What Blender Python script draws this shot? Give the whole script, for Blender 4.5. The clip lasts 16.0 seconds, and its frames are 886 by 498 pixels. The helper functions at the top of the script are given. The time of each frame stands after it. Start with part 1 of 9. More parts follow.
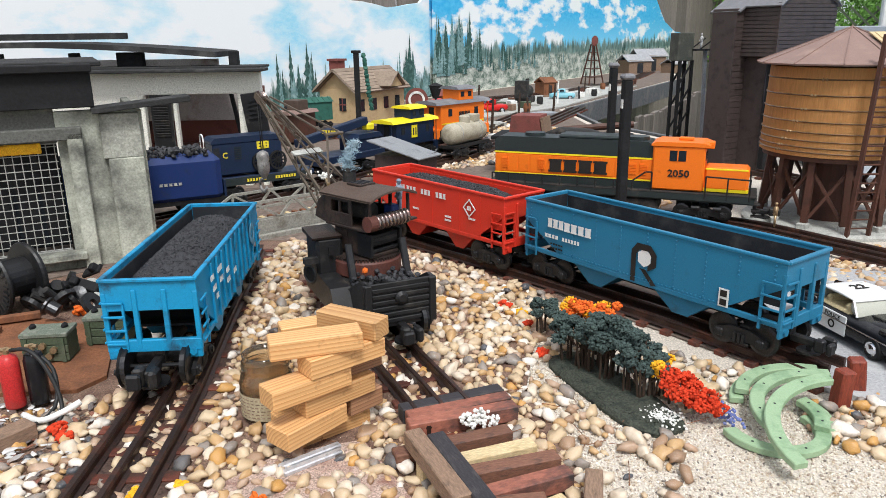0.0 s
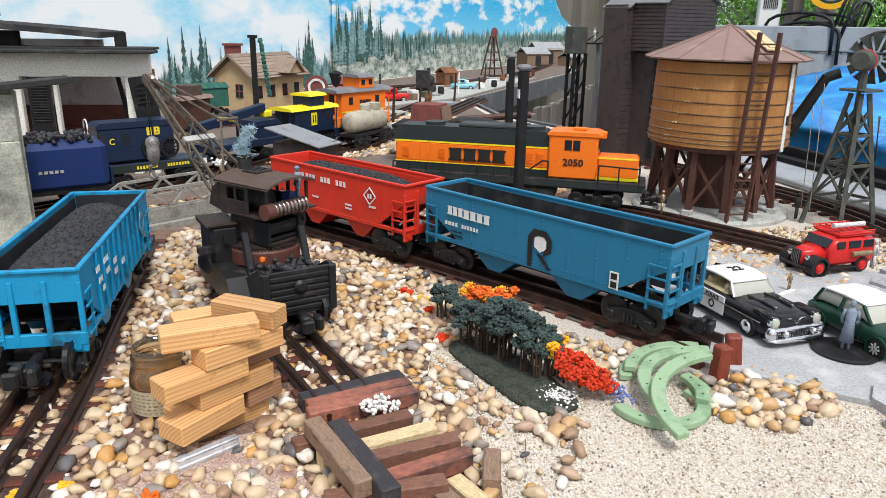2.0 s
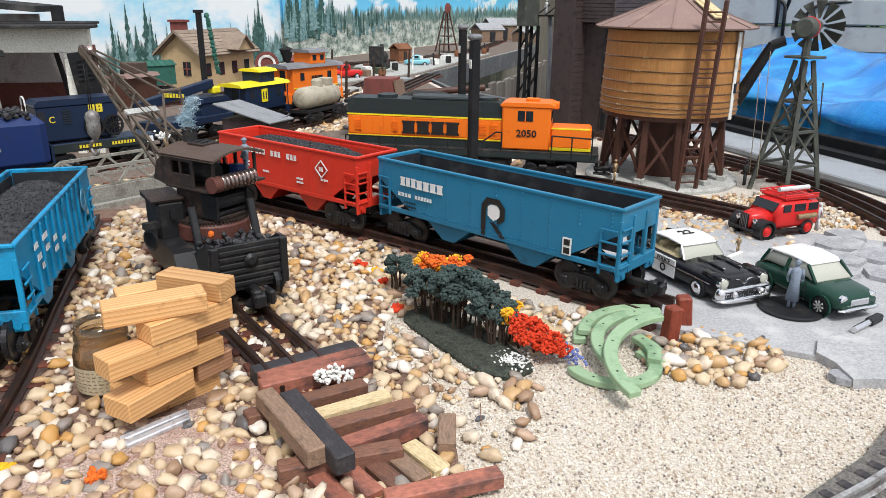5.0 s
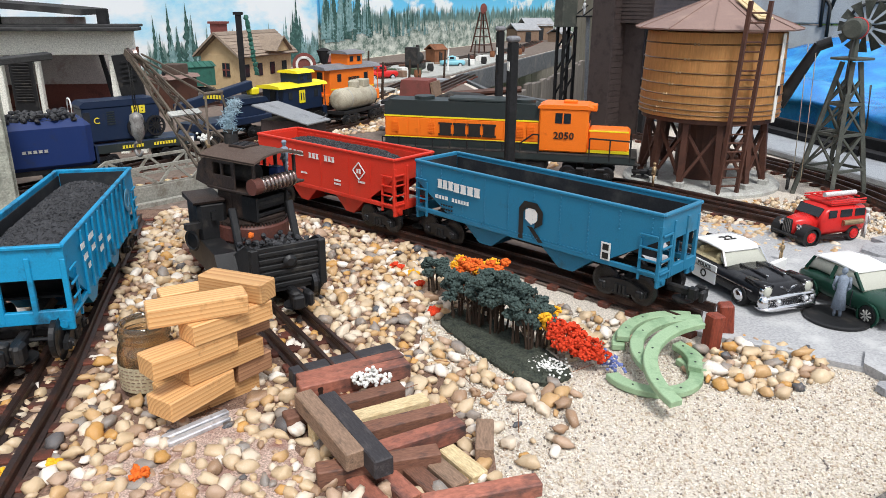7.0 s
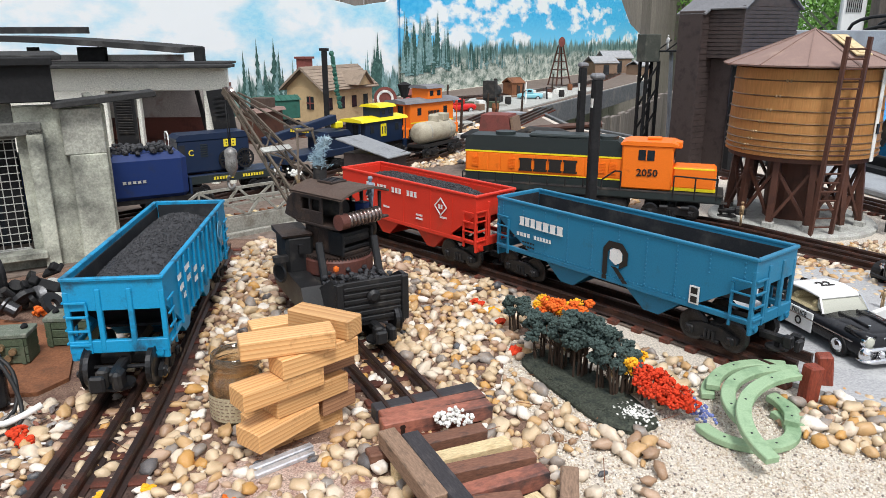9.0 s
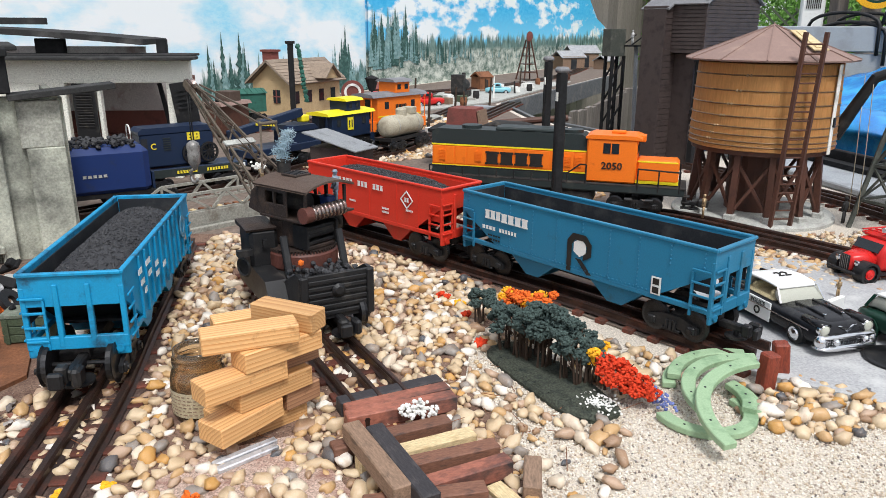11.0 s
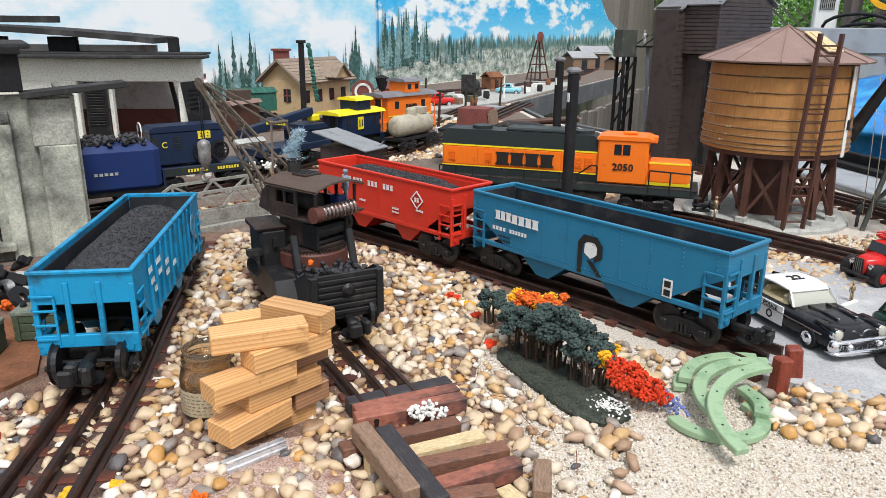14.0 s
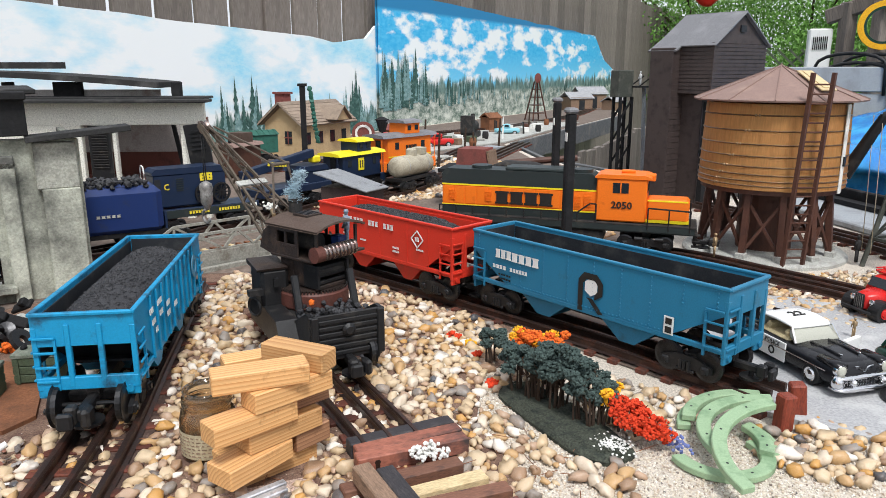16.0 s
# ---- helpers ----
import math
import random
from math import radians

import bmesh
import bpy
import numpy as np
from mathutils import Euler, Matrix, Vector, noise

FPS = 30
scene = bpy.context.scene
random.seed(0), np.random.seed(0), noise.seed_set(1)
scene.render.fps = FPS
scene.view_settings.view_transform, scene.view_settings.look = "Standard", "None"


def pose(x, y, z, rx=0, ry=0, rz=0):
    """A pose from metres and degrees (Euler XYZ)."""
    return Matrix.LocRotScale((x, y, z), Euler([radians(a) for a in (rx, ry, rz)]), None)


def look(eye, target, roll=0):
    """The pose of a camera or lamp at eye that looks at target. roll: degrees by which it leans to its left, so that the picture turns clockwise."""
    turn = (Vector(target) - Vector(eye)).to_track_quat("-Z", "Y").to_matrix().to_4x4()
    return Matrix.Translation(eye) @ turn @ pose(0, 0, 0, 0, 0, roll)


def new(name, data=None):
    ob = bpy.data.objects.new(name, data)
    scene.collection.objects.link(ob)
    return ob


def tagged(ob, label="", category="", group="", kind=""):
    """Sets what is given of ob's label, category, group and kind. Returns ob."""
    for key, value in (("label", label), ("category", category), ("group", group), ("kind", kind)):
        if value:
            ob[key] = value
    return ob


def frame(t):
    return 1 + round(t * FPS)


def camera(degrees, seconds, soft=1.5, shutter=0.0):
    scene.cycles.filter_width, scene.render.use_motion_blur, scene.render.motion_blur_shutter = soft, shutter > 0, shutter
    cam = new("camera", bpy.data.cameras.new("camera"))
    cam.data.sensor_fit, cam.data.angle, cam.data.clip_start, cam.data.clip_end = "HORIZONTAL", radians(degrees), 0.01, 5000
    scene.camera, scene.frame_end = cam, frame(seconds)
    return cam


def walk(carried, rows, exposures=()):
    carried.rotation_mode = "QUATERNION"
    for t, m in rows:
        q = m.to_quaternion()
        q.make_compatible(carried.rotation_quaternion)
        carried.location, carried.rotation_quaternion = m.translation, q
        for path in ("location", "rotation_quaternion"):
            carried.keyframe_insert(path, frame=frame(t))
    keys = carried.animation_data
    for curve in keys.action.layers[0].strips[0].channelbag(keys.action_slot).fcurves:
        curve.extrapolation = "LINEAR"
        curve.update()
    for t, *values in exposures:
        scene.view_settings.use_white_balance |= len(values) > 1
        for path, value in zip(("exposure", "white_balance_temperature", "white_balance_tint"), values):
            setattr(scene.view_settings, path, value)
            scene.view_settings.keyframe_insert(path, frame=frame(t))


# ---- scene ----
cam = camera(63.0, 16.0, soft=0.4)
PATH = [
    (0, (0.002, 0.001, 0.244), (-0.001, 1.918, -0.325), -0.8),
    (0.5, (0.004, 0.001, 0.244), (0.03, 1.916, -0.332), -0.5),
    (1, (0.003, 0.003, 0.242), (0.166, 1.909, -0.342), 0.3),
    (1.5, (0.006, -0.001, 0.242), (0.212, 1.894, -0.365), 1.2),
    (2, (0.005, -0.001, 0.242), (0.266, 1.891, -0.353), 0.9),
    (2.5, (0.006, -0.002, 0.242), (0.303, 1.886, -0.35), 1.1),
    (3, (0.006, -0.002, 0.239), (0.326, 1.876, -0.37), 0.9),
    (3.5, (0.008, -0.002, 0.238), (0.333, 1.87, -0.386), 0.6),
    (4, (0.009, 0.0, 0.236), (0.356, 1.865, -0.397), 0.5),
    (6.3, (0.012, -0.001, 0.232), (0.385, 1.852, -0.423), 0.6),
    (6.5, (0.011, -0.001, 0.233), (0.368, 1.856, -0.419), 0.6),
    (7, (0.007, 0.002, 0.235), (0.287, 1.873, -0.412), 0.3),
    (7.5, (0.003, 0.005, 0.24), (0.218, 1.898, -0.368), 0.5),
    (8, (-0.001, 0.006, 0.242), (0.182, 1.916, -0.321), 0.4),
    (8.5, (-0.002, 0.005, 0.241), (0.09, 1.921, -0.325), -0.3),
    (9, (-0.002, 0.005, 0.241), (0.085, 1.92, -0.328), -0.1),
    (9.5, (0.0, 0.004, 0.241), (0.108, 1.916, -0.337), -0.1),
    (10, (0.001, 0.004, 0.241), (0.141, 1.914, -0.333), -0.0),
    (10.2, (0.002, 0.003, 0.241), (0.163, 1.912, -0.333), 0.2),
    (12.3, (0.002, 0.005, 0.238), (0.173, 1.905, -0.362), 0.3),
    (12.5, (0.001, 0.005, 0.238), (0.162, 1.908, -0.358), 0.3),
    (13, (0.001, 0.005, 0.238), (0.153, 1.907, -0.361), 0.3),
    (13.5, (0.002, 0.005, 0.237), (0.154, 1.903, -0.374), 0.4),
    (14, (0.001, 0.006, 0.24), (0.146, 1.913, -0.344), 0.5),
    (14.5, (0.001, 0.005, 0.239), (0.138, 1.919, -0.325), 0.1),
    (15, (0.002, 0.005, 0.241), (0.158, 1.94, -0.237), 0.1),
    (15.5, (0.001, 0.003, 0.241), (0.156, 1.946, -0.207), 0.0),
    (16, (0.001, 0.004, 0.24), (0.146, 1.941, -0.239), 0.0),
]
walk(cam, [(t, look(eye, target, roll)) for t, eye, target, roll in PATH])

# ---- light ----
SUN_EL, SUN_AZ = 58, 169
world = bpy.data.worlds.new("sky")
scene.world = world
world.use_nodes = True
wn = world.node_tree
sky = wn.nodes.new("ShaderNodeTexSky")
sky.sky_type = "NISHITA"
sky.sun_disc = False
sky.sun_elevation, sky.sun_rotation = radians(SUN_EL), radians(SUN_AZ)
sky.air_density, sky.dust_density, sky.ozone_density = 1.0, 4.0, 1.0
haze = wn.nodes.new("ShaderNodeMixRGB")
haze.inputs[0].default_value = 0.75
haze.inputs[2].default_value = (8.9, 9.3, 10.1, 1)
wn.links.new(sky.outputs[0], haze.inputs[1])
wn.links.new(haze.outputs[0], wn.nodes["Background"].inputs[0])
wn.nodes["Background"].inputs[1].default_value = 0.10
sun_data = bpy.data.lights.new("sun", "SUN")
sun_data.energy, sun_data.angle, sun_data.color = 2.75, radians(14), (0.985, 0.99, 0.985)
sun = new("sun", sun_data)
_az, _el = radians(SUN_AZ), radians(SUN_EL)
sun.matrix_world = look((math.sin(_az) * math.cos(_el) * 5, math.cos(_az) * math.cos(_el) * 5, math.sin(_el) * 5), (0, 0, 0))
scene.view_settings.exposure = 0.25


# ---- materials ----
def _mix(nt, fac, a, b, mode="MIX"):
    n = nt.nodes.new("ShaderNodeMixRGB")
    n.blend_type = mode
    for k, v in enumerate((fac, a, b)):
        sock = n.inputs[k]
        if hasattr(v, "is_linked"):
            nt.links.new(v, sock)
        elif k == 0:
            sock.default_value = v
        else:
            sock.default_value = (*v, 1)
    return n.outputs[0]


def _noise(nt, coord, scale, detail=4, rough=0.6, stretch=None):
    if stretch:
        mp = nt.nodes.new("ShaderNodeMapping")
        mp.inputs["Scale"].default_value = stretch
        nt.links.new(coord, mp.inputs[0])
        coord = mp.outputs[0]
    n = nt.nodes.new("ShaderNodeTexNoise")
    n.inputs["Scale"].default_value, n.inputs["Detail"].default_value, n.inputs["Roughness"].default_value = scale, detail, rough
    nt.links.new(coord, n.inputs["Vector"])
    return n.outputs["Fac"]


def _ramp(nt, fac, lo, hi):
    n = nt.nodes.new("ShaderNodeMapRange")
    n.inputs[1].default_value, n.inputs[2].default_value = lo, hi
    nt.links.new(fac, n.inputs[0])
    return n.outputs[0]


def mat(name, col, rough=0.6, metal=0.0, wear=None, wear_amt=0.45, grain=900, stain=60, bump=0.15, stretch=None, random_var=0.0, spec=0.3, var=0.3, space="Object"):
    """A worn surface: base colour with fine grain, larger stains of a second colour, relief and uneven gloss."""
    m = bpy.data.materials.new(name)
    m.use_nodes = True
    nt = m.node_tree
    p = nt.nodes["Principled BSDF"]
    co = nt.nodes.new("ShaderNodeTexCoord").outputs[space]
    dark = tuple(c * (1 - var) for c in col)
    light = tuple(min(1, c * (1 + var * 0.8)) for c in col)
    g = _noise(nt, co, grain, 3, 0.6, stretch)
    base = _mix(nt, _ramp(nt, g, 0.3, 0.7), dark, light)
    s = _noise(nt, co, stain, 6, 0.65, stretch)
    if wear is None:
        wear = tuple(c * 0.55 for c in col)
    sc = _ramp(nt, s, 0.66 - wear_amt * 0.35, 0.80 - wear_amt * 0.2)
    base = _mix(nt, sc, base, wear)
    if random_var:
        oi = nt.nodes.new("ShaderNodeObjectInfo")
        h = nt.nodes.new("ShaderNodeHueSaturation")
        mr = nt.nodes.new("ShaderNodeMapRange")
        mr.inputs[3].default_value, mr.inputs[4].default_value = 1 - random_var, 1 + random_var
        nt.links.new(oi.outputs["Random"], mr.inputs[0])
        nt.links.new(mr.outputs[0], h.inputs["Value"])
        nt.links.new(base, h.inputs["Color"])
        base = h.outputs[0]
    nt.links.new(base, p.inputs["Base Color"])
    rr = nt.nodes.new("ShaderNodeMapRange")
    rr.inputs[3].default_value, rr.inputs[4].default_value = max(0.05, rough - 0.12), min(1, rough + 0.15)
    nt.links.new(s, rr.inputs[0])
    nt.links.new(rr.outputs[0], p.inputs["Roughness"])
    p.inputs["Metallic"].default_value = metal
    p.inputs["Specular IOR Level"].default_value = spec
    if bump:
        b = nt.nodes.new("ShaderNodeBump")
        b.inputs["Strength"].default_value, b.inputs["Distance"].default_value = bump, 0.001
        nt.links.new(g, b.inputs["Height"])
        nt.links.new(b.outputs[0], p.inputs["Normal"])
    return m


def stone_mat(name, cols, island):
    """Pebbles: each of its own colour, with veins and specks."""
    m = bpy.data.materials.new(name)
    m.use_nodes = True
    nt = m.node_tree
    p = nt.nodes["Principled BSDF"]
    if island:
        rnd = nt.nodes.new("ShaderNodeNewGeometry").outputs["Random Per Island"]
    else:
        rnd = nt.nodes.new("ShaderNodeObjectInfo").outputs["Random"]
    r = nt.nodes.new("ShaderNodeValToRGB")
    r.color_ramp.interpolation = "CONSTANT"
    els = r.color_ramp.elements
    while len(els) < len(cols):
        els.new(0.5)
    for k, (pos, c) in enumerate(cols):
        els[k].position, els[k].color = pos, (*c, 1)
    nt.links.new(rnd, r.inputs[0])
    co = nt.nodes.new("ShaderNodeTexCoord").outputs["Object"]
    n1, n2 = _noise(nt, co, 160, 5, 0.65), _noise(nt, co, 1300, 3)
    c = _mix(nt, _ramp(nt, n1, 0.45, 0.75), r.outputs[0], (0.36, 0.19, 0.07))
    c2 = _mix(nt, 0.42, r.outputs[0], c)
    c3 = _mix(nt, _ramp(nt, n2, 0.55, 0.8), c2, (0.62, 0.57, 0.50))
    nt.links.new(_mix(nt, 0.35, c2, c3), p.inputs["Base Color"])
    p.inputs["Roughness"].default_value = 0.42
    b = nt.nodes.new("ShaderNodeBump")
    b.inputs["Strength"].default_value, b.inputs["Distance"].default_value = 0.25, 0.001
    nt.links.new(n2, b.inputs["Height"])
    nt.links.new(b.outputs[0], p.inputs["Normal"])
    return m


def glass_mat(name, col, rough=0.05, alpha=1.0):
    m = bpy.data.materials.new(name)
    m.use_nodes = True
    p = m.node_tree.nodes["Principled BSDF"]
    p.inputs["Base Color"].default_value = (*col, 1)
    p.inputs["Roughness"].default_value = rough
    p.inputs["Transmission Weight"].default_value = alpha
    p.inputs["IOR"].default_value = 1.45
    return m


def wood_mat(name, light, dark, rings=210, random_var=0.12):
    """Sawn softwood: growth rings cut through by the block, fine grain along it, a few grubby marks."""
    m = bpy.data.materials.new(name)
    m.use_nodes = True
    nt = m.node_tree
    p = nt.nodes["Principled BSDF"]
    co = nt.nodes.new("ShaderNodeTexCoord").outputs["Object"]
    rnd = nt.nodes.new("ShaderNodeObjectInfo").outputs["Random"]
    mp = nt.nodes.new("ShaderNodeMapping")
    mp.inputs["Scale"].default_value = (0.10, 1, 1)
    nt.links.new(co, mp.inputs[0])
    shift = nt.nodes.new("ShaderNodeVectorMath")
    shift.operation = "MULTIPLY_ADD"
    nt.links.new(rnd, shift.inputs[0])
    shift.inputs[1].default_value = (0.02, 0.035, 0.024)
    nt.links.new(mp.outputs[0], shift.inputs[2])
    off = nt.nodes.new("ShaderNodeVectorMath")
    nt.links.new(shift.outputs[0], off.inputs[0])
    off.inputs[1].default_value = (0.0, 0.008, 0.011)
    wv = nt.nodes.new("ShaderNodeTexWave")
    wv.wave_type, wv.rings_direction, wv.wave_profile = "RINGS", "X", "SAW"
    wv.inputs["Scale"].default_value, wv.inputs["Distortion"].default_value = rings, 6.0
    wv.inputs["Detail"].default_value, wv.inputs["Detail Scale"].default_value = 2.0, 0.35
    nt.links.new(off.outputs[0], wv.inputs["Vector"])
    fine = _noise(nt, co, 260, 3, 0.6, (0.10, 6, 6))
    base = _mix(nt, _ramp(nt, wv.outputs["Fac"], 0.35, 1.0), light, dark)
    base = _mix(nt, _ramp(nt, fine, 0.45, 0.75), base, tuple(c * 0.72 for c in light))
    grub = _noise(nt, co, 55, 5, 0.7)
    base = _mix(nt, _ramp(nt, grub, 0.60, 0.80), base, tuple(c * 0.45 for c in dark))
    h = nt.nodes.new("ShaderNodeHueSaturation")
    mr = nt.nodes.new("ShaderNodeMapRange")
    mr.inputs[3].default_value, mr.inputs[4].default_value = 1 - random_var, 1 + random_var
    nt.links.new(rnd, mr.inputs[0])
    nt.links.new(mr.outputs[0], h.inputs["Value"])
    nt.links.new(base, h.inputs["Color"])
    nt.links.new(h.outputs[0], p.inputs["Base Color"])
    p.inputs["Roughness"].default_value = 0.55
    b = nt.nodes.new("ShaderNodeBump")
    b.inputs["Strength"].default_value, b.inputs["Distance"].default_value = 0.25, 0.0006
    nt.links.new(fine, b.inputs["Height"])
    nt.links.new(b.outputs[0], p.inputs["Normal"])
    return m


STONES = [(0.0, (0.54, 0.41, 0.265)), (0.13, (0.49, 0.305, 0.14)), (0.24, (0.64, 0.54, 0.42)), (0.38, (0.31, 0.195, 0.12)), (0.47, (0.56, 0.42, 0.26)), (0.58, (0.43, 0.295, 0.205)),
          (0.67, (0.25, 0.22, 0.195)), (0.73, (0.60, 0.47, 0.31)), (0.85, (0.52, 0.275, 0.075)), (0.90, (0.07, 0.075, 0.085)), (0.925, (0.75, 0.69, 0.61))]
M = {}
M["stone"] = stone_mat("pebble", STONES, False)
M["stone_far"] = stone_mat("pebbles", STONES, True)
M["hblue"] = mat("blue_car_paint", (0.008, 0.25, 0.47), 0.42, wear=(0.02, 0.05, 0.08), wear_amt=0.42, stain=45, var=0.10, bump=0.06)
M["rblue"] = mat("teal_car_paint", (0.020, 0.165, 0.290), 0.40, wear=(0.03, 0.10, 0.14), wear_amt=0.18, stain=35, var=0.10, bump=0.06)
M["lred"] = mat("red_car_paint", (0.60, 0.035, 0.018), 0.45, wear=(0.40, 0.06, 0.03), wear_amt=0.3, stain=30, var=0.1, bump=0.06)
M["inner"] = mat("dark_interior", (0.018, 0.02, 0.024), 0.6, wear=(0.05, 0.05, 0.05), bump=0.1)
M["black"] = mat("black_plastic", (0.014, 0.014, 0.015), 0.42, wear=(0.05, 0.045, 0.04), wear_amt=0.3, bump=0.1)
M["blackm"] = mat("matt_black", (0.022, 0.021, 0.021), 0.75, wear=(0.07, 0.06, 0.05), bump=0.2)
M["wheel"] = mat("wheel_metal", (0.05, 0.05, 0.052), 0.35, 0.8, wear=(0.02, 0.02, 0.02), bump=0.05)
M["rail"] = mat("rusty_rail", (0.055, 0.034, 0.028), 0.40, 0.6, wear=(0.13, 0.052, 0.034), wear_amt=0.42, stain=80)
M["railtop"] = mat("rail_steel", (0.55, 0.54, 0.52), 0.30, 0.8, wear=(0.12, 0.06, 0.04), stain=70)
M["tie"] = mat("track_tie", (0.125, 0.036, 0.022), 0.7, wear=(0.035, 0.025, 0.02), wear_amt=0.55, stain=70, random_var=0.4)
M["coal"] = mat("coal", (0.033, 0.033, 0.036), 0.5, wear=(0.05, 0.05, 0.055), bump=0.5)
M["white"] = mat("white_lettering", (0.70, 0.70, 0.68), 0.6, wear=(0.4, 0.42, 0.42), wear_amt=0.25, var=0.08, bump=0)
M["dark_ink"] = mat("black_lettering", (0.02, 0.018, 0.016), 0.5, var=0.1, bump=0)
M["yellow_ink"] = mat("yellow_lettering", (0.75, 0.60, 0.04), 0.5, var=0.08, bump=0)
M["orange"] = mat("orange_paint", (0.80, 0.17, 0.012), 0.42, wear=(0.55, 0.10, 0.01), wear_amt=0.15, var=0.08, bump=0.04)
M["dgreen"] = mat("dark_green_black_paint", (0.022, 0.030, 0.030), 0.45, wear=(0.05, 0.05, 0.045), wear_amt=0.25, var=0.15, bump=0.06)
M["yellow"] = mat("yellow_paint", (0.80, 0.66, 0.02), 0.4, wear=(0.6, 0.48, 0.03), wear_amt=0.15, var=0.06, bump=0.03)
M["navy"] = mat("navy_paint", (0.009, 0.020, 0.050), 0.4, wear=(0.02, 0.025, 0.04), wear_amt=0.25, var=0.12, bump=0.05)
M["navy2"] = mat("tender_blue_paint", (0.012, 0.030, 0.12), 0.36, wear=(0.02, 0.03, 0.07), wear_amt=0.25, var=0.1, bump=0.05)
M["pine"] = wood_mat("pine_block", (0.69, 0.40, 0.17), (0.47, 0.20, 0.058), 150, 0.16)
# darker copy of the pine, for blocks that sit in shade inside the stack
M["pine_shaded"] = wood_mat("shaded_pine_block", (0.36, 0.19, 0.10), (0.20, 0.085, 0.042), 160)
M["redtimber"] = mat("red_stained_timber", (0.37, 0.135, 0.090), 0.6, wear=(0.050, 0.040, 0.040), wear_amt=0.60, grain=160, stain=24, stretch=(1.5, 3, 3), random_var=0.2)
M["brntimber"] = mat("brown_timber", (0.17, 0.080, 0.052), 0.65, wear=(0.04, 0.03, 0.03), wear_amt=0.4, grain=120, stain=40, stretch=(2, 8, 8), random_var=0.2)
M["greytimber"] = mat("grey_brown_timber", (0.24, 0.155, 0.105), 0.7, wear=(0.10, 0.07, 0.05), wear_amt=0.4, grain=120, stain=40, stretch=(2, 8, 8))
M["blktimber"] = mat("black_timber", (0.035, 0.032, 0.035), 0.6, wear=(0.08, 0.07, 0.07), grain=120, stain=40, stretch=(2, 8, 8))
M["paletimber"] = mat("pale_timber", (0.60, 0.47, 0.27), 0.65, wear=(0.4, 0.28, 0.14), grain=120, stain=40, stretch=(2, 8, 8))
M["arcgreen"] = mat("light_green_plastic", (0.29, 0.41, 0.25), 0.6, wear=(0.15, 0.25, 0.14), wear_amt=0.42, stain=50, var=0.1)
M["peg"] = mat("red_brown_wood", (0.22, 0.045, 0.025), 0.55, wear=(0.10, 0.03, 0.02), grain=150, stretch=(8, 8, 2))
M["turf"] = mat("dark_turf", (0.050, 0.056, 0.042), 0.9, wear=(0.012, 0.018, 0.016), var=0.6, grain=700, stain=120, bump=0.8)
M["foliage"] = mat("dark_foliage", (0.055, 0.082, 0.074), 0.85, wear=(0.016, 0.026, 0.024), var=0.6, grain=900, stain=200, bump=0.6)
M["redfol"] = mat("red_foliage", (0.62, 0.050, 0.014), 0.85, wear=(0.40, 0.03, 0.01), grain=900, stain=200, bump=0.6)
M["orafol"] = mat("orange_foliage", (0.72, 0.15, 0.02), 0.85, wear=(0.55, 0.06, 0.01), grain=900, stain=200, bump=0.6)
M["yelfol"] = mat("yellow_foliage", (0.80, 0.42, 0.02), 0.85, wear=(0.65, 0.25, 0.02), grain=900, stain=200, bump=0.6)
M["bluefol"] = mat("blue_flowers", (0.16, 0.20, 0.45), 0.8, wear=(0.3, 0.32, 0.4), grain=900, bump=0.4)
M["bark"] = mat("dark_bark", (0.05, 0.032, 0.022), 0.85, bump=0.5)
M["sand"] = mat("pale_sand_grit", (0.58, 0.52, 0.445), 0.9, wear=(0.34, 0.28, 0.22), wear_amt=0.35, grain=650, stain=420, bump=0.9, var=0.42, space="Object")
M["road"] = mat("grey_road", (0.36, 0.36, 0.365), 0.85, wear=(0.50, 0.50, 0.49), wear_amt=0.4, grain=500, stain=28, bump=0.35, var=0.25)
M["slate"] = mat("grey_slate", (0.30, 0.30, 0.31), 0.8, wear=(0.42, 0.42, 0.42), grain=400, stain=60, bump=0.4)
M["concrete"] = mat("grey_concrete", (0.40, 0.40, 0.37), 0.85, wear=(0.28, 0.27, 0.25), grain=500, stain=60, bump=0.4)
M["blackgrit"] = mat("dark_ballast_grit", (0.16, 0.15, 0.135), 0.95, wear=(0.07, 0.065, 0.06), wear_amt=0.5, grain=700, stain=180, bump=0.9, var=0.5)
M["girdergrey"] = mat("weathered_pale_grey_plastic", (0.27, 0.265, 0.23), 0.75, wear=(0.14, 0.12, 0.095), wear_amt=0.4, grain=400, stain=70, bump=0.2)
M["stucco"] = mat("pale_stucco", (0.84, 0.82, 0.73), 0.9, wear=(0.20, 0.17, 0.12), wear_amt=0.26, grain=520, stain=330, bump=1.0, var=0.25)
M["fadedblue"] = mat("faded_blue_lettering", (0.12, 0.33, 0.48), 0.6, var=0.1, bump=0)
M["maroon"] = mat("dark_maroon_metal", (0.16, 0.055, 0.042), 0.35, wear=(0.03, 0.018, 0.016), wear_amt=0.4, stain=25, bump=0.1)
M["duststeel"] = mat("dusty_grey_brown_metal", (0.46, 0.42, 0.40), 0.5, wear=(0.24, 0.15, 0.13), wear_amt=0.4, stain=30, bump=0.1)
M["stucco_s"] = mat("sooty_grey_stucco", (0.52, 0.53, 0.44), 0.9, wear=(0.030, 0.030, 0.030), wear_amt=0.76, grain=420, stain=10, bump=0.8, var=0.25)
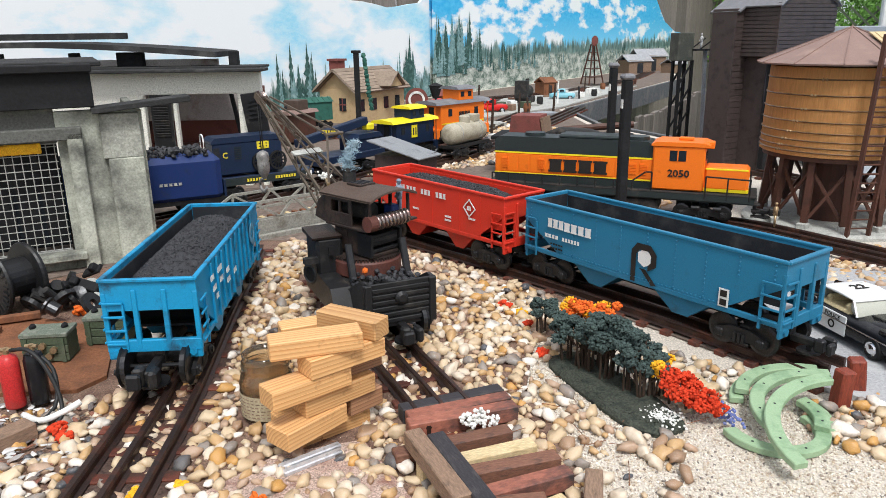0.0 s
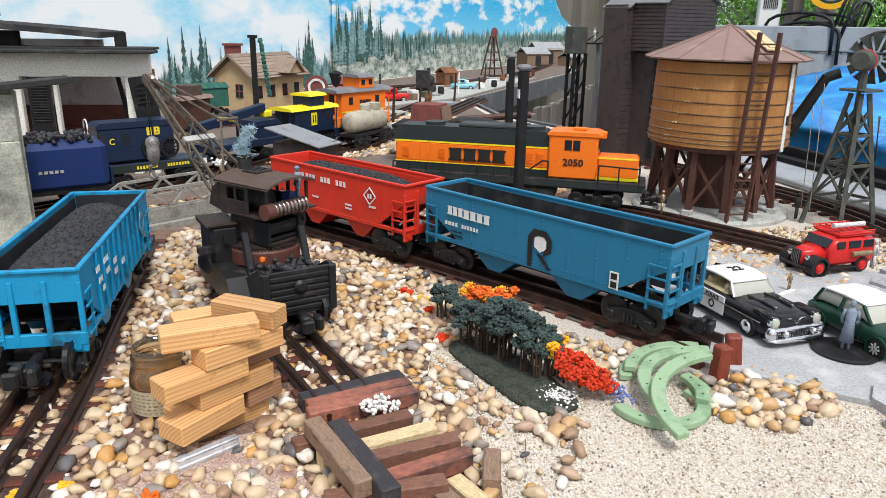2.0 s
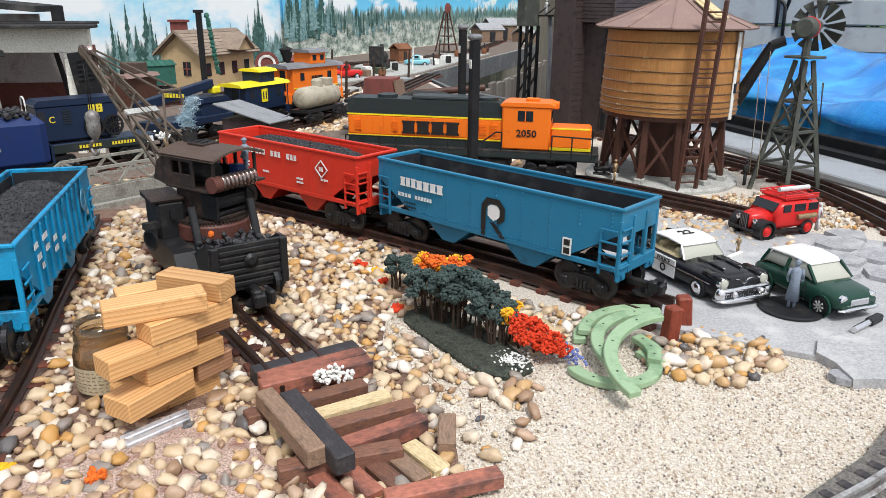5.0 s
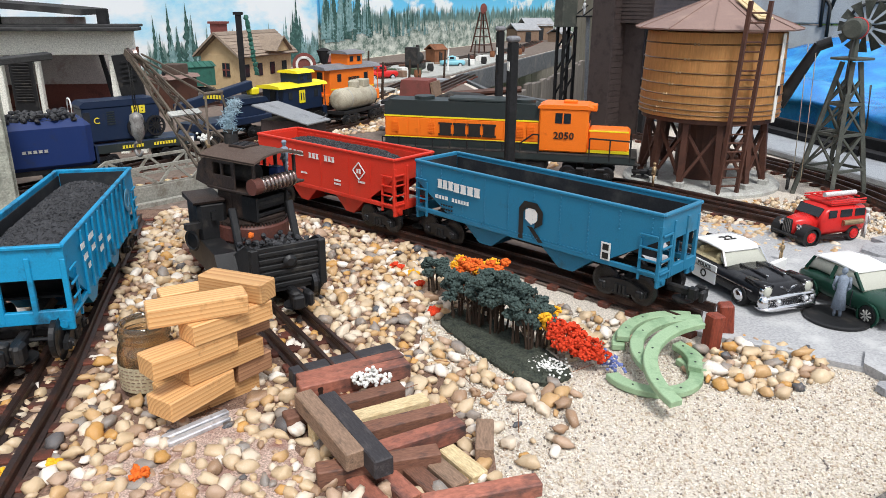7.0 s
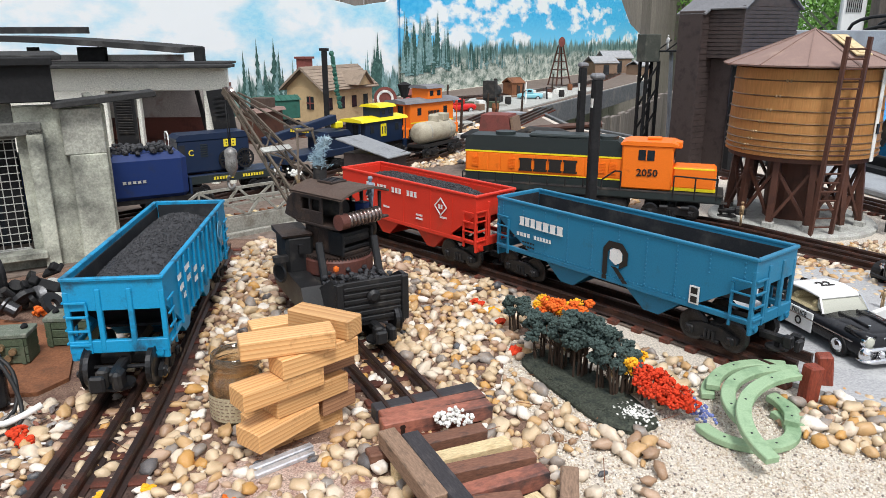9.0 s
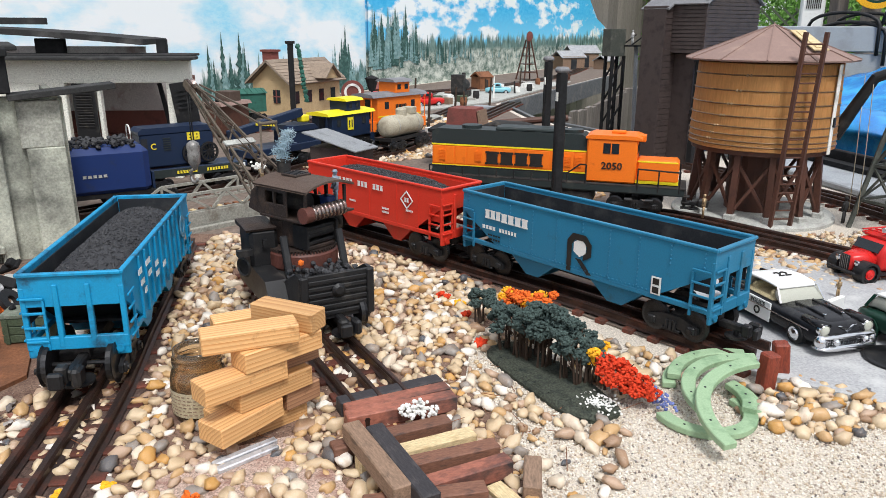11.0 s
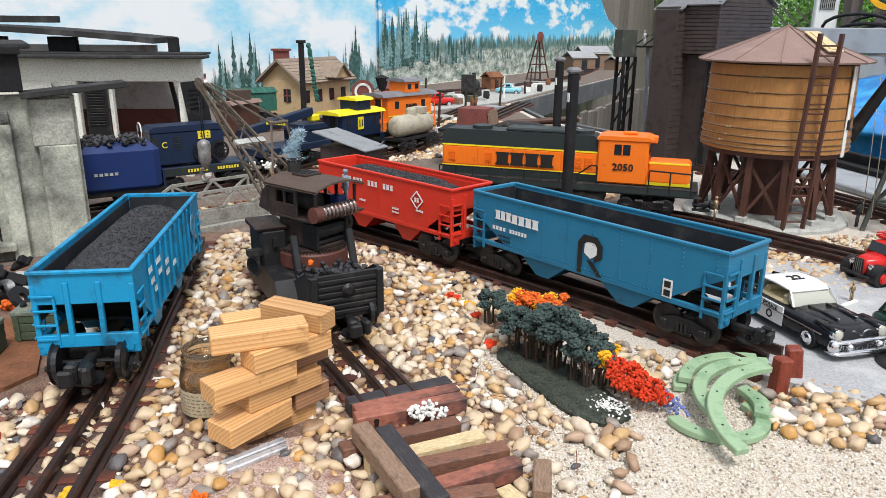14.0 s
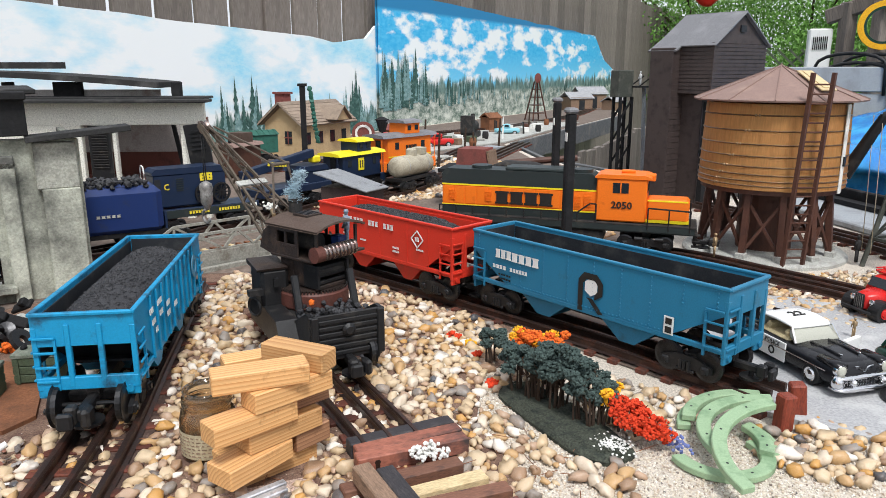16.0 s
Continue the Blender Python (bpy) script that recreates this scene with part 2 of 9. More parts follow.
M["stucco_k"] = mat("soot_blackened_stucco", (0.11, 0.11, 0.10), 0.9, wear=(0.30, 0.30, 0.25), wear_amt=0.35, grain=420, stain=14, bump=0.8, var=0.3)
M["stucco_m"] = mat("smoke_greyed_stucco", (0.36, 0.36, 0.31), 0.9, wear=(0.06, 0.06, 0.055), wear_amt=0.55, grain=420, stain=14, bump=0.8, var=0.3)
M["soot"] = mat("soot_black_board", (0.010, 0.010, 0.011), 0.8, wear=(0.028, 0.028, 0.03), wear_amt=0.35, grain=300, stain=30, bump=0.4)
M["roofing"] = mat("grey_tar_roofing", (0.028, 0.028, 0.028), 0.85, wear=(0.075, 0.072, 0.07), grain=700, stain=40, bump=0.6)
M["tank"] = mat("ochre_tank_wood", (0.66, 0.35, 0.125), 0.5, wear=(0.53, 0.26, 0.085), wear_amt=0.30, grain=60, stain=25, stretch=(8, 8, 1), bump=0.08, var=0.12)
M["brownplastic"] = mat("brown_plastic", (0.085, 0.036, 0.024), 0.5, wear=(0.05, 0.024, 0.018), bump=0.12)
M["tankroof"] = mat("dusty_brown_roof", (0.25, 0.165, 0.14), 0.7, wear=(0.32, 0.22, 0.18), wear_amt=0.3, stain=25, bump=0.1)
M["coalbrown"] = mat("dark_brown_siding", (0.062, 0.046, 0.043), 0.5, wear=(0.030, 0.022, 0.021), bump=0.15)
M["tinroof"] = mat("dusty_tin_roof", (0.27, 0.28, 0.29), 0.55, 0.2, wear=(0.15, 0.15, 0.155), wear_amt=0.4, stain=40, bump=0.2)
M["greyroof"] = mat("grey_painted_roof", (0.17, 0.17, 0.18), 0.6, wear=(0.24, 0.24, 0.25), stain=25)
M["millgrey"] = mat("weathered_grey_green_plastic", (0.062, 0.067, 0.057), 0.6, wear=(0.12, 0.12, 0.10), bump=0.2)
M["brass"] = mat("brass", (0.36, 0.26, 0.15), 0.45, 0.7, bump=0.05)
# shade of the gap is painted into this block's dark colour
M["hoopwire"] = mat("bronze_wire_hoop", (0.20, 0.125, 0.07), 0.35, 0.6, bump=0.05)
M["wire"] = mat("pale_wire", (0.45, 0.38, 0.28), 0.4, 0.6, bump=0)
M["chrome"] = mat("chrome", (0.75, 0.75, 0.76), 0.12, 1.0, var=0.05, bump=0, wear=(0.5, 0.5, 0.5), wear_amt=0.15)
M["carblack"] = mat("black_car_paint", (0.012, 0.012, 0.014), 0.2, wear=(0.03, 0.03, 0.03), wear_amt=0.2, bump=0, var=0.1)
# again a block coloured dark for the shade at the stack's back
M["carwhite"] = mat("white_car_paint", (0.78, 0.78, 0.76), 0.3, wear=(0.6, 0.6, 0.58), wear_amt=0.15, var=0.04, bump=0)
M["cargreen"] = mat("british_green_car_paint", (0.012, 0.045, 0.030), 0.22, wear=(0.02, 0.05, 0.035), wear_amt=0.15, bump=0, var=0.1)
M["carred"] = mat("red_car_enamel", (0.55, 0.020, 0.018), 0.28, wear=(0.4, 0.02, 0.02), wear_amt=0.15, bump=0, var=0.08)
M["tan"] = mat("tan_upholstery", (0.55, 0.45, 0.26), 0.7)
M["carglass"] = mat("dusty_car_glass", (0.42, 0.42, 0.36), 0.12, wear=(0.40, 0.40, 0.34), bump=0, var=0.1)
M["darkglass"] = mat("dark_glass", (0.02, 0.025, 0.03), 0.08, bump=0)
M["tyre"] = mat("tyre_rubber", (0.018, 0.018, 0.018), 0.7, bump=0.1)
M["beige"] = mat("beige_tank_paint", (0.42, 0.38, 0.29), 0.55, wear=(0.28, 0.24, 0.18))
M["rust"] = mat("rusty_plate", (0.21, 0.085, 0.040), 0.8, wear=(0.10, 0.045, 0.025), wear_amt=0.5, grain=500, stain=30, bump=0.5)
M["army"] = mat("olive_crate_paint", (0.065, 0.085, 0.050), 0.7, wear=(0.11, 0.12, 0.08), bump=0.2)
M["armylid"] = mat("dusty_crate_lid", (0.13, 0.15, 0.115), 0.8, wear=(0.26, 0.26, 0.22), wear_amt=0.45, stain=120, bump=0.3)
M["bottle_red"] = mat("scuffed_red_enamel", (0.50, 0.030, 0.030), 0.35, wear=(0.35, 0.06, 0.05), bump=0.05)
M["rubber"] = mat("black_rubber", (0.02, 0.02, 0.02), 0.5, bump=0.05)
M["cream"] = mat("station_cream_wall", (0.50, 0.36, 0.20), 0.7, wear=(0.40, 0.27, 0.14))
M["shingle"] = mat("brown_shingle", (0.27, 0.21, 0.16), 0.85, wear=(0.18, 0.14, 0.11), grain=300, stain=60, bump=0.6, random_var=0.2)
M["brickred"] = mat("dull_red_brick", (0.20, 0.06, 0.05), 0.8, wear=(0.12, 0.05, 0.04))
M["greenroof"] = mat("dull_green_paint", (0.03, 0.12, 0.09), 0.6, wear=(0.02, 0.07, 0.05))
# pale cyan patches paint the highlights of folds and ridge into the colour
M["tarp"] = mat("blue_tarp", (0.008, 0.20, 0.58), 0.20, wear=(0.04, 0.42, 0.76), wear_amt=0.6, grain=420, stain=9, bump=0.9, var=0.25, spec=0.35)
M["fence"] = mat("weathered_fence_wood", (0.19, 0.162, 0.142), 0.85, wear=(0.13, 0.11, 0.10), wear_amt=0.5, grain=40, stain=10, stretch=(8, 8, 1), bump=0.3, random_var=0.25)
M["paleblue"] = mat("pale_blue_car_enamel", (0.22, 0.50, 0.58), 0.35, wear=(0.4, 0.55, 0.6), wear_amt=0.2, bump=0, var=0.08)
M["edge"] = mat("dark_grey_edge_board", (0.12, 0.125, 0.13), 0.75, wear=(0.20, 0.19, 0.18), wear_amt=0.4, grain=120, stain=14, bump=0.3)
M["alu"] = mat("scuffed_aluminium", (0.62, 0.62, 0.64), 0.42, 0.5, wear=(0.25, 0.25, 0.26), wear_amt=0.4, grain=400, stain=90, bump=0.1, var=0.15)
M["lawn"] = mat("lawn", (0.07, 0.14, 0.035), 0.9, wear=(0.10, 0.16, 0.05), grain=40, stain=3, bump=0.5)
M["leaf"] = mat("green_leaves", (0.115, 0.25, 0.045), 0.6, wear=(0.17, 0.34, 0.07), grain=8, stain=3, bump=0)
M["cloth_grey"] = mat("blue_grey_figure_paint", (0.20, 0.24, 0.30), 0.6, wear=(0.12, 0.13, 0.16))
M["cloth_white"] = mat("pale_figure_paint", (0.55, 0.55, 0.55), 0.6)
M["smoke"] = mat("blue_grey_wool", (0.28, 0.40, 0.47), 0.95, wear=(0.45, 0.55, 0.60), bump=0.6)
M["coilsteel"] = mat("worn_coil_steel", (0.30, 0.24, 0.22), 0.25, 0.9, wear=(0.16, 0.05, 0.04), wear_amt=0.4, stain=120)
M["cranebrown"] = mat("rusted_dark_brown_metal", (0.030, 0.021, 0.018), 0.5, wear=(0.070, 0.044, 0.031), wear_amt=0.40, stain=90, bump=0.35)
M["boomgrey"] = mat("weathered_grey_brown_metal", (0.105, 0.082, 0.062), 0.6, wear=(0.045, 0.032, 0.025), wear_amt=0.45, stain=110, bump=0.3)
M["hookgrey"] = mat("worn_grey_casting", (0.24, 0.23, 0.22), 0.45, 0.4, wear=(0.08, 0.07, 0.06), wear_amt=0.45, stain=150, bump=0.2)
M["ringbrown"] = mat("red_brown_ring", (0.11, 0.040, 0.030), 0.5, wear=(0.06, 0.03, 0.025))
M["greydeck"] = mat("grey_deck_board", (0.30, 0.32, 0.34), 0.8, wear=(0.2, 0.2, 0.21), stain=12)
M["bluedeck"] = mat("blue_grey_painted_boards", (0.085, 0.12, 0.14), 0.6, wear=(0.05, 0.075, 0.09), stain=12, grain=60, stretch=(1, 1, 14))
M["paper"] = mat("yellowed_paper_label", (0.42, 0.36, 0.24), 0.8, wear=(0.3, 0.24, 0.14))
M["jarglass"] = glass_mat("brownish_glass", (0.66, 0.50, 0.32), 0.04, 0.93)
# earth colour with the shade between the ties already in it
M["shadedearth"] = mat("shaded_red_brown_earth", (0.075, 0.045, 0.036), 0.9, wear=(0.15, 0.10, 0.08), wear_amt=0.4, grain=600, stain=80, bump=0.9, var=0.5)
M["pinksand"] = mat("pinkish_speckled_sand", (0.46, 0.34, 0.28), 0.9, wear=(0.22, 0.10, 0.075), wear_amt=0.5, grain=800, stain=60, bump=0.9, var=0.6)
# sandy earth made darker in colour to deepen shadow between the pebbles
M["dirt"] = mat("gap_shaded_sandy_earth", (0.20, 0.125, 0.09), 0.9, wear=(0.09, 0.045, 0.035), wear_amt=0.5, grain=700, stain=70, bump=0.9, var=0.6)
M["fardirt"] = mat("grey_brown_yard_dirt", (0.17, 0.130, 0.105), 0.9, wear=(0.13, 0.10, 0.085), wear_amt=0.6, grain=160, stain=14, bump=0.5, var=0.4)
M["cranroof"] = mat("dusty_brown_roof_sheet", (0.088, 0.060, 0.047), 0.7, wear=(0.07, 0.045, 0.035), stain=90, bump=0.3)
M["flower"] = mat("white_beads", (0.75, 0.74, 0.70), 0.5, bump=0.05, var=0.1)


# ---- mesh helpers ----
def part(name, bm, material, parent=None, label="", smooth=False):
    """Links a bmesh as one mesh object, under a thing or a part where one is given."""
    me = bpy.data.meshes.new(name)
    bm.to_mesh(me)
    bm.free()
    if smooth:
        me.polygons.foreach_set("use_smooth", [True] * len(me.polygons))
    me.materials.append(material)
    ob = new(name, me)
    if parent is not None:
        ob.parent = parent
    if label:
        ob["label"] = label
    return ob


def thing(name, x, y, z, rz=0, label="", category="", group="", kind="", rx=0, ry=0):
    e = new(name)
    e.empty_display_size = 0.02
    e.matrix_basis = pose(x, y, z, rx, ry, rz)
    return tagged(e, label, category, group, kind)


def share(ob, name, m, parent=None):
    """Another object on the same mesh."""
    o = new(name, ob.data)
    if parent is not None:
        o.parent = parent
    o.matrix_basis = m
    return o


def B():
    return bmesh.new()


def box(bm, x, y, z, sx, sy, sz, rz=0, bev=0.0, rx=0, ry=0):
    """A box by its centre and sizes, with chamfered edges where bev is given."""
    g = bmesh.ops.create_cube(bm, size=1)
    vs = g["verts"]
    bmesh.ops.transform(bm, matrix=pose(x, y, z, rx, ry, rz) @ Matrix.Diagonal((sx, sy, sz, 1)), verts=vs)
    if bev:
        es = list({e for v in vs for e in v.link_edges})
        bmesh.ops.bevel(bm, geom=es, offset=bev, segments=1, affect="EDGES")
    return bm


def rod(bm, a, b, r, r2=None, n=8, caps=True):
    a, b = Vector(a), Vector(b)
    d = b - a
    m = Matrix.Translation((a + b) / 2) @ d.to_track_quat("Z", "Y").to_matrix().to_4x4()
    bmesh.ops.create_cone(bm, cap_ends=caps, segments=n, radius1=r, radius2=r if r2 is None else r2, depth=d.length, matrix=m)
    return bm


def beam(bm, a, b, w, h=None):
    """A square bar from a to b."""
    a, b = Vector(a), Vector(b)
    d = b - a
    m = Matrix.Translation((a + b) / 2) @ d.to_track_quat("Z", "Y").to_matrix().to_4x4() @ Matrix.Diagonal((w, h or w, d.length, 1))
    g = bmesh.ops.create_cube(bm, size=1)
    bmesh.ops.transform(bm, matrix=m, verts=g["verts"])
    return bm


def prism(bm, pts, depth, m=None):
    """A flat polygon (x, z) pushed out along y by depth, centred on y = 0."""
    m = m or Matrix()
    a = [bm.verts.new(m @ Vector((x, -depth / 2, z))) for x, z in pts]
    b = [bm.verts.new(m @ Vector((x, depth / 2, z))) for x, z in pts]
    bm.faces.new(a)
    bm.faces.new(b[::-1])
    for i in range(len(pts)):
        j = (i + 1) % len(pts)
        bm.faces.new((a[j], a[i], b[i], b[j]))
    bmesh.ops.recalc_face_normals(bm, faces=bm.faces[:])
    return bm


def lathe(bm, prof, n=24, m=None):
    """A turned body from (radius, height) pairs round z."""
    m = m or Matrix()
    rings = [[bm.verts.new(m @ Vector((r * math.cos(2 * math.pi * k / n), r * math.sin(2 * math.pi * k / n), z))) for k in range(n)] for r, z in prof]
    loop = len(prof) == 4 and prof[0][0] == prof[3][0] and prof[1][0] == prof[2][0] and prof[0][0] > 0.3 * prof[1][0]
    for p, q in zip(rings, rings[1:] + rings[:1] if loop else rings[1:]):
        for k in range(n):
            bm.faces.new((p[k], p[(k + 1) % n], q[(k + 1) % n], q[k]))
    if loop:
        return bm
    if prof[0][0] > 1e-5:
        bm.faces.new(rings[0][::-1])
    if prof[-1][0] > 1e-5:
        bm.faces.new(rings[-1])
    return bm


def lump(bm, x, y, z, rx, ry, rz, seed, rough=0.3, sub=1, turn=0):
    """An uneven stone or clump."""
    g = bmesh.ops.create_icosphere(bm, subdivisions=sub, radius=1)
    t = Euler((random.uniform(-0.3, 0.3), random.uniform(-0.3, 0.3), turn)).to_matrix()
    for v in g["verts"]:
        k = 1 + rough * noise.noise(v.co * 1.7 + Vector((seed * 3.1, seed * 1.7, seed)))
        c = t @ Vector((v.co.x * rx * k, v.co.y * ry * k, v.co.z * rz * k))
        v.co = c + Vector((x, y, z))
    return bm


def tube(name, pts, r, material, parent=None, label=""):
    """A round cord along points, as a mesh."""
    bm = B()
    n = 7
    pts = [Vector(p) for p in pts]
    if 3 < len(pts) < 10:
        q = [pts[0]] + pts + [pts[-1]]
        pts = [0.5 * (2 * b + (c - a) * u + (2 * a - 5 * b + 4 * c - d) * u * u + (3 * b - a - 3 * c + d) * u ** 3) for a, b, c, d in zip(q, q[1:], q[2:], q[3:]) for u in (0, 0.25, 0.5, 0.75)] + [pts[-1]]
    rings = []
    for i, p in enumerate(pts):
        d = (pts[min(i + 1, len(pts) - 1)] - pts[max(i - 1, 0)]).normalized()
        q = d.to_track_quat("Z", "Y").to_matrix()
        rings.append([bm.verts.new(p + q @ Vector((r * math.cos(6.2832 * k / n), r * math.sin(6.2832 * k / n), 0))) for k in range(n)])
    for a, b in zip(rings, rings[1:]):
        for k in range(n):
            bm.faces.new((a[k], a[(k + 1) % n], b[(k + 1) % n], b[k]))
    bm.faces.new(rings[0][::-1])
    bm.faces.new(rings[-1])
    return part(name, bm, material, parent, label, smooth=True)


def words(text, size, m, material, parent, spacing=1.0, name="lettering", bold=0.0):
    c = bpy.data.curves.new(name, "FONT")
    c.body, c.size, c.extrude, c.space_character, c.offset = text, size, 0.0002, spacing, bold
    c.align_x, c.align_y, c.resolution_u = "CENTER", "CENTER", 2
    c.materials.append(material)
    o = new(name, c)
    o.parent = parent
    o.matrix_basis = m
    return o


def bars(n, w, h, gap, m, material, parent, name="lettering", holes=False):
    """A row of plain blocks in place of letters."""
    bm = B()
    total = n * w + (n - 1) * gap
    for i in range(n):
        x = -total / 2 + w / 2 + i * (w + gap)
        if holes:
            box(bm, x - w * 0.30, 0, 0, w * 0.40, h, 0.0006)
            box(bm, x + w * 0.32, 0, 0, w * 0.34, h * 0.94, 0.0006)
            for dz in (-0.39, 0, 0.39):
                box(bm, x, h * dz, 0, w * 0.5, h * 0.22, 0.0005)
        else:
            box(bm, x, 0, 0, w * 0.82, h, 0.0005)
            for dz in (-0.42, 0.42):
                box(bm, x, h * dz, 0.0001, w, h * 0.16, 0.0005)
    o = part(name, bm, material, parent)
    o.matrix_basis = m
    return o


def spline(pts, step):
    """Evenly spaced places and headings along a smooth line through a few points."""
    p = [Vector((*q, 0)) for q in pts]
    p = [p[0] * 2 - p[1]] + p + [p[-1] * 2 - p[-2]]
    out = []
    for i in range(1, len(p) - 2):
        for k in range(24):
            u = k / 24
            a, b, c, d = p[i - 1:i + 3]
            out.append(0.5 * ((2 * b) + (c - a) * u + (2 * a - 5 * b + 4 * c - d) * u * u + (3 * b - a - 3 * c + d) * u ** 3))
    out.append(p[-2])
    res, acc = [out[0]], 0
    for a, b in zip(out, out[1:]):
        acc += (b - a).length
        if acc >= step:
            res.append(b)
            acc = 0
    return [(q, (res[min(i + 1, len(res) - 1)] - res[max(i - 1, 0)]).normalized()) for i, q in enumerate(res)]

# ---- ground, roads, fence ----
def sheet(name, outline, z, material, thick=0.0, label="", kind="structure", category="ground", bumps=0.0, step=0.05):
    """A level slab with the given outline."""
    bm = B()
    vs = [bm.verts.new((x, y, z)) for x, y in outline]
    f = bm.faces.new(vs)
    if thick:
        r = bmesh.ops.extrude_face_region(bm, geom=[f])
        for v in r["geom"]:
            if isinstance(v, bmesh.types.BMVert):
                v.co.z -= thick
    bmesh.ops.recalc_face_normals(bm, faces=bm.faces[:])
    o = part(name, bm, material)
    return tagged(o, label, category, "", kind)


def path_track(name, pts, label, gauge=0.040, tie_step=0.024, tie_w=0.009, tie_len=0.058, z=0.0, middle=True, tie_mat="tie", group="tracks", rail_mat="rail", rail_w=1.0):
    """Three-rail toy track: each rail a part, each tie a part."""
    t = thing(name, pts[0][0], pts[0][1], z, 0, label, "railway track", group)
    inv = Matrix.Translation((-pts[0][0], -pts[0][1], 0))
    line = spline(pts, 0.012)
    for off in (-gauge / 2, 0, gauge / 2) if middle else (-gauge / 2, gauge / 2):
        bm = B()
        prev = None
        prof = [(-0.0030, 0.004), (-0.0012, 0.0055), (-0.0014, 0.0095), (-0.0019, 0.0105), (-0.0012, 0.012), (0.0012, 0.012), (0.0019, 0.0105), (0.0014, 0.0095), (0.0012, 0.0055), (0.0030, 0.004)]
        for p, d in line:
            n = Vector((-d.y, d.x, 0))
            ring = [bm.verts.new(inv @ (p + n * (off + a * rail_w) + Vector((0, 0, b)))) for a, b in prof]
            if prev:
                for k in range(len(prof)):
                    bm.faces.new((prev[k], prev[(k + 1) % len(prof)], ring[(k + 1) % len(prof)], ring[k]))
            else:
                bm.faces.new(ring)
            prev = ring
        bm.faces.new(prev[::-1])
        bmesh.ops.recalc_face_normals(bm, faces=bm.faces[:])
        part("rail", bm, M[rail_mat], t)
    first = None
    for p, d in spline(pts, tie_step):
        q = inv @ p
        m = pose(q.x, q.y, 0.002, 0, 0, math.degrees(math.atan2(d.y, d.x)) + random.uniform(-2, 2))
        if first is None:
            first = part("tie", box(B(), 0, 0, 0, tie_w, tie_len, 0.0042, bev=0.0006), M[tie_mat], t)
            first.matrix_basis = m
        else:
            share(first, "tie", m, t)
    return t


yard = B()
bmesh.ops.create_grid(yard, x_segments=8, y_segments=8, size=90)
tagged(part("ground", yard, M["lawn"]), "green lawn of the yard round the raised layout", "ground", "", "structure").location.z = -0.85

TABLE = [(-1.8, -0.5), (1.0, -0.5), (1.0, 0.9), (0.80, 1.25), (0.60, 1.55), (0.42, 2.0), (0.40, 2.42), (1.30, 4.0), (1.62, 5.46), (-1.24, 1.24), (-1.8, 0.6)]
sheet("layout_ground", TABLE, 0.0, M["sand"], 0.05, "pale sand and fine grit ground of the model layout")
ROAD = [(0.262, 0.462), (0.285, 0.440), (0.34, 0.398), (0.40, 0.355), (0.50, 0.27), (0.62, 0.40), (0.64, 0.52), (0.60, 0.60), (0.545, 0.64), (0.47, 0.70), (0.36, 0.74), (0.29, 0.66), (0.30, 0.54)]
sheet("road", ROAD, 0.0042, M["road"], 0.004, "worn grey asphalt road surface with pale stains", category="road")
FARYARD = [(-1.15, 0.66), (-0.45, 0.70), (-0.25, 0.865), (-0.07, 0.865), (0.045, 0.742), (0.135, 0.632), (0.215, 0.525), (0.262, 0.470), (0.29, 0.66), (0.36, 0.745), (0.40, 0.78), (0.385, 0.93), (0.42, 1.16), (0.58, 1.50), (0.40, 2.0), (0.385, 2.42), (1.28, 4.0), (1.55, 5.30), (-1.15, 1.32)]
sheet("yard_ground", FARYARD, 0.0018, M["fardirt"], 0.001, "grey-brown dirt ground of the distant yard")
BEDDIRT = [(-0.52, 0.22), (0.07, 0.22), (0.085, 0.33), (0.07, 0.42), (0.06, 0.47), (0.075, 0.55), (0.15, 0.60), (0.055, 0.74), (-0.06, 0.87), (-0.26, 0.87), (-0.44, 0.70), (-0.52, 0.62)]
sheet("pebble_ground", BEDDIRT, 0.0014, M["dirt"], 0.001, "brown earth under the pebbles, darkened for the shadowed gaps")
PINK = [(-0.155, 0.24), (-0.03, 0.25), (-0.012, 0.33), (-0.035, 0.372), (-0.05, 0.40), (-0.10, 0.385), (-0.14, 0.34)]
sheet("sand_patch", PINK, 0.0022, M["pinksand"], 0.0008, "pinkish speckled sand laid bare among pebbles")
# dark sheet under the track: shadow between ties is put into its colour
LEFTBED = [(-0.214, 0.20), (-0.142, 0.20), (-0.150, 0.36), (-0.157, 0.46), (-0.170, 0.56), (-0.183, 0.68), (-0.199, 0.82), (-0.265, 0.82), (-0.249, 0.68), (-0.236, 0.56), (-0.223, 0.45), (-0.217, 0.34)]
sheet("track_shade_sheet", LEFTBED, 0.0026, M["shadedearth"], 0.001, "red-brown earth under the rusty track, darkened for shade between the ties")
YARDROAD = [(0.05, 2.1), (0.40, 2.46), (0.9, 3.4), (0.55, 3.3), (0.1, 2.6)]
sheet("pavement", YARDROAD, 0.0062, M["concrete"], 0.004, "pale concrete yard among the distant model sheds", category="pavement")

FENCE_P, FENCE_D = Vector((-0.53, 2.3, 0)), Vector((2.03, 3.0, 0)).normalized()
FENCE_N = Vector((-FENCE_D.y, FENCE_D.x, 0))
FENCE_RZ = math.degrees(math.atan2(FENCE_D.y, FENCE_D.x))


def on_fence(s, off, z):
    return FENCE_P + FENCE_D * s + FENCE_N * off + Vector((0, 0, z))


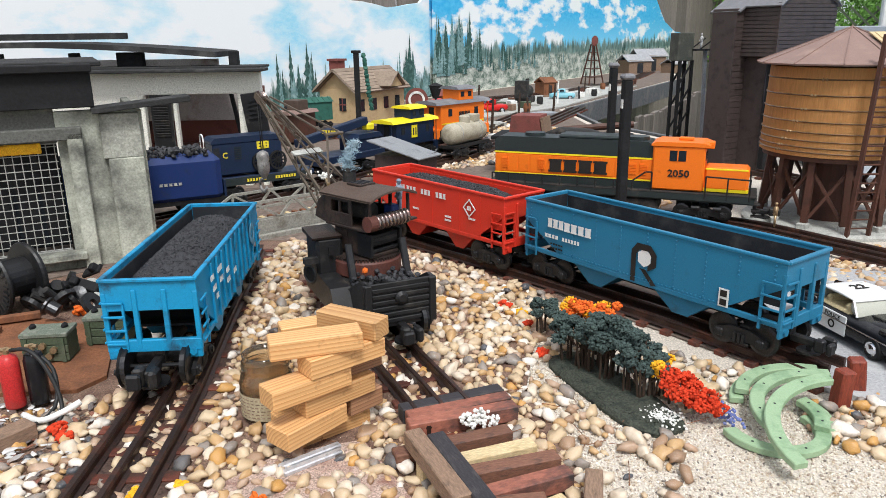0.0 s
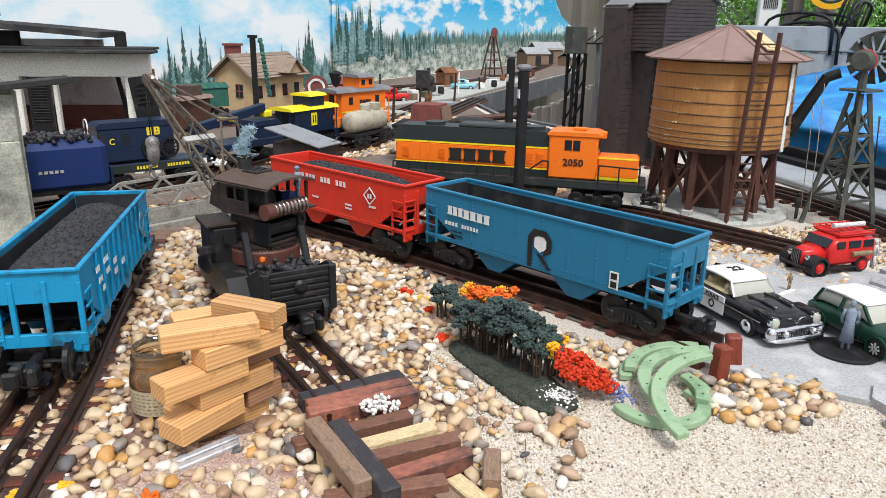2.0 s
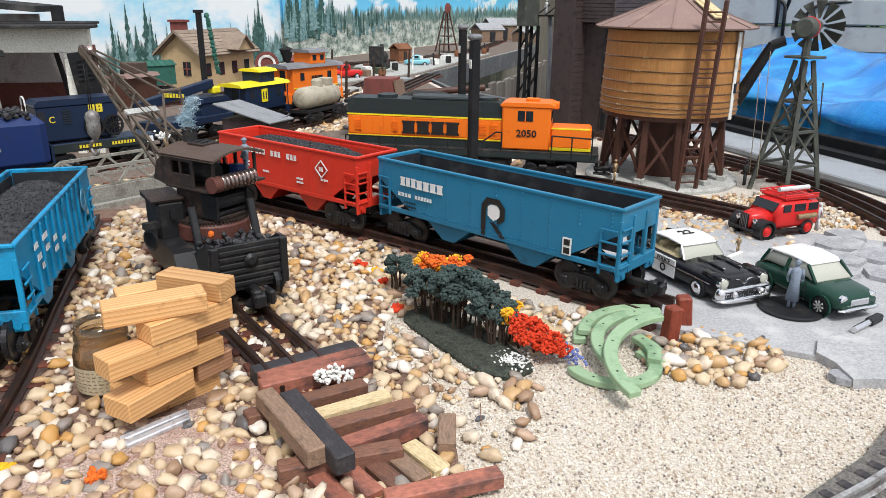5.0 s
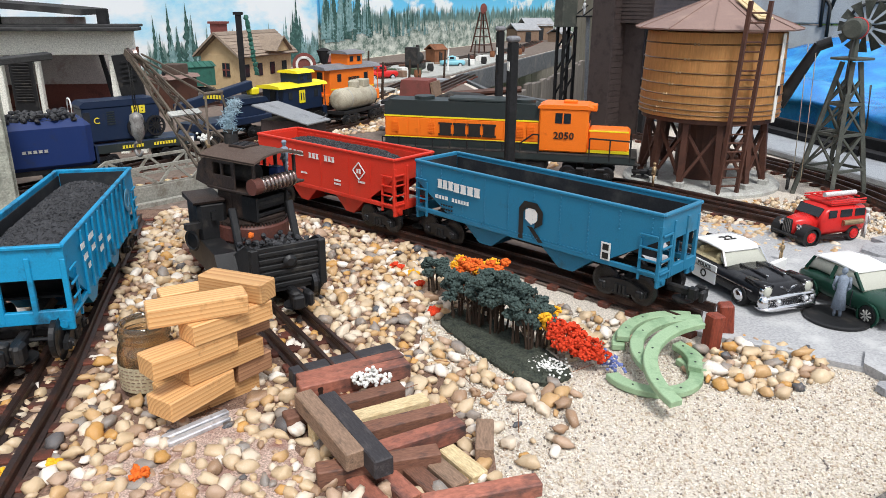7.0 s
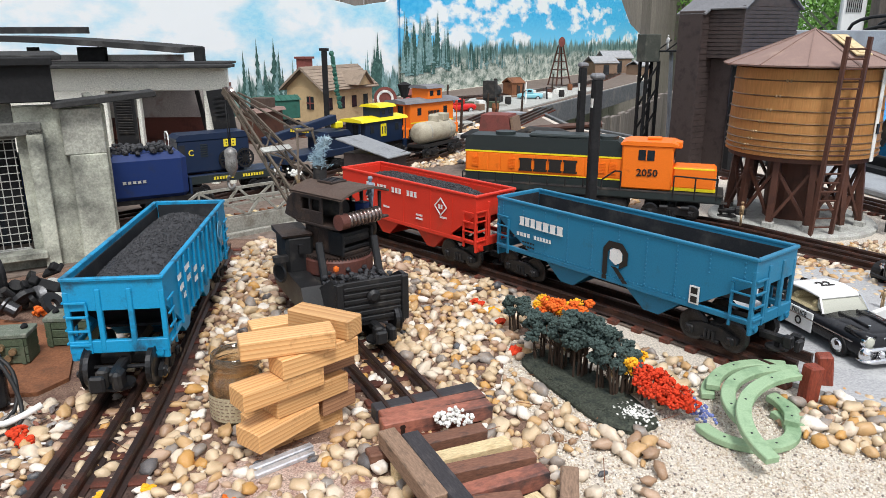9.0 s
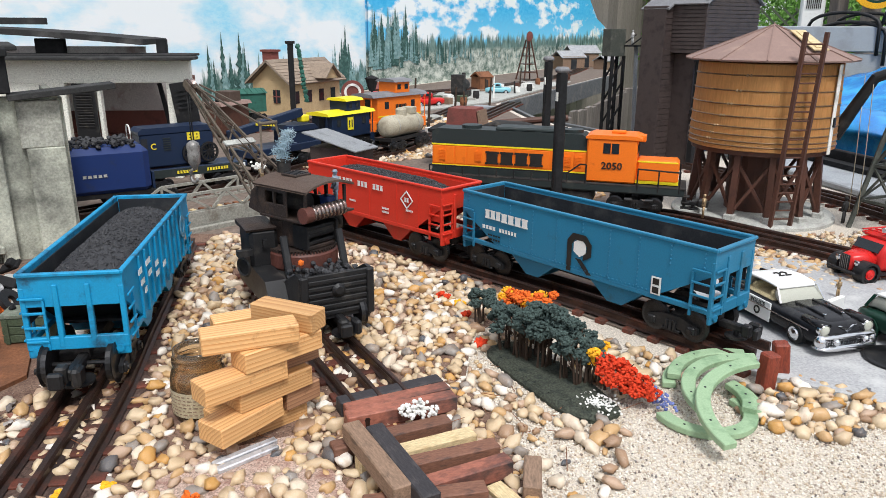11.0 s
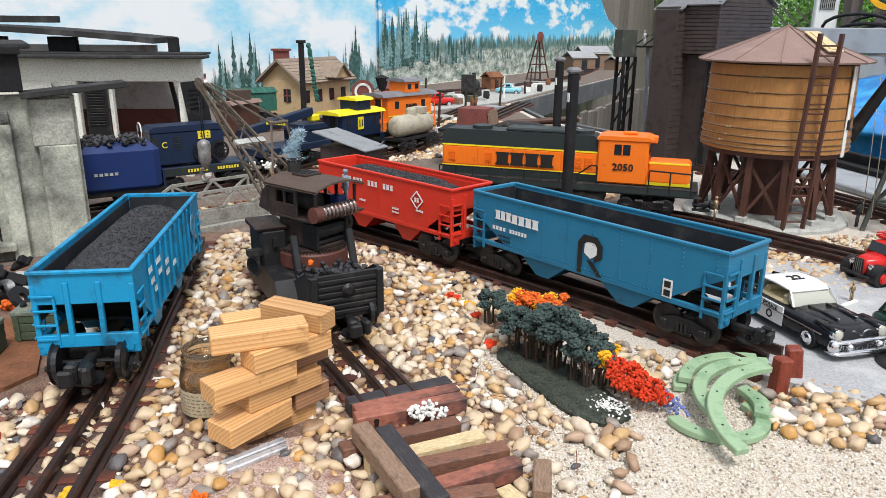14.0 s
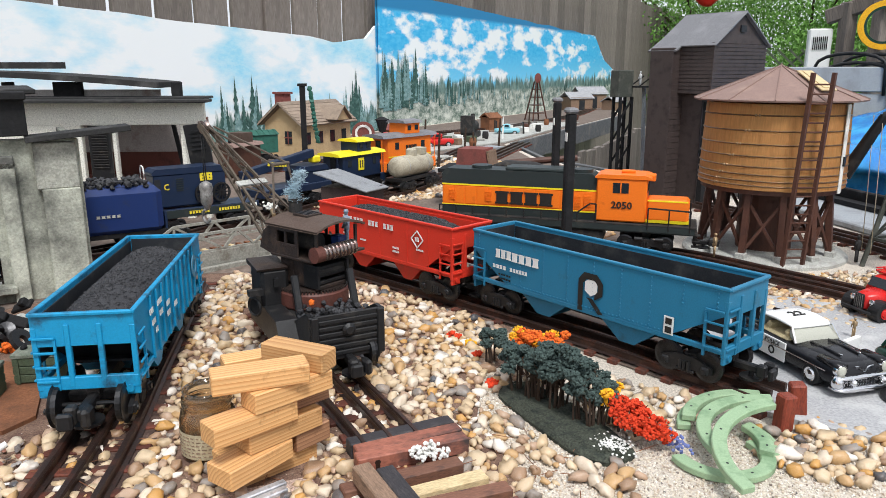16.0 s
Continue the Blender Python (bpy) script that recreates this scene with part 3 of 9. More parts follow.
fence = thing("wooden_fence", *on_fence(0, 0.05, -0.85), FENCE_RZ, "weathered grey board fence behind the painted backdrop", "fence")
plank = None
s = -2.4
k = 0
while s < 7.5:
    w = 0.125
    gap = 0.020 if s < 1.0 else 0.004
    m = pose(s, 0, 0.80 + random.uniform(-0.01, 0.01), 0, random.uniform(-0.3, 0.3), 0)
    if plank is None:
        plank = part("plank", box(B(), 0, 0, 0, w, 0.018, 1.72, bev=0.002), M["fence"], fence)
        plank.matrix_basis = m
    else:
        share(plank, "plank", m, fence)
    s += w + gap
for zz in (0.35, 1.45):
    part("fence_rail", box(B(), 2.5, 0.03, zz, 10, 0.03, 0.07, bev=0.003), M["fence"], fence)
for k in range(5):
    part("fence_post", box(B(), -2 + k * 2.3, 0.05, 0.86, 0.09, 0.09, 1.8, bev=0.004), M["fence"], fence)


def mural_mat(name, white, seed):
    """A painted sky: pale blue with white clouds and flaking patches, hazy green woods and a pale rocky bank low down."""
    m = bpy.data.materials.new(name)
    m.use_nodes = True
    nt = m.node_tree
    p = nt.nodes["Principled BSDF"]
    p.inputs["Roughness"].default_value = 0.75
    co = nt.nodes.new("ShaderNodeTexCoord").outputs["Object"]
    sep = nt.nodes.new("ShaderNodeSeparateXYZ")
    nt.links.new(co, sep.inputs[0])
    z = sep.outputs[2]
    off = nt.nodes.new("ShaderNodeVectorMath")
    off.inputs[1].default_value = (seed, seed * 2, seed)
    nt.links.new(co, off.inputs[0])
    c = off.outputs[0]
    cloud = _noise(nt, c, 4.6 if not white else 2.6, 6, 0.58, (1, 1, 2.2))
    brush = _noise(nt, c, 30, 4, 0.65, (1, 1, 2.0))
    skyc = _mix(nt, _ramp(nt, z, 0.13, 0.34), (0.26, 0.64, 0.84), (0.025, 0.40, 0.74) if not white else (0.33, 0.66, 0.82))
    skyc = _mix(nt, _ramp(nt, brush, 0.40, 0.75), skyc, (0.11, 0.54, 0.82) if not white else (0.50, 0.76, 0.86))
    skyc = _mix(nt, _ramp(nt, cloud, 0.49 - white * 0.125, 0.575 - white * 0.06), skyc, (0.82, 0.85, 0.86))
    if not white:
        skyc = _mix(nt, _ramp(nt, z, 0.475, 0.49), skyc, (0.015, 0.20, 0.42))
    wood_n = _noise(nt, c, 20, 5, 0.7, (1, 1, 0.22))
    add = nt.nodes.new("ShaderNodeMath")
    add.operation = "MULTIPLY_ADD"
    nt.links.new(wood_n, add.inputs[0])
    add.inputs[1].default_value = -0.24
    nt.links.new(z, add.inputs[2])
    woods = _ramp(nt, add.outputs[0], 0.085 if not white else -0.02, 0.055 if not white else -0.045)
    grn = _mix(nt, _ramp(nt, _noise(nt, c, 38, 4, 0.7, (1, 1, 0.35)), 0.35, 0.68), (0.035, 0.095, 0.085), (0.20, 0.30, 0.27))
    body = _mix(nt, woods, skyc, grn)
    bank_n = _noise(nt, c, 24, 6, 0.75, (1, 1, 1.3))
    bank = _mix(nt, _ramp(nt, bank_n, 0.40, 0.62), (0.09, 0.145, 0.115), (0.62, 0.65, 0.58))
    zb = nt.nodes.new("ShaderNodeMath")
    zb.operation = "MULTIPLY_ADD"
    nt.links.new(_noise(nt, c, 4, 2), zb.inputs[0])
    zb.inputs[1].default_value = -0.05
    nt.links.new(z, zb.inputs[2])
    body = _mix(nt, _ramp(nt, zb.outputs[0], 0.12, 0.10), body, bank) if not white else body
    flake = _ramp(nt, _noise(nt, c, 60, 3, 0.7), 0.74, 0.76)
    body = _mix(nt, flake, body, (0.75, 0.76, 0.74))
    if white:
        body = _mix(nt, _ramp(nt, _noise(nt, c, 34, 4, 0.8), 0.735, 0.745), body, (0.10, 0.11, 0.10))
    nt.links.new(body, p.inputs["Base Color"])
    return m


def mural(name, s0, s1, edge, material, label, n=36):
    """A painted board with a wavy upper edge."""
    t = B()
    cols = []
    for i in range(n + 1):
        u = s0 + (s1 - s0) * i / n
        zt = float(np.interp(u, [q_[0] for q_ in edge], [q_[1] for q_ in edge])) + 0.006 * noise.noise(Vector((u * 5, 2, 1)))
        q = []
        for off in (0, 0.012):
            q.append((t.verts.new((u, off, -0.05)), t.verts.new((u, off, zt))))
        cols.append(q)
    for a, b in zip(cols, cols[1:]):
        t.faces.new((a[0][0], b[0][0], b[0][1], a[0][1]))
        t.faces.new((a[1][0], a[1][1], b[1][1], b[1][0]))
        t.faces.new((a[0][1], b[0][1], b[1][1], a[1][1]))
    o = part(name, t, material)
    o.matrix_world = Matrix.Translation(FENCE_P) @ pose(0, 0, 0, 0, 0, FENCE_RZ)
    return tagged(o, label, "backdrop", "", "structure")


mural_a = mural("backdrop_1", -1.6, 0.872, ((-1.6, 0.44), (-0.6, 0.398), (0.07, 0.372), (0.48, 0.358), (0.62, 0.338), (0.70, 0.352), (0.80, 0.360), (0.872, 0.415)), mural_mat("painted_pale_sky", 1, 3.3), "pale painted sky backdrop with flaking white clouds")
mural_b = mural("backdrop_2", 0.865, 4.45, ((0.865, 0.545), (1.41, 0.540), (3.55, 0.478), (3.62, 0.43), (3.80, 0.31), (4.05, 0.24), (4.45, 0.22)), mural_mat("painted_blue_sky", 0, 7.1), "painted bright blue sky backdrop with clouds and woods", 72)
mural_b.location += FENCE_N * -0.014
M["paint_spruce"] = mat("painted_spruce", (0.035, 0.092, 0.080), 0.8, wear=(0.11, 0.20, 0.18), wear_amt=0.5, grain=90, stain=60, bump=0)
M["paint_spruce_pale"] = mat("painted_pale_spruce", (0.15, 0.27, 0.27), 0.8, wear=(0.32, 0.45, 0.45), wear_amt=0.5, grain=90, stain=60, bump=0)


def painted_trees(owner, s0, s1, n, hmin, hmax, off, seed, low=False):
    """Brush-painted conifers lying flat on a backdrop."""
    rng = random.Random(seed)
    for key in ("paint_spruce_pale", "paint_spruce"):
        bm = B()
        for _ in range(n):
            u, h = rng.uniform(s0, s1), rng.uniform(hmin, hmax) * rng.choice((0.55, 0.7, 0.75, 1.0))
            w = h * rng.uniform(0.10, 0.24)
            foot = 0.005 + (rng.uniform(0.07, 0.13) if low else 0)
            y = off - rng.uniform(0.0005, 0.0025)
            levels = 9
            left, right = [], []
            for i in range(levels):
                f = i / levels
                ww = w * (1 - f) * rng.uniform(0.7, 1.2)
                left += [(-ww, h * f), (-ww * 0.45, h * (f + 0.6 / levels))]
                right += [(ww * rng.uniform(0.8, 1.2), h * f), (ww * 0.45, h * (f + 0.6 / levels))]
            pts = left + [(0, h * 1.03)] + right[::-1]
            vs = [bm.verts.new((u + a, y, b + foot)) for a, b in pts]
            bm.faces.new(vs)
        part("painted_trees", bm, M[key], owner, "brush-painted dark conifers")


painted_trees(mural_a, -0.02, 0.86, 30, 0.05, 0.17, -0.001, 4)
painted_trees(mural_a, 0.02, 0.22, 10, 0.12, 0.24, -0.001, 14)
painted_trees(mural_a, 0.66, 0.86, 9, 0.14, 0.25, -0.001, 15)
painted_trees(mural_a, -0.45, 0.0, 10, 0.05, 0.10, -0.001, 9)
painted_trees(mural_b, 0.875, 1.25, 46, 0.10, 0.21, -0.001, 5, True)
painted_trees(mural_b, 1.2, 1.8, 26, 0.06, 0.14, -0.001, 7, True)
painted_trees(mural_b, 1.7, 4.3, 60, 0.03, 0.09, -0.001, 6, True)

# dark board along the far edge of the table
for (xa, ya), (xb, yb) in (((0.604, 1.553), (0.424, 2.0)), ((0.424, 2.002), (0.405, 2.418)), ((0.406, 2.42), (1.305, 3.998))):
    o = part("trim", box(B(), 0, 0, 0, math.hypot(xb - xa, yb - ya), 0.012, 0.075, bev=0.001), M["edge"])
    dx, dy = (xb - xa), (yb - ya)
    ln = math.hypot(dx, dy)
    sgn = 1 if dy / ln * 1.0 > 0 else -1
    o.matrix_basis = pose((xa + xb) / 2 + dy / ln * 0.008 * sgn, (ya + yb) / 2 - dx / ln * 0.008 * sgn, -0.032, 0, 0, math.degrees(math.atan2(dy, dx)))
    tagged(o, "dark grey board along the table edge", "trim", "", "structure")

# plank wall below the edge of the far table
lw = thing("plank_wall", 0.60, 2.35, -0.60, 62, "grey vertical plank wall below the raised table", "wall")
pl = part("plank", box(B(), 0, 0, 0, 0.075, 0.015, 1.0, bev=0.002), M["fence"], lw)
pl.matrix_basis = pose(0, 0, 0.06)
for i in range(1, 24):
    share(pl, "plank", pose(i * 0.079, random.uniform(-0.003, 0.003), 0.06 + random.uniform(-0.01, 0.01)), lw)

# ---- tracks ----
path_track("railway_track", [(-0.176, 0.20), (-0.183, 0.34), (-0.190, 0.45), (-0.203, 0.56), (-0.216, 0.68), (-0.232, 0.82)], "rusty three-rail toy track with red-brown ties", tie_len=0.066, rail_w=1.4)
path_track("railway_track", [(-0.17, 1.03), (-0.08, 0.905), (0.012, 0.802), (0.10, 0.706), (0.186, 0.605), (0.25, 0.52), (0.283, 0.470)], "rusty three-rail track under the red and blue hoppers")
path_track("railway_track", [(0.008, 0.405), (-0.010, 0.45), (-0.032, 0.50), (-0.062, 0.57), (-0.09, 0.64), (-0.125, 0.72)], "short rusty track among pebbles under the crane", gauge=0.036, tie_len=0.050)
path_track("railway_track", [(-0.14, 1.12), (0.07, 1.035), (0.237, 0.963), (0.37, 0.89), (0.445, 0.79), (0.515, 0.685)], "dark three-rail track under the orange locomotive")
path_track("railway_track", [(0.55, 1.25), (0.635, 1.04), (0.672, 0.88), (0.668, 0.74), (0.63, 0.56)], "rusty curved track beside the tarp")
path_track("railway_track", [(-0.62, 0.84), (-0.40, 0.945), (-0.262, 1.12), (-0.165, 1.27), (-0.075, 1.44), (0.02, 1.64), (0.12, 1.90), (0.25, 2.25)], "dark track with the wrecking train and cabooses")
path_track("railway_track", [(-0.10, 1.26), (0.04, 1.45), (0.10, 1.58), (0.22, 1.85), (0.45, 2.4)], "dark siding with a tank car")
path_track("railway_track", [(-0.55, 1.62), (-0.35, 1.72), (-0.15, 1.95), (0.05, 2.3), (0.2, 2.75)], "distant brown track before the backdrop")
path_track("railway_track", [(0.1, 2.75), (0.5, 3.1), (0.95, 3.8), (1.3, 4.6)], "far brown track along the backdrop")
BOARD = [(0.13, 0.205), (0.226, 0.247), (0.298, 0.280), (0.366, 0.324), (0.42, 0.372), (0.55, 0.30), (0.42, 0.19), (0.16, 0.13)]
sheet("track_bed", BOARD, 0.0064, M["blackgrit"], 0.005, "dark gritty grey bed of the curved track", category="track bed")
path_track("railway_track", [(0.163, 0.192), (0.250, 0.221), (0.280, 0.2315), (0.314, 0.2465), (0.368, 0.278), (0.443, 0.340)], "curved track with bright steel rails and black ties", tie_mat="blktimber", middle=False, tie_len=0.066, tie_step=0.016, tie_w=0.006, rail_mat="railtop", z=0.0032)

# ---- engine house ----
eh = thing("engine_house", -0.45, 1.22, 0, 0, "pale stucco engine house with open black shutters and sooty roof", "building")
W0, W1 = -0.20, 0.155
part("wall", box(B(), (W0 + W1) / 2, 0, 0.173, W1 - W0, 0.012, 0.036, bev=0.001), M["stucco"], eh)
for x0, x1 in ((-0.026, -0.001), (0.007, 0.013), (0.115, 0.128), (0.146, 0.155)):
    part("pillar", box(B(), (x0 + x1) / 2, 0, 0.0775, x1 - x0, 0.012, 0.155, bev=0.001), M["stucco"], eh)
part("wall", box(B(), -0.12, 0, 0.0775, 0.16, 0.012, 0.155, bev=0.001), M["stucco"], eh)
part("back_wall", box(B(), 0.00, 0.12, 0.080, 0.26, 0.01, 0.16), M["maroon"], eh)
part("eave", box(B(), -0.02, -0.012, 0.1935, 0.37, 0.05, 0.005, bev=0.001), M["roofing"], eh)
part("roof", box(B(), -0.02, 0.035, 0.197, 0.35, 0.065, 0.004, bev=0.001), M["roofing"], eh)
part("clerestory", box(B(), -0.13, 0.06, 0.2035, 0.40, 0.006, 0.012), M["duststeel"], eh, "smoky grey clerestory panel")
part("ridge_board", box(B(), -0.26, 0.13, 0.249, 0.30, 0.010, 0.011, bev=0.0006), M["roofing"], eh)
for x in (-0.30, -0.17, -0.075, 0.10):
    part("clerestory_post", box(B(), x, 0.05, 0.209, 0.045 if x == -0.075 else 0.016, 0.012, 0.026, bev=0.001), M["soot"], eh)
roof = B()
up_pts = []
for i in range(17):
    u = i / 16
    up_pts.append((-0.36 + 0.440 * u, 0.2365 - 0.034 * max(0, u - 0.3) ** 1.5 * 0.95))
prism(roof, [(a, b + 0.004) for a, b in up_pts] + [(a, b - 0.005) for a, b in up_pts[::-1]], 0.14, Matrix.Translation((0, 0.08, 0)))
part("upper_roof", roof, M["roofing"], eh, "curved soot-black upper roof")
for x0, z0, zl in ((-0.009, 0.110, 0.090), ):
    sh = part("shutter", box(B(), -0.010, -0.012, 0.105, 0.034, 0.005, 0.10, bev=0.0008), M["black"], eh, "black louvred shutter")
    for i in range(14):
        part("louvre", box(B(), -0.010, -0.0155, 0.088 + i * 0.0042, 0.024, 0.002, 0.0022, rx=25), M["blackm"], sh)
sh = part("shutter", box(B(), 0.147, -0.02, 0.115, 0.036, 0.005, 0.085, rz=0, ry=-7, bev=0.0008), M["black"], eh, "black louvred shutter swung open")
for i in range(5):
    part("louvre", box(B(), 0.147, -0.024, 0.118 + i * 0.007, 0.022, 0.002, 0.003, ry=-7), M["soot"], sh)
part("inner_wall", box(B(), -0.01, 0.112, 0.128, 0.22, 0.003, 0.056), M["duststeel"], eh, "dusty grey-brown upper inner wall")
part("floor", box(B(), 0.01, 0.06, 0.03, 0.24, 0.11, 0.06), M["maroon"], eh)
part("inner_beam", box(B(), 0.105, 0.03, 0.09, 0.006, 0.006, 0.13, ry=-9), M["soot"], eh)
part("inner_beam", box(B(), 0.118, 0.05, 0.09, 0.006, 0.006, 0.13, ry=-6), M["concrete"], eh)

# near sooty wall with the caged window
NW = (-0.33, 0.80)
nd = Vector((-0.12, -0.06, 0)).normalized()
nwall = thing("workshop", NW[0], NW[1], 0, math.degrees(math.atan2(nd.y, nd.x)), "soot-stained grey stucco workshop with a wire-caged window", "building")
# local x runs along the wall towards the viewer's left; y away is negative
def wbox(name, x0, x1, z0, z1, y, d, m, parent=nwall, bev=0.001, label=""):
    return part(name, box(B(), (x0 + x1) / 2, y, (z0 + z1) / 2, x1 - x0, d, z1 - z0, bev=bev), M[m], parent, label)
wbox("wall", 0.0, 0.082, 0, 0.172, -0.006, 0.012, "stucco_s")
wbox("wall", 0.082, 0.40, 0, 0.020, -0.006, 0.012, "stucco_s")
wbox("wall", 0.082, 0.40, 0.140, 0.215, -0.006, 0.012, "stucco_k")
wbox("wall", 0.185, 0.40, 0.020, 0.140, -0.006, 0.012, "stucco_s")
wbox("pilaster", 0.0, 0.036, 0, 0.120, 0.004, 0.012, "stucco_s")
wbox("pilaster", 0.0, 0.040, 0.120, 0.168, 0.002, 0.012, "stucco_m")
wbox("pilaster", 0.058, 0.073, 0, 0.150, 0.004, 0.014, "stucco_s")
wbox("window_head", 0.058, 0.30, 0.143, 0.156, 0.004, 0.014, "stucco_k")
wbox("window_sill", 0.070, 0.30, 0.014, 0.022, 0.006, 0.018, "stucco_s")
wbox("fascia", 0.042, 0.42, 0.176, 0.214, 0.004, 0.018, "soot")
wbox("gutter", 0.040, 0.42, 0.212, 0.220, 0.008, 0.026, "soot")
wbox("roof", 0.03, 0.42, 0.217, 0.222, -0.11, 0.22, "roofing")
ev = part("lean_to_roof", box(B(), -0.004, 0.004, 0.1765, 0.100, 0.034, 0.006, ry=5, bev=0.0006), M["roofing"], nwall)
wbox("side_wall", -0.004, 0.006, 0, 0.170, -0.10, 0.19, "stucco_s")
win = wbox("window", 0.084, 0.183, 0.022, 0.140, -0.030, 0.004, "darkglass")
cage = part("wire_cage", box(B(), 0.1335, -0.004, 0.139, 0.099, 0.0012, 0.0012), M["concrete"], nwall, "square wire mesh")
part("cage_bar", box(B(), 0.1335, -0.004, 0.0225, 0.099, 0.0012, 0.0012), M["concrete"], cage)
for i in range(13):
    part("wire", rod(B(), (0.086 + i * 0.008, -0.004, 0.022), (0.086 + i * 0.008, -0.004, 0.139), 0.0005, n=5), M["concrete"], cage)
for i in range(15):
    part("wire", rod(B(), (0.084, -0.0035, 0.024 + i * 0.008), (0.183, -0.0035, 0.024 + i * 0.008), 0.0005, n=5), M["concrete"], cage)
for i in range(4):
    wbox("slat_blind", 0.086 + i * 0.024, 0.106 + i * 0.024, 0.026, 0.136, -0.026, 0.002, "soot", bev=0.0)
wbox("sign", 0.098, 0.150, 0.130, 0.141, 0.000, 0.002, "yelfol", label="grimy yellow sign board")


# ---- rolling stock ----
def truck(parent, x, gauge=0.040, span=0.034, r=0.0088, z=0.0, heavy=False):
    """A bogie: two side frames with springs and boxes, four flanged wheels on axles."""
    t = part("truck", box(B(), x, 0, z + 0.013, 0.012, gauge * 0.95, 0.006, bev=0.001), M["blackm"], parent)
    half = span / 2
    for sy in (-1, 1):
        bm = B()
        yy = sy * (gauge / 2 + 0.0055)
        prism(bm, [(-half - 0.005, z + 0.0065), (half + 0.005, z + 0.0065), (half + 0.005, z + 0.0115), (0.008, z + 0.0165), (-0.008, z + 0.0165), (-half - 0.005, z + 0.0115)], 0.003, Matrix.Translation((x, yy, 0)))
        for sx in (-1, 1):
            box(bm, x + sx * half, yy + sy * 0.0018, z + 0.0088, 0.0065, 0.003, 0.0065, bev=0.001)
            rod(bm, (x + sx * half, yy, z + 0.0088), (x + sx * half, yy + sy * 0.0045, z + 0.0088), 0.0022, n=10)
        for k in (-1, 0, 1):
            rod(bm, (x + k * 0.0034, yy + sy * 0.002, z + 0.0055), (x + k * 0.0034, yy + sy * 0.002, z + 0.0125), 0.0015, n=8)
        box(bm, x, yy, z + 0.0045, 0.016, 0.004, 0.0025, bev=0.0006)
        part("side_frame", bm, M["black"], t)
    for sx in (-1, 1):
        for sy in (-1, 1):
            bm = B()
            yy = sy * gauge / 2
            m = Matrix.Translation((x + sx * half, yy, z + r)) @ pose(0, 0, 0, 90, 0, 0)
            a, b = (-0.0028, 0.0018) if sy > 0 else (-0.0018, 0.0028)
            prof = [(r * 0.35, a), (r, a), (r, b * 0.5), (r * 1.12, b), (r * 0.9, b + 0.0006)] if sy < 0 else [(r * 0.9, a - 0.0006), (r * 1.12, a), (r, a * 0.5), (r, b), (r * 0.35, b)]
            lathe(bm, prof, 20, m)
            part("wheel", bm, M["wheel"], t, smooth=False)
        rod_bm = rod(B(), (x + sx * half, -gauge / 2, z + r), (x + sx * half, gauge / 2, z + r), 0.0015)
        part("axle", rod_bm, M["wheel"], t)
    return t


def coupler(parent, x, sx, z=0.013, k=1.0):
    bm = B()
    box(bm, x + sx * 0.010, 0, z - 0.001, 0.024, 0.0055, 0.006, bev=0.001)
    box(bm, x + sx * 0.024, 0.0045, z, 0.010, 0.005, 0.010, bev=0.0015)
    box(bm, x + sx * 0.0215, -0.004, z, 0.007, 0.006, 0.010, bev=0.0012)
    box(bm, x + sx * 0.0295, -0.0045, z, 0.004, 0.008, 0.009, bev=0.0012)
    rod(bm, (x + sx * 0.012, 0, z - 0.009), (x + sx * 0.012, 0, z - 0.0075), 0.0085, n=16)
    rod(bm, (x + sx * 0.012, 0, z - 0.008), (x + sx * 0.012, 0, z), 0.002, n=8)
    if k != 1.0:
        bmesh.ops.transform(bm, matrix=Matrix.Translation((x, 0, z)) @ Matrix.Scale(k, 4) @ Matrix.Translation((-x, 0, -z)), verts=bm.verts[:])
    return part("coupler", bm, M["black"], parent)


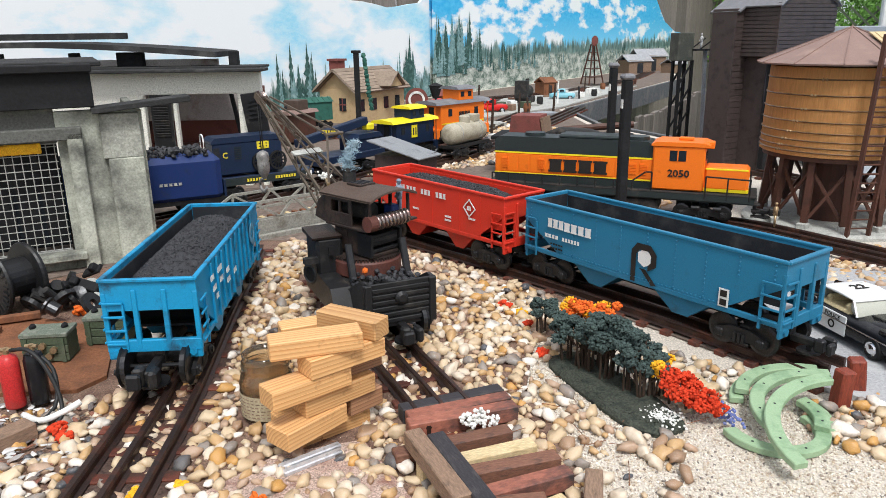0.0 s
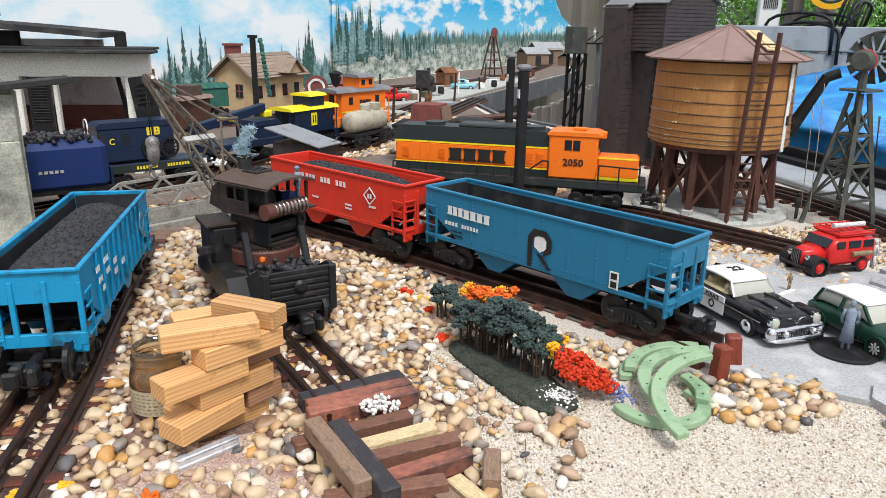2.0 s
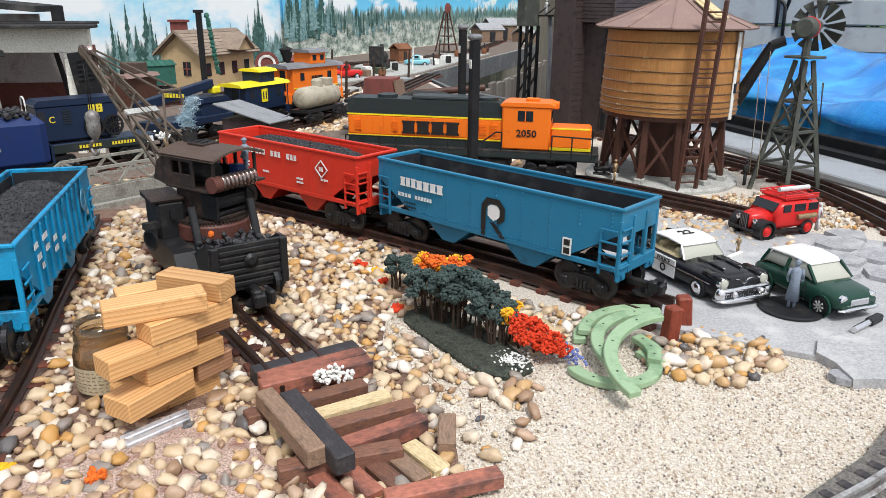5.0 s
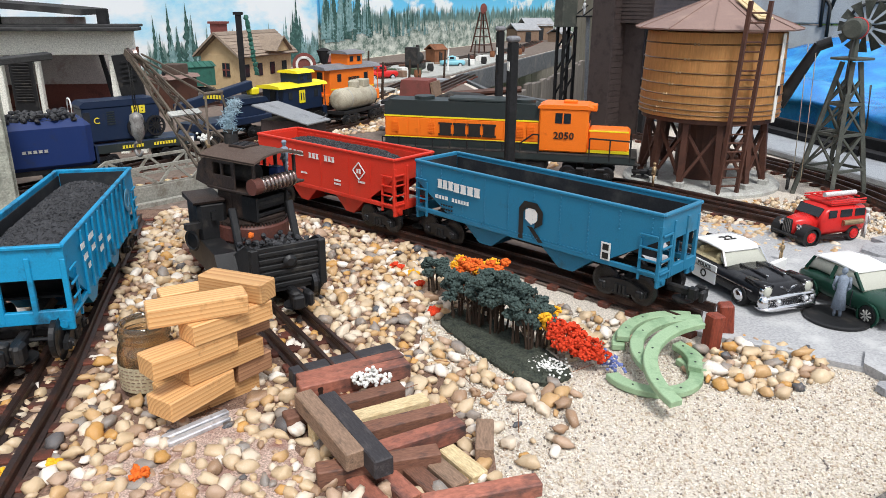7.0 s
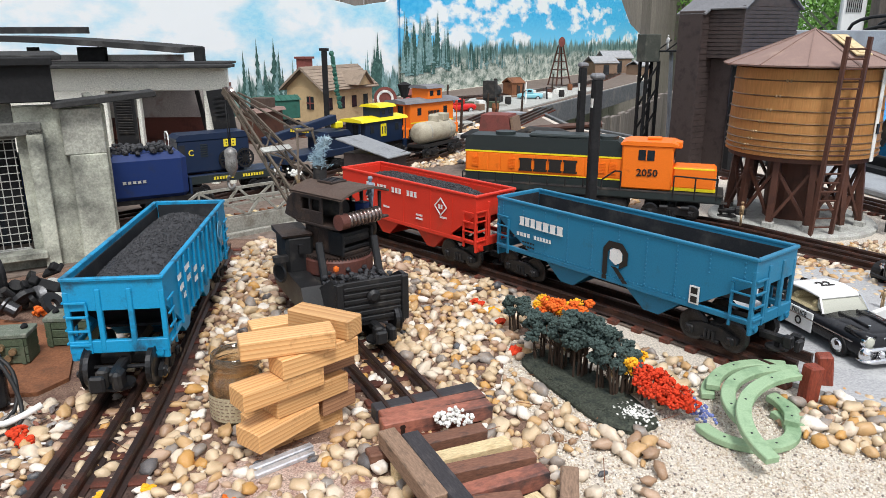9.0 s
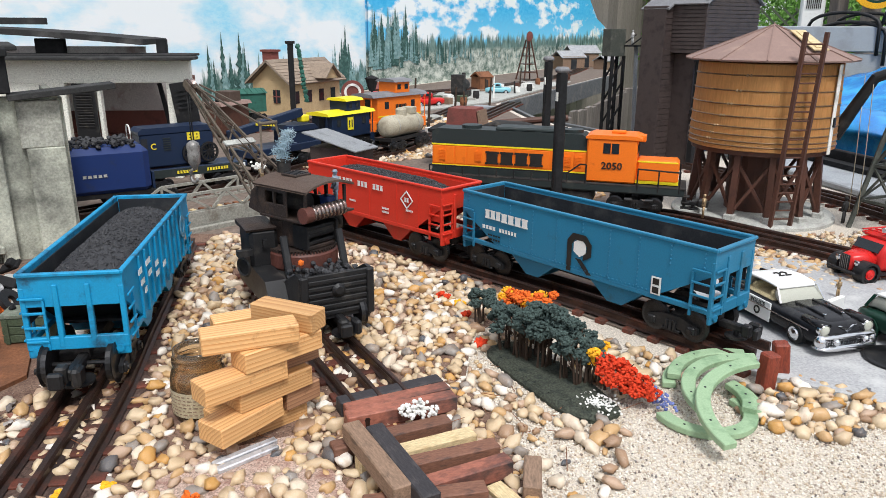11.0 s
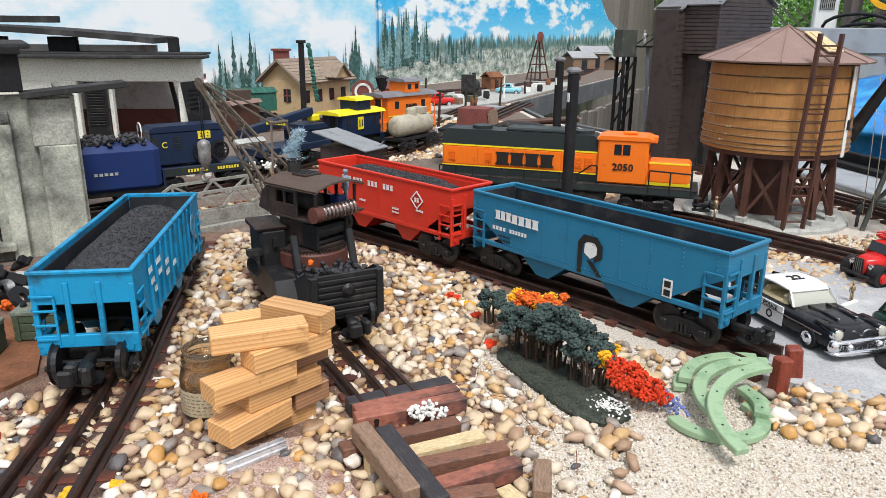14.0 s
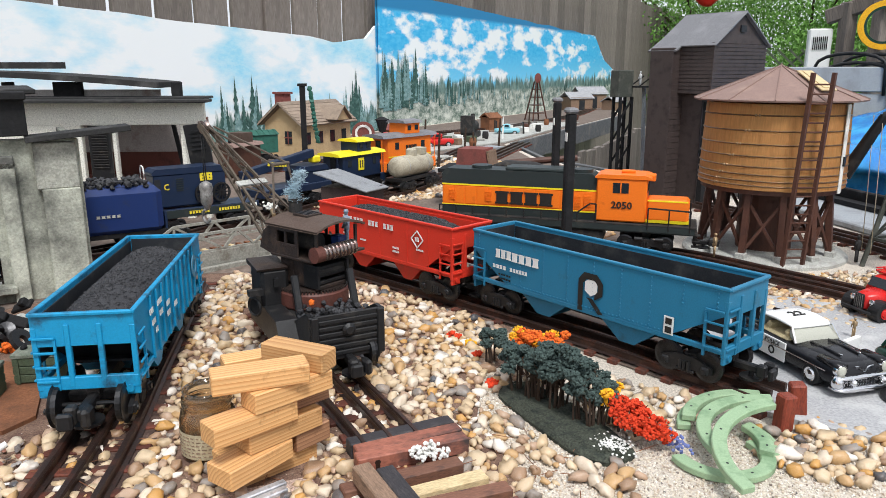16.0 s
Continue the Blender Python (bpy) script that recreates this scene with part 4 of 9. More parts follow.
def coal_load(parent, L, W, z0, top, seed, size=0.0019, n=2600):
    """A heaped bed of small coal lumps."""
    bm = B()
    nx, ny = 40, 12
    rng = random.Random(seed)
    g = [[None] * (ny + 1) for _ in range(nx + 1)]
    for i in range(nx + 1):
        for j in range(ny + 1):
            u, v = i / nx * 2 - 1, j / ny * 2 - 1
            h = top * (1 - abs(v) ** 2.2 * 0.75) * (1 - max(0, abs(u) - 0.45) ** 2 * 2.6) + 0.001 * noise.noise(Vector((u * 20, v * 6, seed)))
            g[i][j] = bm.verts.new((u * L / 2, v * W / 2, z0 + h))
    for i in range(nx):
        for j in range(ny):
            bm.faces.new((g[i][j], g[i + 1][j], g[i + 1][j + 1], g[i][j + 1]))
    me_verts, me_faces = [], []
    for _ in range(n):
        u, v = rng.uniform(-1, 1), rng.uniform(-1, 1)
        h = top * (1 - abs(v) ** 2.2 * 0.75) * (1 - max(0, abs(u) - 0.45) ** 2 * 2.6)
        c = Vector((u * L / 2 * 0.985, v * W / 2 * 0.96, z0 + h))
        s = size * rng.uniform(0.5, 1.1)
        base = len(me_verts)
        q = Euler((rng.uniform(0, 6), rng.uniform(0, 6), rng.uniform(0, 6))).to_matrix()
        for d in ((1, 0, 0), (-1, 0, 0), (0, 1, 0), (0, -1, 0), (0, 0, 1), (0, 0, -1)):
            me_verts.append(c + q @ (Vector(d) * s * rng.uniform(0.6, 1.1)))
        for f in ((0, 2, 4), (2, 1, 4), (1, 3, 4), (3, 0, 4), (2, 0, 5), (1, 2, 5), (3, 1, 5), (0, 3, 5)):
            me_faces.append([base + k for k in f])
    me = bpy.data.meshes.new("lumps")
    me.from_pydata([tuple(v) for v in me_verts], [], me_faces)
    bm.from_mesh(me)
    o = part("coal_load", bm, M["coal"], parent, "heap of small black coal lumps")
    return tagged(o, kind="stuff")


def hopper(name, x, y, rz, L, W, paint, label, top=0.076, zb=0.026, ribs=0, load=None, rivets=True, flat_side=False, dark_in=True, end_gap=None, wheel=0.0110):
    t = thing(name, x, y, 0.012, rz, label, "hopper car", "hopper cars")
    P = M[paint]
    hl, hw = L / 2, W / 2
    cut = L * 0.17
    zc = zb + (top - zb) * 0.62
    for sy in (-1, 1):
        bm = B()
        prism(bm, [(-hl, top), (hl, top), (hl, zc), (hl - cut, zb + 0.004), (hl - cut, zb), (-hl + cut, zb), (-hl + cut, zb + 0.004), (-hl, zc)][::-1], 0.002, Matrix.Translation((0, sy * (hw - 0.001), 0)))
        side = part("side_sheet", bm, P, t)
        part("side_sill", box(B(), 0, sy * (hw - 0.0012), zb + 0.0022, L, 0.0030, 0.0044, bev=0.0005), P, side)
        part("top_chord", box(B(), 0, sy * (hw - 0.0006), top, L + 0.002, 0.0036, 0.0026, bev=0.0006), P, side)
        xs = [(-hl + cut) + k * (L - 2 * cut) / ribs for k in range(ribs + 1)] if ribs else []
        for xx in xs:
            part("rib", box(B(), xx, sy * (hw + 0.0008), (top + zb) / 2, 0.0028, 0.0022, top - zb - 0.003, bev=0.0005), P, side)
        if rivets:
            bm = B()
            n = 9
            for k in range(n + 1):
                xx = -hl + 0.008 + k * (L - 0.016) / n
                for i in range(13):
                    zz = top - 0.004 - i * (top - zb - 0.008) / 12
                    if abs(xx) > hl - cut - 0.002 and zz < zc:
                        continue
                    box(bm, xx, sy * (hw + 0.0003), zz, 0.0012, 0.0012, 0.0012, bev=0.0003)
            for k in range(int(L / 0.004)):
                xx = -hl + cut + k * 0.004
                if xx < hl - cut:
                    box(bm, xx, sy * (hw + 0.0006), zb + 0.0060, 0.0011, 0.0012, 0.0011)
            tagged(part("rivets", bm, P, side), kind="stuff")
        # corner posts, ladders, gussets
        for sx in (-1, 1):
            part("corner_post", box(B(), sx * (hl - 0.001), sy * (hw - 0.0015), (zc + zb) / 2 + 0.004, 0.003, 0.0035, zc - zb + 0.012, bev=0.0004), P, t)
            lad = part("ladder", box(B(), sx * (hl - 0.016), sy * (hw + 0.0008), (zc + zb) / 2 - 0.002, 0.002, 0.0016, zc - zb + 0.003), P, t)
            for k in range(4):
                part("rung", box(B(), sx * (hl - 0.009), sy * (hw + 0.0018), zb + 0.004 + k * (zc - zb) / 3.2, 0.015, 0.0014, 0.0016, bev=0.0003), P, lad)
    for sx in (-1, 1):
        part("end_sheet", box(B(), sx * (hl - 0.001), 0, top - 0.0110, 0.002, W - 0.004, 0.022), P, t)
        part("end_chord", box(B(), sx * (hl + 0.0002), 0, top, 0.0036, W, 0.0026, bev=0.0006), P, t)
        part("end_sill", box(B(), sx * (hl - 0.001), 0, zb + 0.002, 0.004, W, 0.009, bev=0.0006), P, t)
        for yy in (-0.010, 0.010):
            part("end_post", box(B(), sx * (hl - 0.0005), yy, (top + zb) / 2 - 0.004, 0.0035, 0.0035, top - zb - 0.006, bev=0.0005), P, t)
        el = part("end_ladder", box(B(), sx * (hl + 0.001), -sx * (hw - 0.014), (zc + zb) / 2, 0.0016, 0.0016, zc - zb + 0.004), P, t)
        for k in range(4):
            part("rung", box(B(), sx * (hl + 0.0015), -sx * (hw - 0.0075), zb + 0.004 + k * (zc - zb) / 3.1, 0.0015, 0.014, 0.0017, bev=0.0003), P, el)
        for sy in (-1, 1):
            ft = part("step", box(B(), sx * (hl - 0.001), sy * (hw - 0.006), zb - 0.004, 0.003, 0.012, 0.008, bev=0.0008), P, t)
            part("jack_pad", rod(B(), (sx * (hl + 0.0005), sy * (hw - 0.006), zb - 0.003), (sx * (hl + 0.0022), sy * (hw - 0.006), zb - 0.003), 0.0026, n=14), P, ft)
        # slope sheets
        bm = B()
        a = [bm.verts.new((sx * (hl - 0.003), yy, zc + 0.004)) for yy in (-hw + 0.002, hw - 0.002)]
        b = [bm.verts.new((sx * (hl - cut * 1.35), yy, zb - 0.001)) for yy in (-hw + 0.002, hw - 0.002)]
        f = bm.faces.new((a[0], a[1], b[1], b[0]))
        bmesh.ops.solidify(bm, geom=[f], thickness=0.0015)
        part("slope_sheet", bm, M["inner"] if dark_in else P, t)
        truck(t, sx * (hl - (end_gap or L * 0.118)), r=wheel)
        coupler(t, sx * (hl - 0.004), sx, 0.013 if not end_gap else 0.016, 1.0 if not end_gap else 1.25)
    part("floor", box(B(), 0, 0, zb, L - 2.2 * cut, W - 0.005, 0.002), M["inner"], t)
    for sy in (-1, 1):
        part("inner_lining", box(B(), 0, sy * (hw - 0.0026), (top + zb) / 2 + 0.006, L - 0.006, 0.0008, (top - zb) * 0.62), M["inner"] if dark_in else P, t)
    for sx in (-1, 1):
        part("inner_lining", box(B(), sx * (hl - 0.0025), 0, top - 0.008, 0.0008, W - 0.007, 0.0125), M["inner"] if dark_in else P, t)
    part("centre_sill", box(B(), 0, 0, zb - 0.008, L - 0.01, 0.008, 0.008), M["blackm"], t)
    for k in (-1, 1):
        xc = k * (L / 2 - cut) * 0.52
        w = L * 0.11
        for sy in (-1, 1):
            prism_bm = prism(B(), [(xc - w, zb), (xc + w, zb), (xc + w * 0.25, zb - 0.017), (xc - w * 0.25, zb - 0.017)], 0.002, Matrix.Translation((0, sy * (hw - 0.007), 0)))
            part("hopper_bay", prism_bm, P, t)
        for s2 in (-1, 1):
            bm = B()
            v = [bm.verts.new((xc + s2 * w, yy, zb)) for yy in (-hw + 0.007, hw - 0.007)] + [bm.verts.new((xc + s2 * w * 0.25, yy, zb - 0.017)) for yy in (hw - 0.007, -hw + 0.007)]
            bmesh.ops.solidify(bm, geom=[bm.faces.new(v)], thickness=0.0012)
            part("bay_slope", bm, P, t)
    if load:
        coal_load(t, L - 0.008, W - 0.008, top - load[0], load[1], load[2])
    return t


def side_m(W, x, z, sy=-1):
    """The pose of flat lettering on the near side of a car."""
    return pose(x, sy * (W / 2 + 0.0006), z, 90, 0, 0 if sy < 0 else 180)


# blue hopper with coal
lhop = hopper("hopper_car", -0.2065, 0.577, -86.3, 0.228, 0.064, "hblue", "bright blue steel hopper car heaped with black coal", ribs=9, load=(0.020, 0.021, 3), rivets=False, end_gap=0.0165, wheel=0.0132)
for k, (xx, zz, n) in enumerate(((0.078, 0.064, 3), (0.055, 0.064, 4), (0.074, 0.055, 3), (0.052, 0.055, 3), (0.068, 0.047, 2), (0.030, 0.055, 3), (0.030, 0.047, 3), (0.006, 0.047, 3))):
    bars(n, 0.0022, 0.0040, 0.0013, side_m(0.067, xx, zz, 1), M["white"], lhop)
ring = B()
lathe(ring, [(0.006, 0), (0.010, 0), (0.010, 0.0006), (0.006, 0.0006)], 24)
part("emblem", ring, M["fadedblue"], lhop, "faded round emblem").matrix_basis = side_m(0.066, -0.075, 0.056, 1)
# teal hopper, empty
rhop = hopper("hopper_car", 0.1860, 0.6050, -53.9, 0.268, 0.058, "rblue", "empty teal blue hopper car with black interior", ribs=0)
bars(3, 0.0058, 0.0085, 0.0013, side_m(0.059, -0.092, 0.059), M["white"], rhop)
bars(4, 0.0072, 0.0085, 0.0015, side_m(0.059, -0.064, 0.0585), M["white"], rhop)
bars(4, 0.0034, 0.0034, 0.0012, side_m(0.059, -0.097, 0.046), M["white"], rhop)
bars(6, 0.0026, 0.0034, 0.0012, side_m(0.059, -0.072, 0.046), M["white"], rhop)
bars(5, 0.0024, 0.0015, 0.001, side_m(0.059, -0.090, 0.039), M["dark_ink"], rhop)
bars(5, 0.0024, 0.0015, 0.001, side_m(0.059, -0.090, 0.035), M["dark_ink"], rhop)
emb = B()
for pts in ([(-0.013, -0.019), (-0.0075, -0.019), (-0.0075, 0.008), (-0.004, 0.0125), (0.006, 0.0125), (0.0095, 0.008), (0.0095, 0.003), (0.006, -0.001), (0.006, -0.006), (0.015, -0.0005), (0.015, 0.011), (0.008, 0.0185), (-0.007, 0.0185), (-0.013, 0.011)],
            [(-0.004, -0.005), (0.0035, -0.005), (0.0165, -0.0175), (0.011, -0.0185), (-0.001, -0.0065)]):
    vs = [emb.verts.new((a, b, 0)) for a, b in pts]
    emb.faces.new(vs)
part("emblem", emb, M["dark_ink"], rhop, "black angular emblem").matrix_basis = side_m(0.0592, 0.011, 0.0455) @ Matrix.Diagonal((0.92, 0.92, 1, 1))
hexa = B()
hexa.faces.new([hexa.verts.new((0.0015 + 0.0082 * math.cos(a), 0.0055 + 0.0088 * math.sin(a), -0.0002)) for a in [math.radians(60 * k + 30) for k in range(6)]])
part("emblem_centre", hexa, M["white"], rhop, "white hexagon").matrix_basis = side_m(0.0590, 0.011, 0.0455) @ Matrix.Diagonal((0.92, 0.92, 1, 1))
for dz in (0.0035, -0.0035):
    part("data_plate", box(B(), 0, 0, 0, 0.0055, 0.005, 0.0005), M["dark_ink"], rhop).matrix_basis = side_m(0.0596, 0.088, 0.0375 + dz)
part("data_plate_frame", box(B(), 0, 0, 0, 0.0085, 0.0145, 0.0004), M["white"], rhop, "white-framed data plate").matrix_basis = side_m(0.0590, 0.088, 0.0375)
# red hopper
vhop = hopper("hopper_car", 0.0115, 0.8015, -49.7, 0.224, 0.058, "lred", "bright red hopper car with a low coal load", ribs=0, load=(0.020, 0.019, 8), dark_in=False, rivets=False)
for x0, n in ((-0.068, 3), (-0.048, 3), (-0.022, 3), (0.004, 3)):
    bars(n, 0.0042, 0.0058, 0.0018, side_m(0.059, x0 + 0.012, 0.064), M["white"], vhop)
dm = B()
for a in range(4):
    c, s_ = math.cos(a * math.pi / 2), math.sin(a * math.pi / 2)
    box(dm, 0.0045 * (c - s_), 0.0045 * (c + s_), 0, 0.0012, 0.0134, 0.0005, rz=45 + 90 * a)
bars(2, 0.0026, 0.0045, 0.001, side_m(0.0594, 0.062, 0.058), M["white"], vhop)
part("emblem", dm, M["white"], vhop, "white diamond outline emblem").matrix_basis = side_m(0.059, 0.062, 0.058)
for x0, z0, n in ((-0.060, 0.050, 4), (-0.060, 0.046, 4), (-0.028, 0.043, 5), (0.028, 0.043, 5), (0.028, 0.039, 5), (0.066, 0.047, 5)):
    bars(n, 0.0016, 0.002, 0.0006, side_m(0.059, x0, z0), M["white"], vhop)
for xx in (-0.045, 0.0, 0.045, 0.078):
    part("panel_seam", box(B(), xx, -0.0291, 0.050, 0.0012, 0.0006, 0.044), M["lred"], vhop)

# ---- orange diesel locomotive ----
loco = thing("diesel_locomotive", 0.2370, 0.9630, 0.012, -22.7, "orange and black diesel locomotive with yellow stripes", "locomotive")
LL, LW = 0.345, 0.056
part("frame", box(B(), 0, 0, 0.030, LL, LW, 0.010, bev=0.001), M["dgreen"], loco)
part("walkway", box(B(), 0, 0, 0.036, LL + 0.004, LW + 0.003, 0.0025, bev=0.0005), M["blackm"], loco)
part("fuel_tank", box(B(), -0.01, 0, 0.0155, 0.135, 0.050, 0.020, bev=0.004), M["blackm"], loco)
part("hood_skirt", box(B(), -0.060, 0, 0.0425, 0.2135, 0.0398, 0.012), M["dgreen"], loco)
hood = part("long_hood", box(B(), -0.060, 0, 0.0625, 0.214, 0.040, 0.0305, bev=0.0012), M["orange"], loco)
part("hood_roof", prism(B(), [(-0.167, 0.078), (0.047, 0.078), (0.047, 0.096), (0.040, 0.1015), (-0.160, 0.1015), (-0.167, 0.096)], 0.0405), M["dgreen"], loco)
part("yellow_stripe", box(B(), -0.060, 0, 0.0785, 0.2146, 0.0412, 0.0022), M["yellow"], loco)
part("lower_stripe", box(B(), -0.060, 0, 0.0485, 0.2146, 0.0412, 0.002), M["yellow"], loco)
part("roof_flare", box(B(), -0.035, 0, 0.1035, 0.085, 0.036, 0.006, bev=0.002), M["dgreen"], loco)
for xx in (-0.115, -0.065, 0.0, 0.025):
    part("roof_fan", rod(B(), (xx, 0, 0.1012), (xx, 0, 0.106), 0.014, n=20), M["dgreen"], loco)
for k in range(13):
    part("hood_door", box(B(), -0.158 + k * 0.0165, -0.0203, 0.0635, 0.0145, 0.001, 0.025, bev=0.0003), M["orange"], hood)
for xx in (-0.152, -0.10, 0.022, 0.036):
    lv = part("louvre_panel", box(B(), xx, -0.0210, 0.0635, 0.010, 0.0012, 0.016), M["orange"], hood)
    for i in range(7):
        part("louvre", box(B(), xx, -0.0217, 0.0570 + i * 0.0021, 0.009, 0.001, 0.0010), M["orange"], lv)
cab = part("cab", box(B(), 0.079, 0, 0.0683, 0.064, 0.050, 0.060, bev=0.002), M["orange"], loco)
part("cab_roof", prism(B(), [(0.045, 0.0975), (0.116, 0.0975), (0.116, 0.100), (0.108, 0.1030), (0.052, 0.1030), (0.045, 0.100)], 0.053), M["orange"], loco)
for sy in (-1, 1):
    w = part("cab_window", box(B(), 0.078, sy * 0.0251, 0.085, 0.020, 0.001, 0.014), M["darkglass"], cab)
    part("window_bar", box(B(), 0.078, sy * 0.0257, 0.085, 0.0014, 0.001, 0.014), M["orange"], w)
part("headlight_box", box(B(), 0.114, 0, 0.098, 0.012, 0.018, 0.009, bev=0.001), M["orange"], loco)
for yy in (-0.012, 0.012):
    part("windscreen", box(B(), 0.1112, yy, 0.085, 0.001, 0.016, 0.012), M["darkglass"], cab)
nose = part("short_hood", box(B(), 0.137, 0, 0.0555, 0.054, 0.038, 0.031, bev=0.0035), M["orange"], loco)
part("nose_stripe", box(B(), 0.137, 0, 0.0685, 0.050, 0.0385, 0.0016), M["yellow"], loco)
part("nose_skirt", box(B(), 0.137, 0, 0.0405, 0.0545, 0.0386, 0.004), M["yellow"], loco)
part("horn", box(B(), 0.085, 0, 0.1050, 0.018, 0.010, 0.004, bev=0.001), M["orange"], loco)
bars(4, 0.0190, 0.0185, 0.0012, side_m(0.0425, -0.050, 0.0625), M["dark_ink"], loco)
words("2050", 0.0135, side_m(0.0506, 0.080, 0.061), M["dark_ink"], loco, 1.0, "road_number", 0.0003)
for sy in (-1, 1):
    yy = sy * (LW / 2 + 0.001)
    rails = B()
    for xx in [-0.168 + k * 0.024 for k in range(9)]:
        rod(rails, (xx, yy, 0.037), (xx, yy, 0.049), 0.0010, n=6)
    rod(rails, (-0.168, yy, 0.049), (0.024, yy, 0.049), 0.0010, n=6)
    rod(rails, (0.024, yy, 0.049), (0.040, yy, 0.062), 0.0011, n=6)
    rod(rails, (0.040, yy, 0.062), (0.048, yy, 0.062), 0.0011, n=6)
    rod(rails, (0.048, yy, 0.062), (0.048, yy, 0.037), 0.0011, n=6)
    part("handrail", rails, M["black"], loco)
    r2 = B()
    for xx in (0.114, 0.140, 0.166):
        rod(r2, (xx, yy, 0.030), (xx, yy, 0.060), 0.0011, n=6)
    rod(r2, (0.114, yy, 0.060), (0.166, yy, 0.058), 0.0011, n=6)
    part("handrail", r2, M["black"], loco)
    part("sill_stripe", box(B(), 0, sy * (LW / 2 + 0.0008), 0.031, LL - 0.01, 0.001, 0.008, bev=0.0003), M["dgreen"], loco)
loco.scale.z = 0.95
for sx in (-1, 1):
    for k in range(3):
        part("step", box(B(), sx * (LL / 2 + 0.002), -LW / 2 + 0.006, 0.026 - k * 0.008, 0.010, 0.012, 0.001), M["blackm"], loco)
    part("pilot", box(B(), sx * (LL / 2 + 0.001), 0, 0.020, 0.004, 0.048, 0.016, bev=0.001), M["blackm"], loco)
    coupler(loco, sx * (LL / 2), sx)
    t3 = truck(loco, sx * 0.112, span=0.050, r=0.0098)
    for xx in (-0.013, 0.013):
        part("brake_cylinder", rod(B(), (sx * 0.112 + xx, -0.0285, 0.017), (sx * 0.112 + xx + 0.010, -0.0285, 0.017), 0.003, n=10), M["black"], t3)

# ---- wrecking crane on the short track ----
cr = thing("wrecking_crane", -0.066, 0.612, 0.012, -66, "black toy wrecking crane with rusted brown cab and lattice boom", "crane")
# local x points towards the near end, y to its left
CL, CW = 0.150, 0.058
part("frame", box(B(), 0.000, 0, 0.0215, CL + 0.012, CW, 0.006, bev=0.0015), M["blackm"], cr)
part("deck", box(B(), -0.018, 0, 0.0285, CL - 0.03, CW + 0.004, 0.009, bev=0.0006), M["blackm"], cr)
tr_end = part("end_wall", box(B(), 0.080, 0, 0.0285, 0.003, 0.062, 0.037, bev=0.0006), M["black"], cr, "ribbed black end wall")
for i in range(6):
    part("board", box(B(), 0.0822, 0, 0.0155 + i * 0.0052, 0.0016, 0.048, 0.0034, bev=0.0005), M["black"], tr_end)
for yy in (-0.027, 0.027):
    part("stake", box(B(), 0.0825, yy, 0.0285, 0.003, 0.006, 0.037, bev=0.0008), M["black"], tr_end)
part("lamp", lathe(B(), [(0.005, 0), (0.0055, 0.002), (0.003, 0.004)], 16, pose(0.0825, 0, 0.034, 0, 90, 0)), M["black"], tr_end)
for sy in (-1, 1):
    prb = prism(B(), [(0.080, 0.012), (0.080, 0.047), (0.070, 0.047), (0.032, 0.028), (0.032, 0.012)], 0.003, Matrix.Translation((0, sy * 0.0285, 0)))
    part("side_wall", prb, M["black"], cr)
    part("buttress", box(B(), 0.032, sy * 0.024, 0.046, 0.005, 0.006, 0.042, ry=-22, bev=0.001), M["black"], cr)
coal_c = B()
rngc = random.Random(5)
for k in range(150):
    lump(coal_c, rngc.uniform(0.030, 0.077), rngc.uniform(-0.027, 0.027), 0.029 + rngc.uniform(0, 0.012), 0.003, 0.0026, 0.0024, k, 0.5)
tagged(part("coal", coal_c, M["coal"], cr), kind="stuff")
part("ember", lump(B(), 0.036, -0.014, 0.044, 0.003, 0.0025, 0.003, 3, 0.4), M["orafol"], cr, "orange scrap on the coal")
part("turntable_ring", lathe(B(), [(0.0285, 0.033), (0.030, 0.035), (0.030, 0.046), (0.0285, 0.048), (0.020, 0.049)], 40), M["ringbrown"], cr, "red-brown slewing ring")
teeth = B()
for k in range(64):
    a = 2 * math.pi * k / 64
    box(teeth, 0.0285 * math.cos(a), 0.0285 * math.sin(a), 0.049, 0.0018, 0.0014, 0.002, rz=math.degrees(a))
lathe(teeth, [(0.026, 0.0482), (0.0275, 0.050), (0.010, 0.0505)], 40)
part("gear", teeth, M["cranebrown"], cr)
bx = part("gear_box", box(B(), -0.015, -0.034, 0.050, 0.036, 0.024, 0.034, bev=0.003), M["black"], cr)
bx.matrix_basis = pose(0, 0, 0)
part("gear_box_lid", prism(B(), [(-0.032, 0.066), (0.003, 0.066), (0.004, 0.068), (-0.033, 0.070)], 0.026, Matrix.Translation((0, -0.036, 0))), M["cranebrown"], bx)
part("side_tank", prism(B(), [(-0.045, 0.012), (0.055, 0.012), (0.040, 0.034), (-0.045, 0.038)], 0.017, Matrix.Translation((0, -0.037, 0))), M["black"], cr, "sloped black side tank")
part("handle", box(B(), 0.005, -0.034, 0.056, 0.004, 0.004, 0.007), M["black"], bx)
part("crank", box(B(), 0.006, -0.052, 0.050, 0.006, 0.012, 0.005), M["black"], bx)
part("hand_wheel", lathe(B(), [(0.0075, -0.001), (0.009, 0), (0.0075, 0.001), (0.0065, 0)], 20, pose(0.000, -0.052, 0.036, 90, 0, 25)), M["black"], bx)
for sx in (-1, 1):
    truck(cr, sx * 0.062, gauge=0.038, span=0.030, r=0.0110)
    coupler(cr, sx * 0.078, sx, 0.011, 1.15)
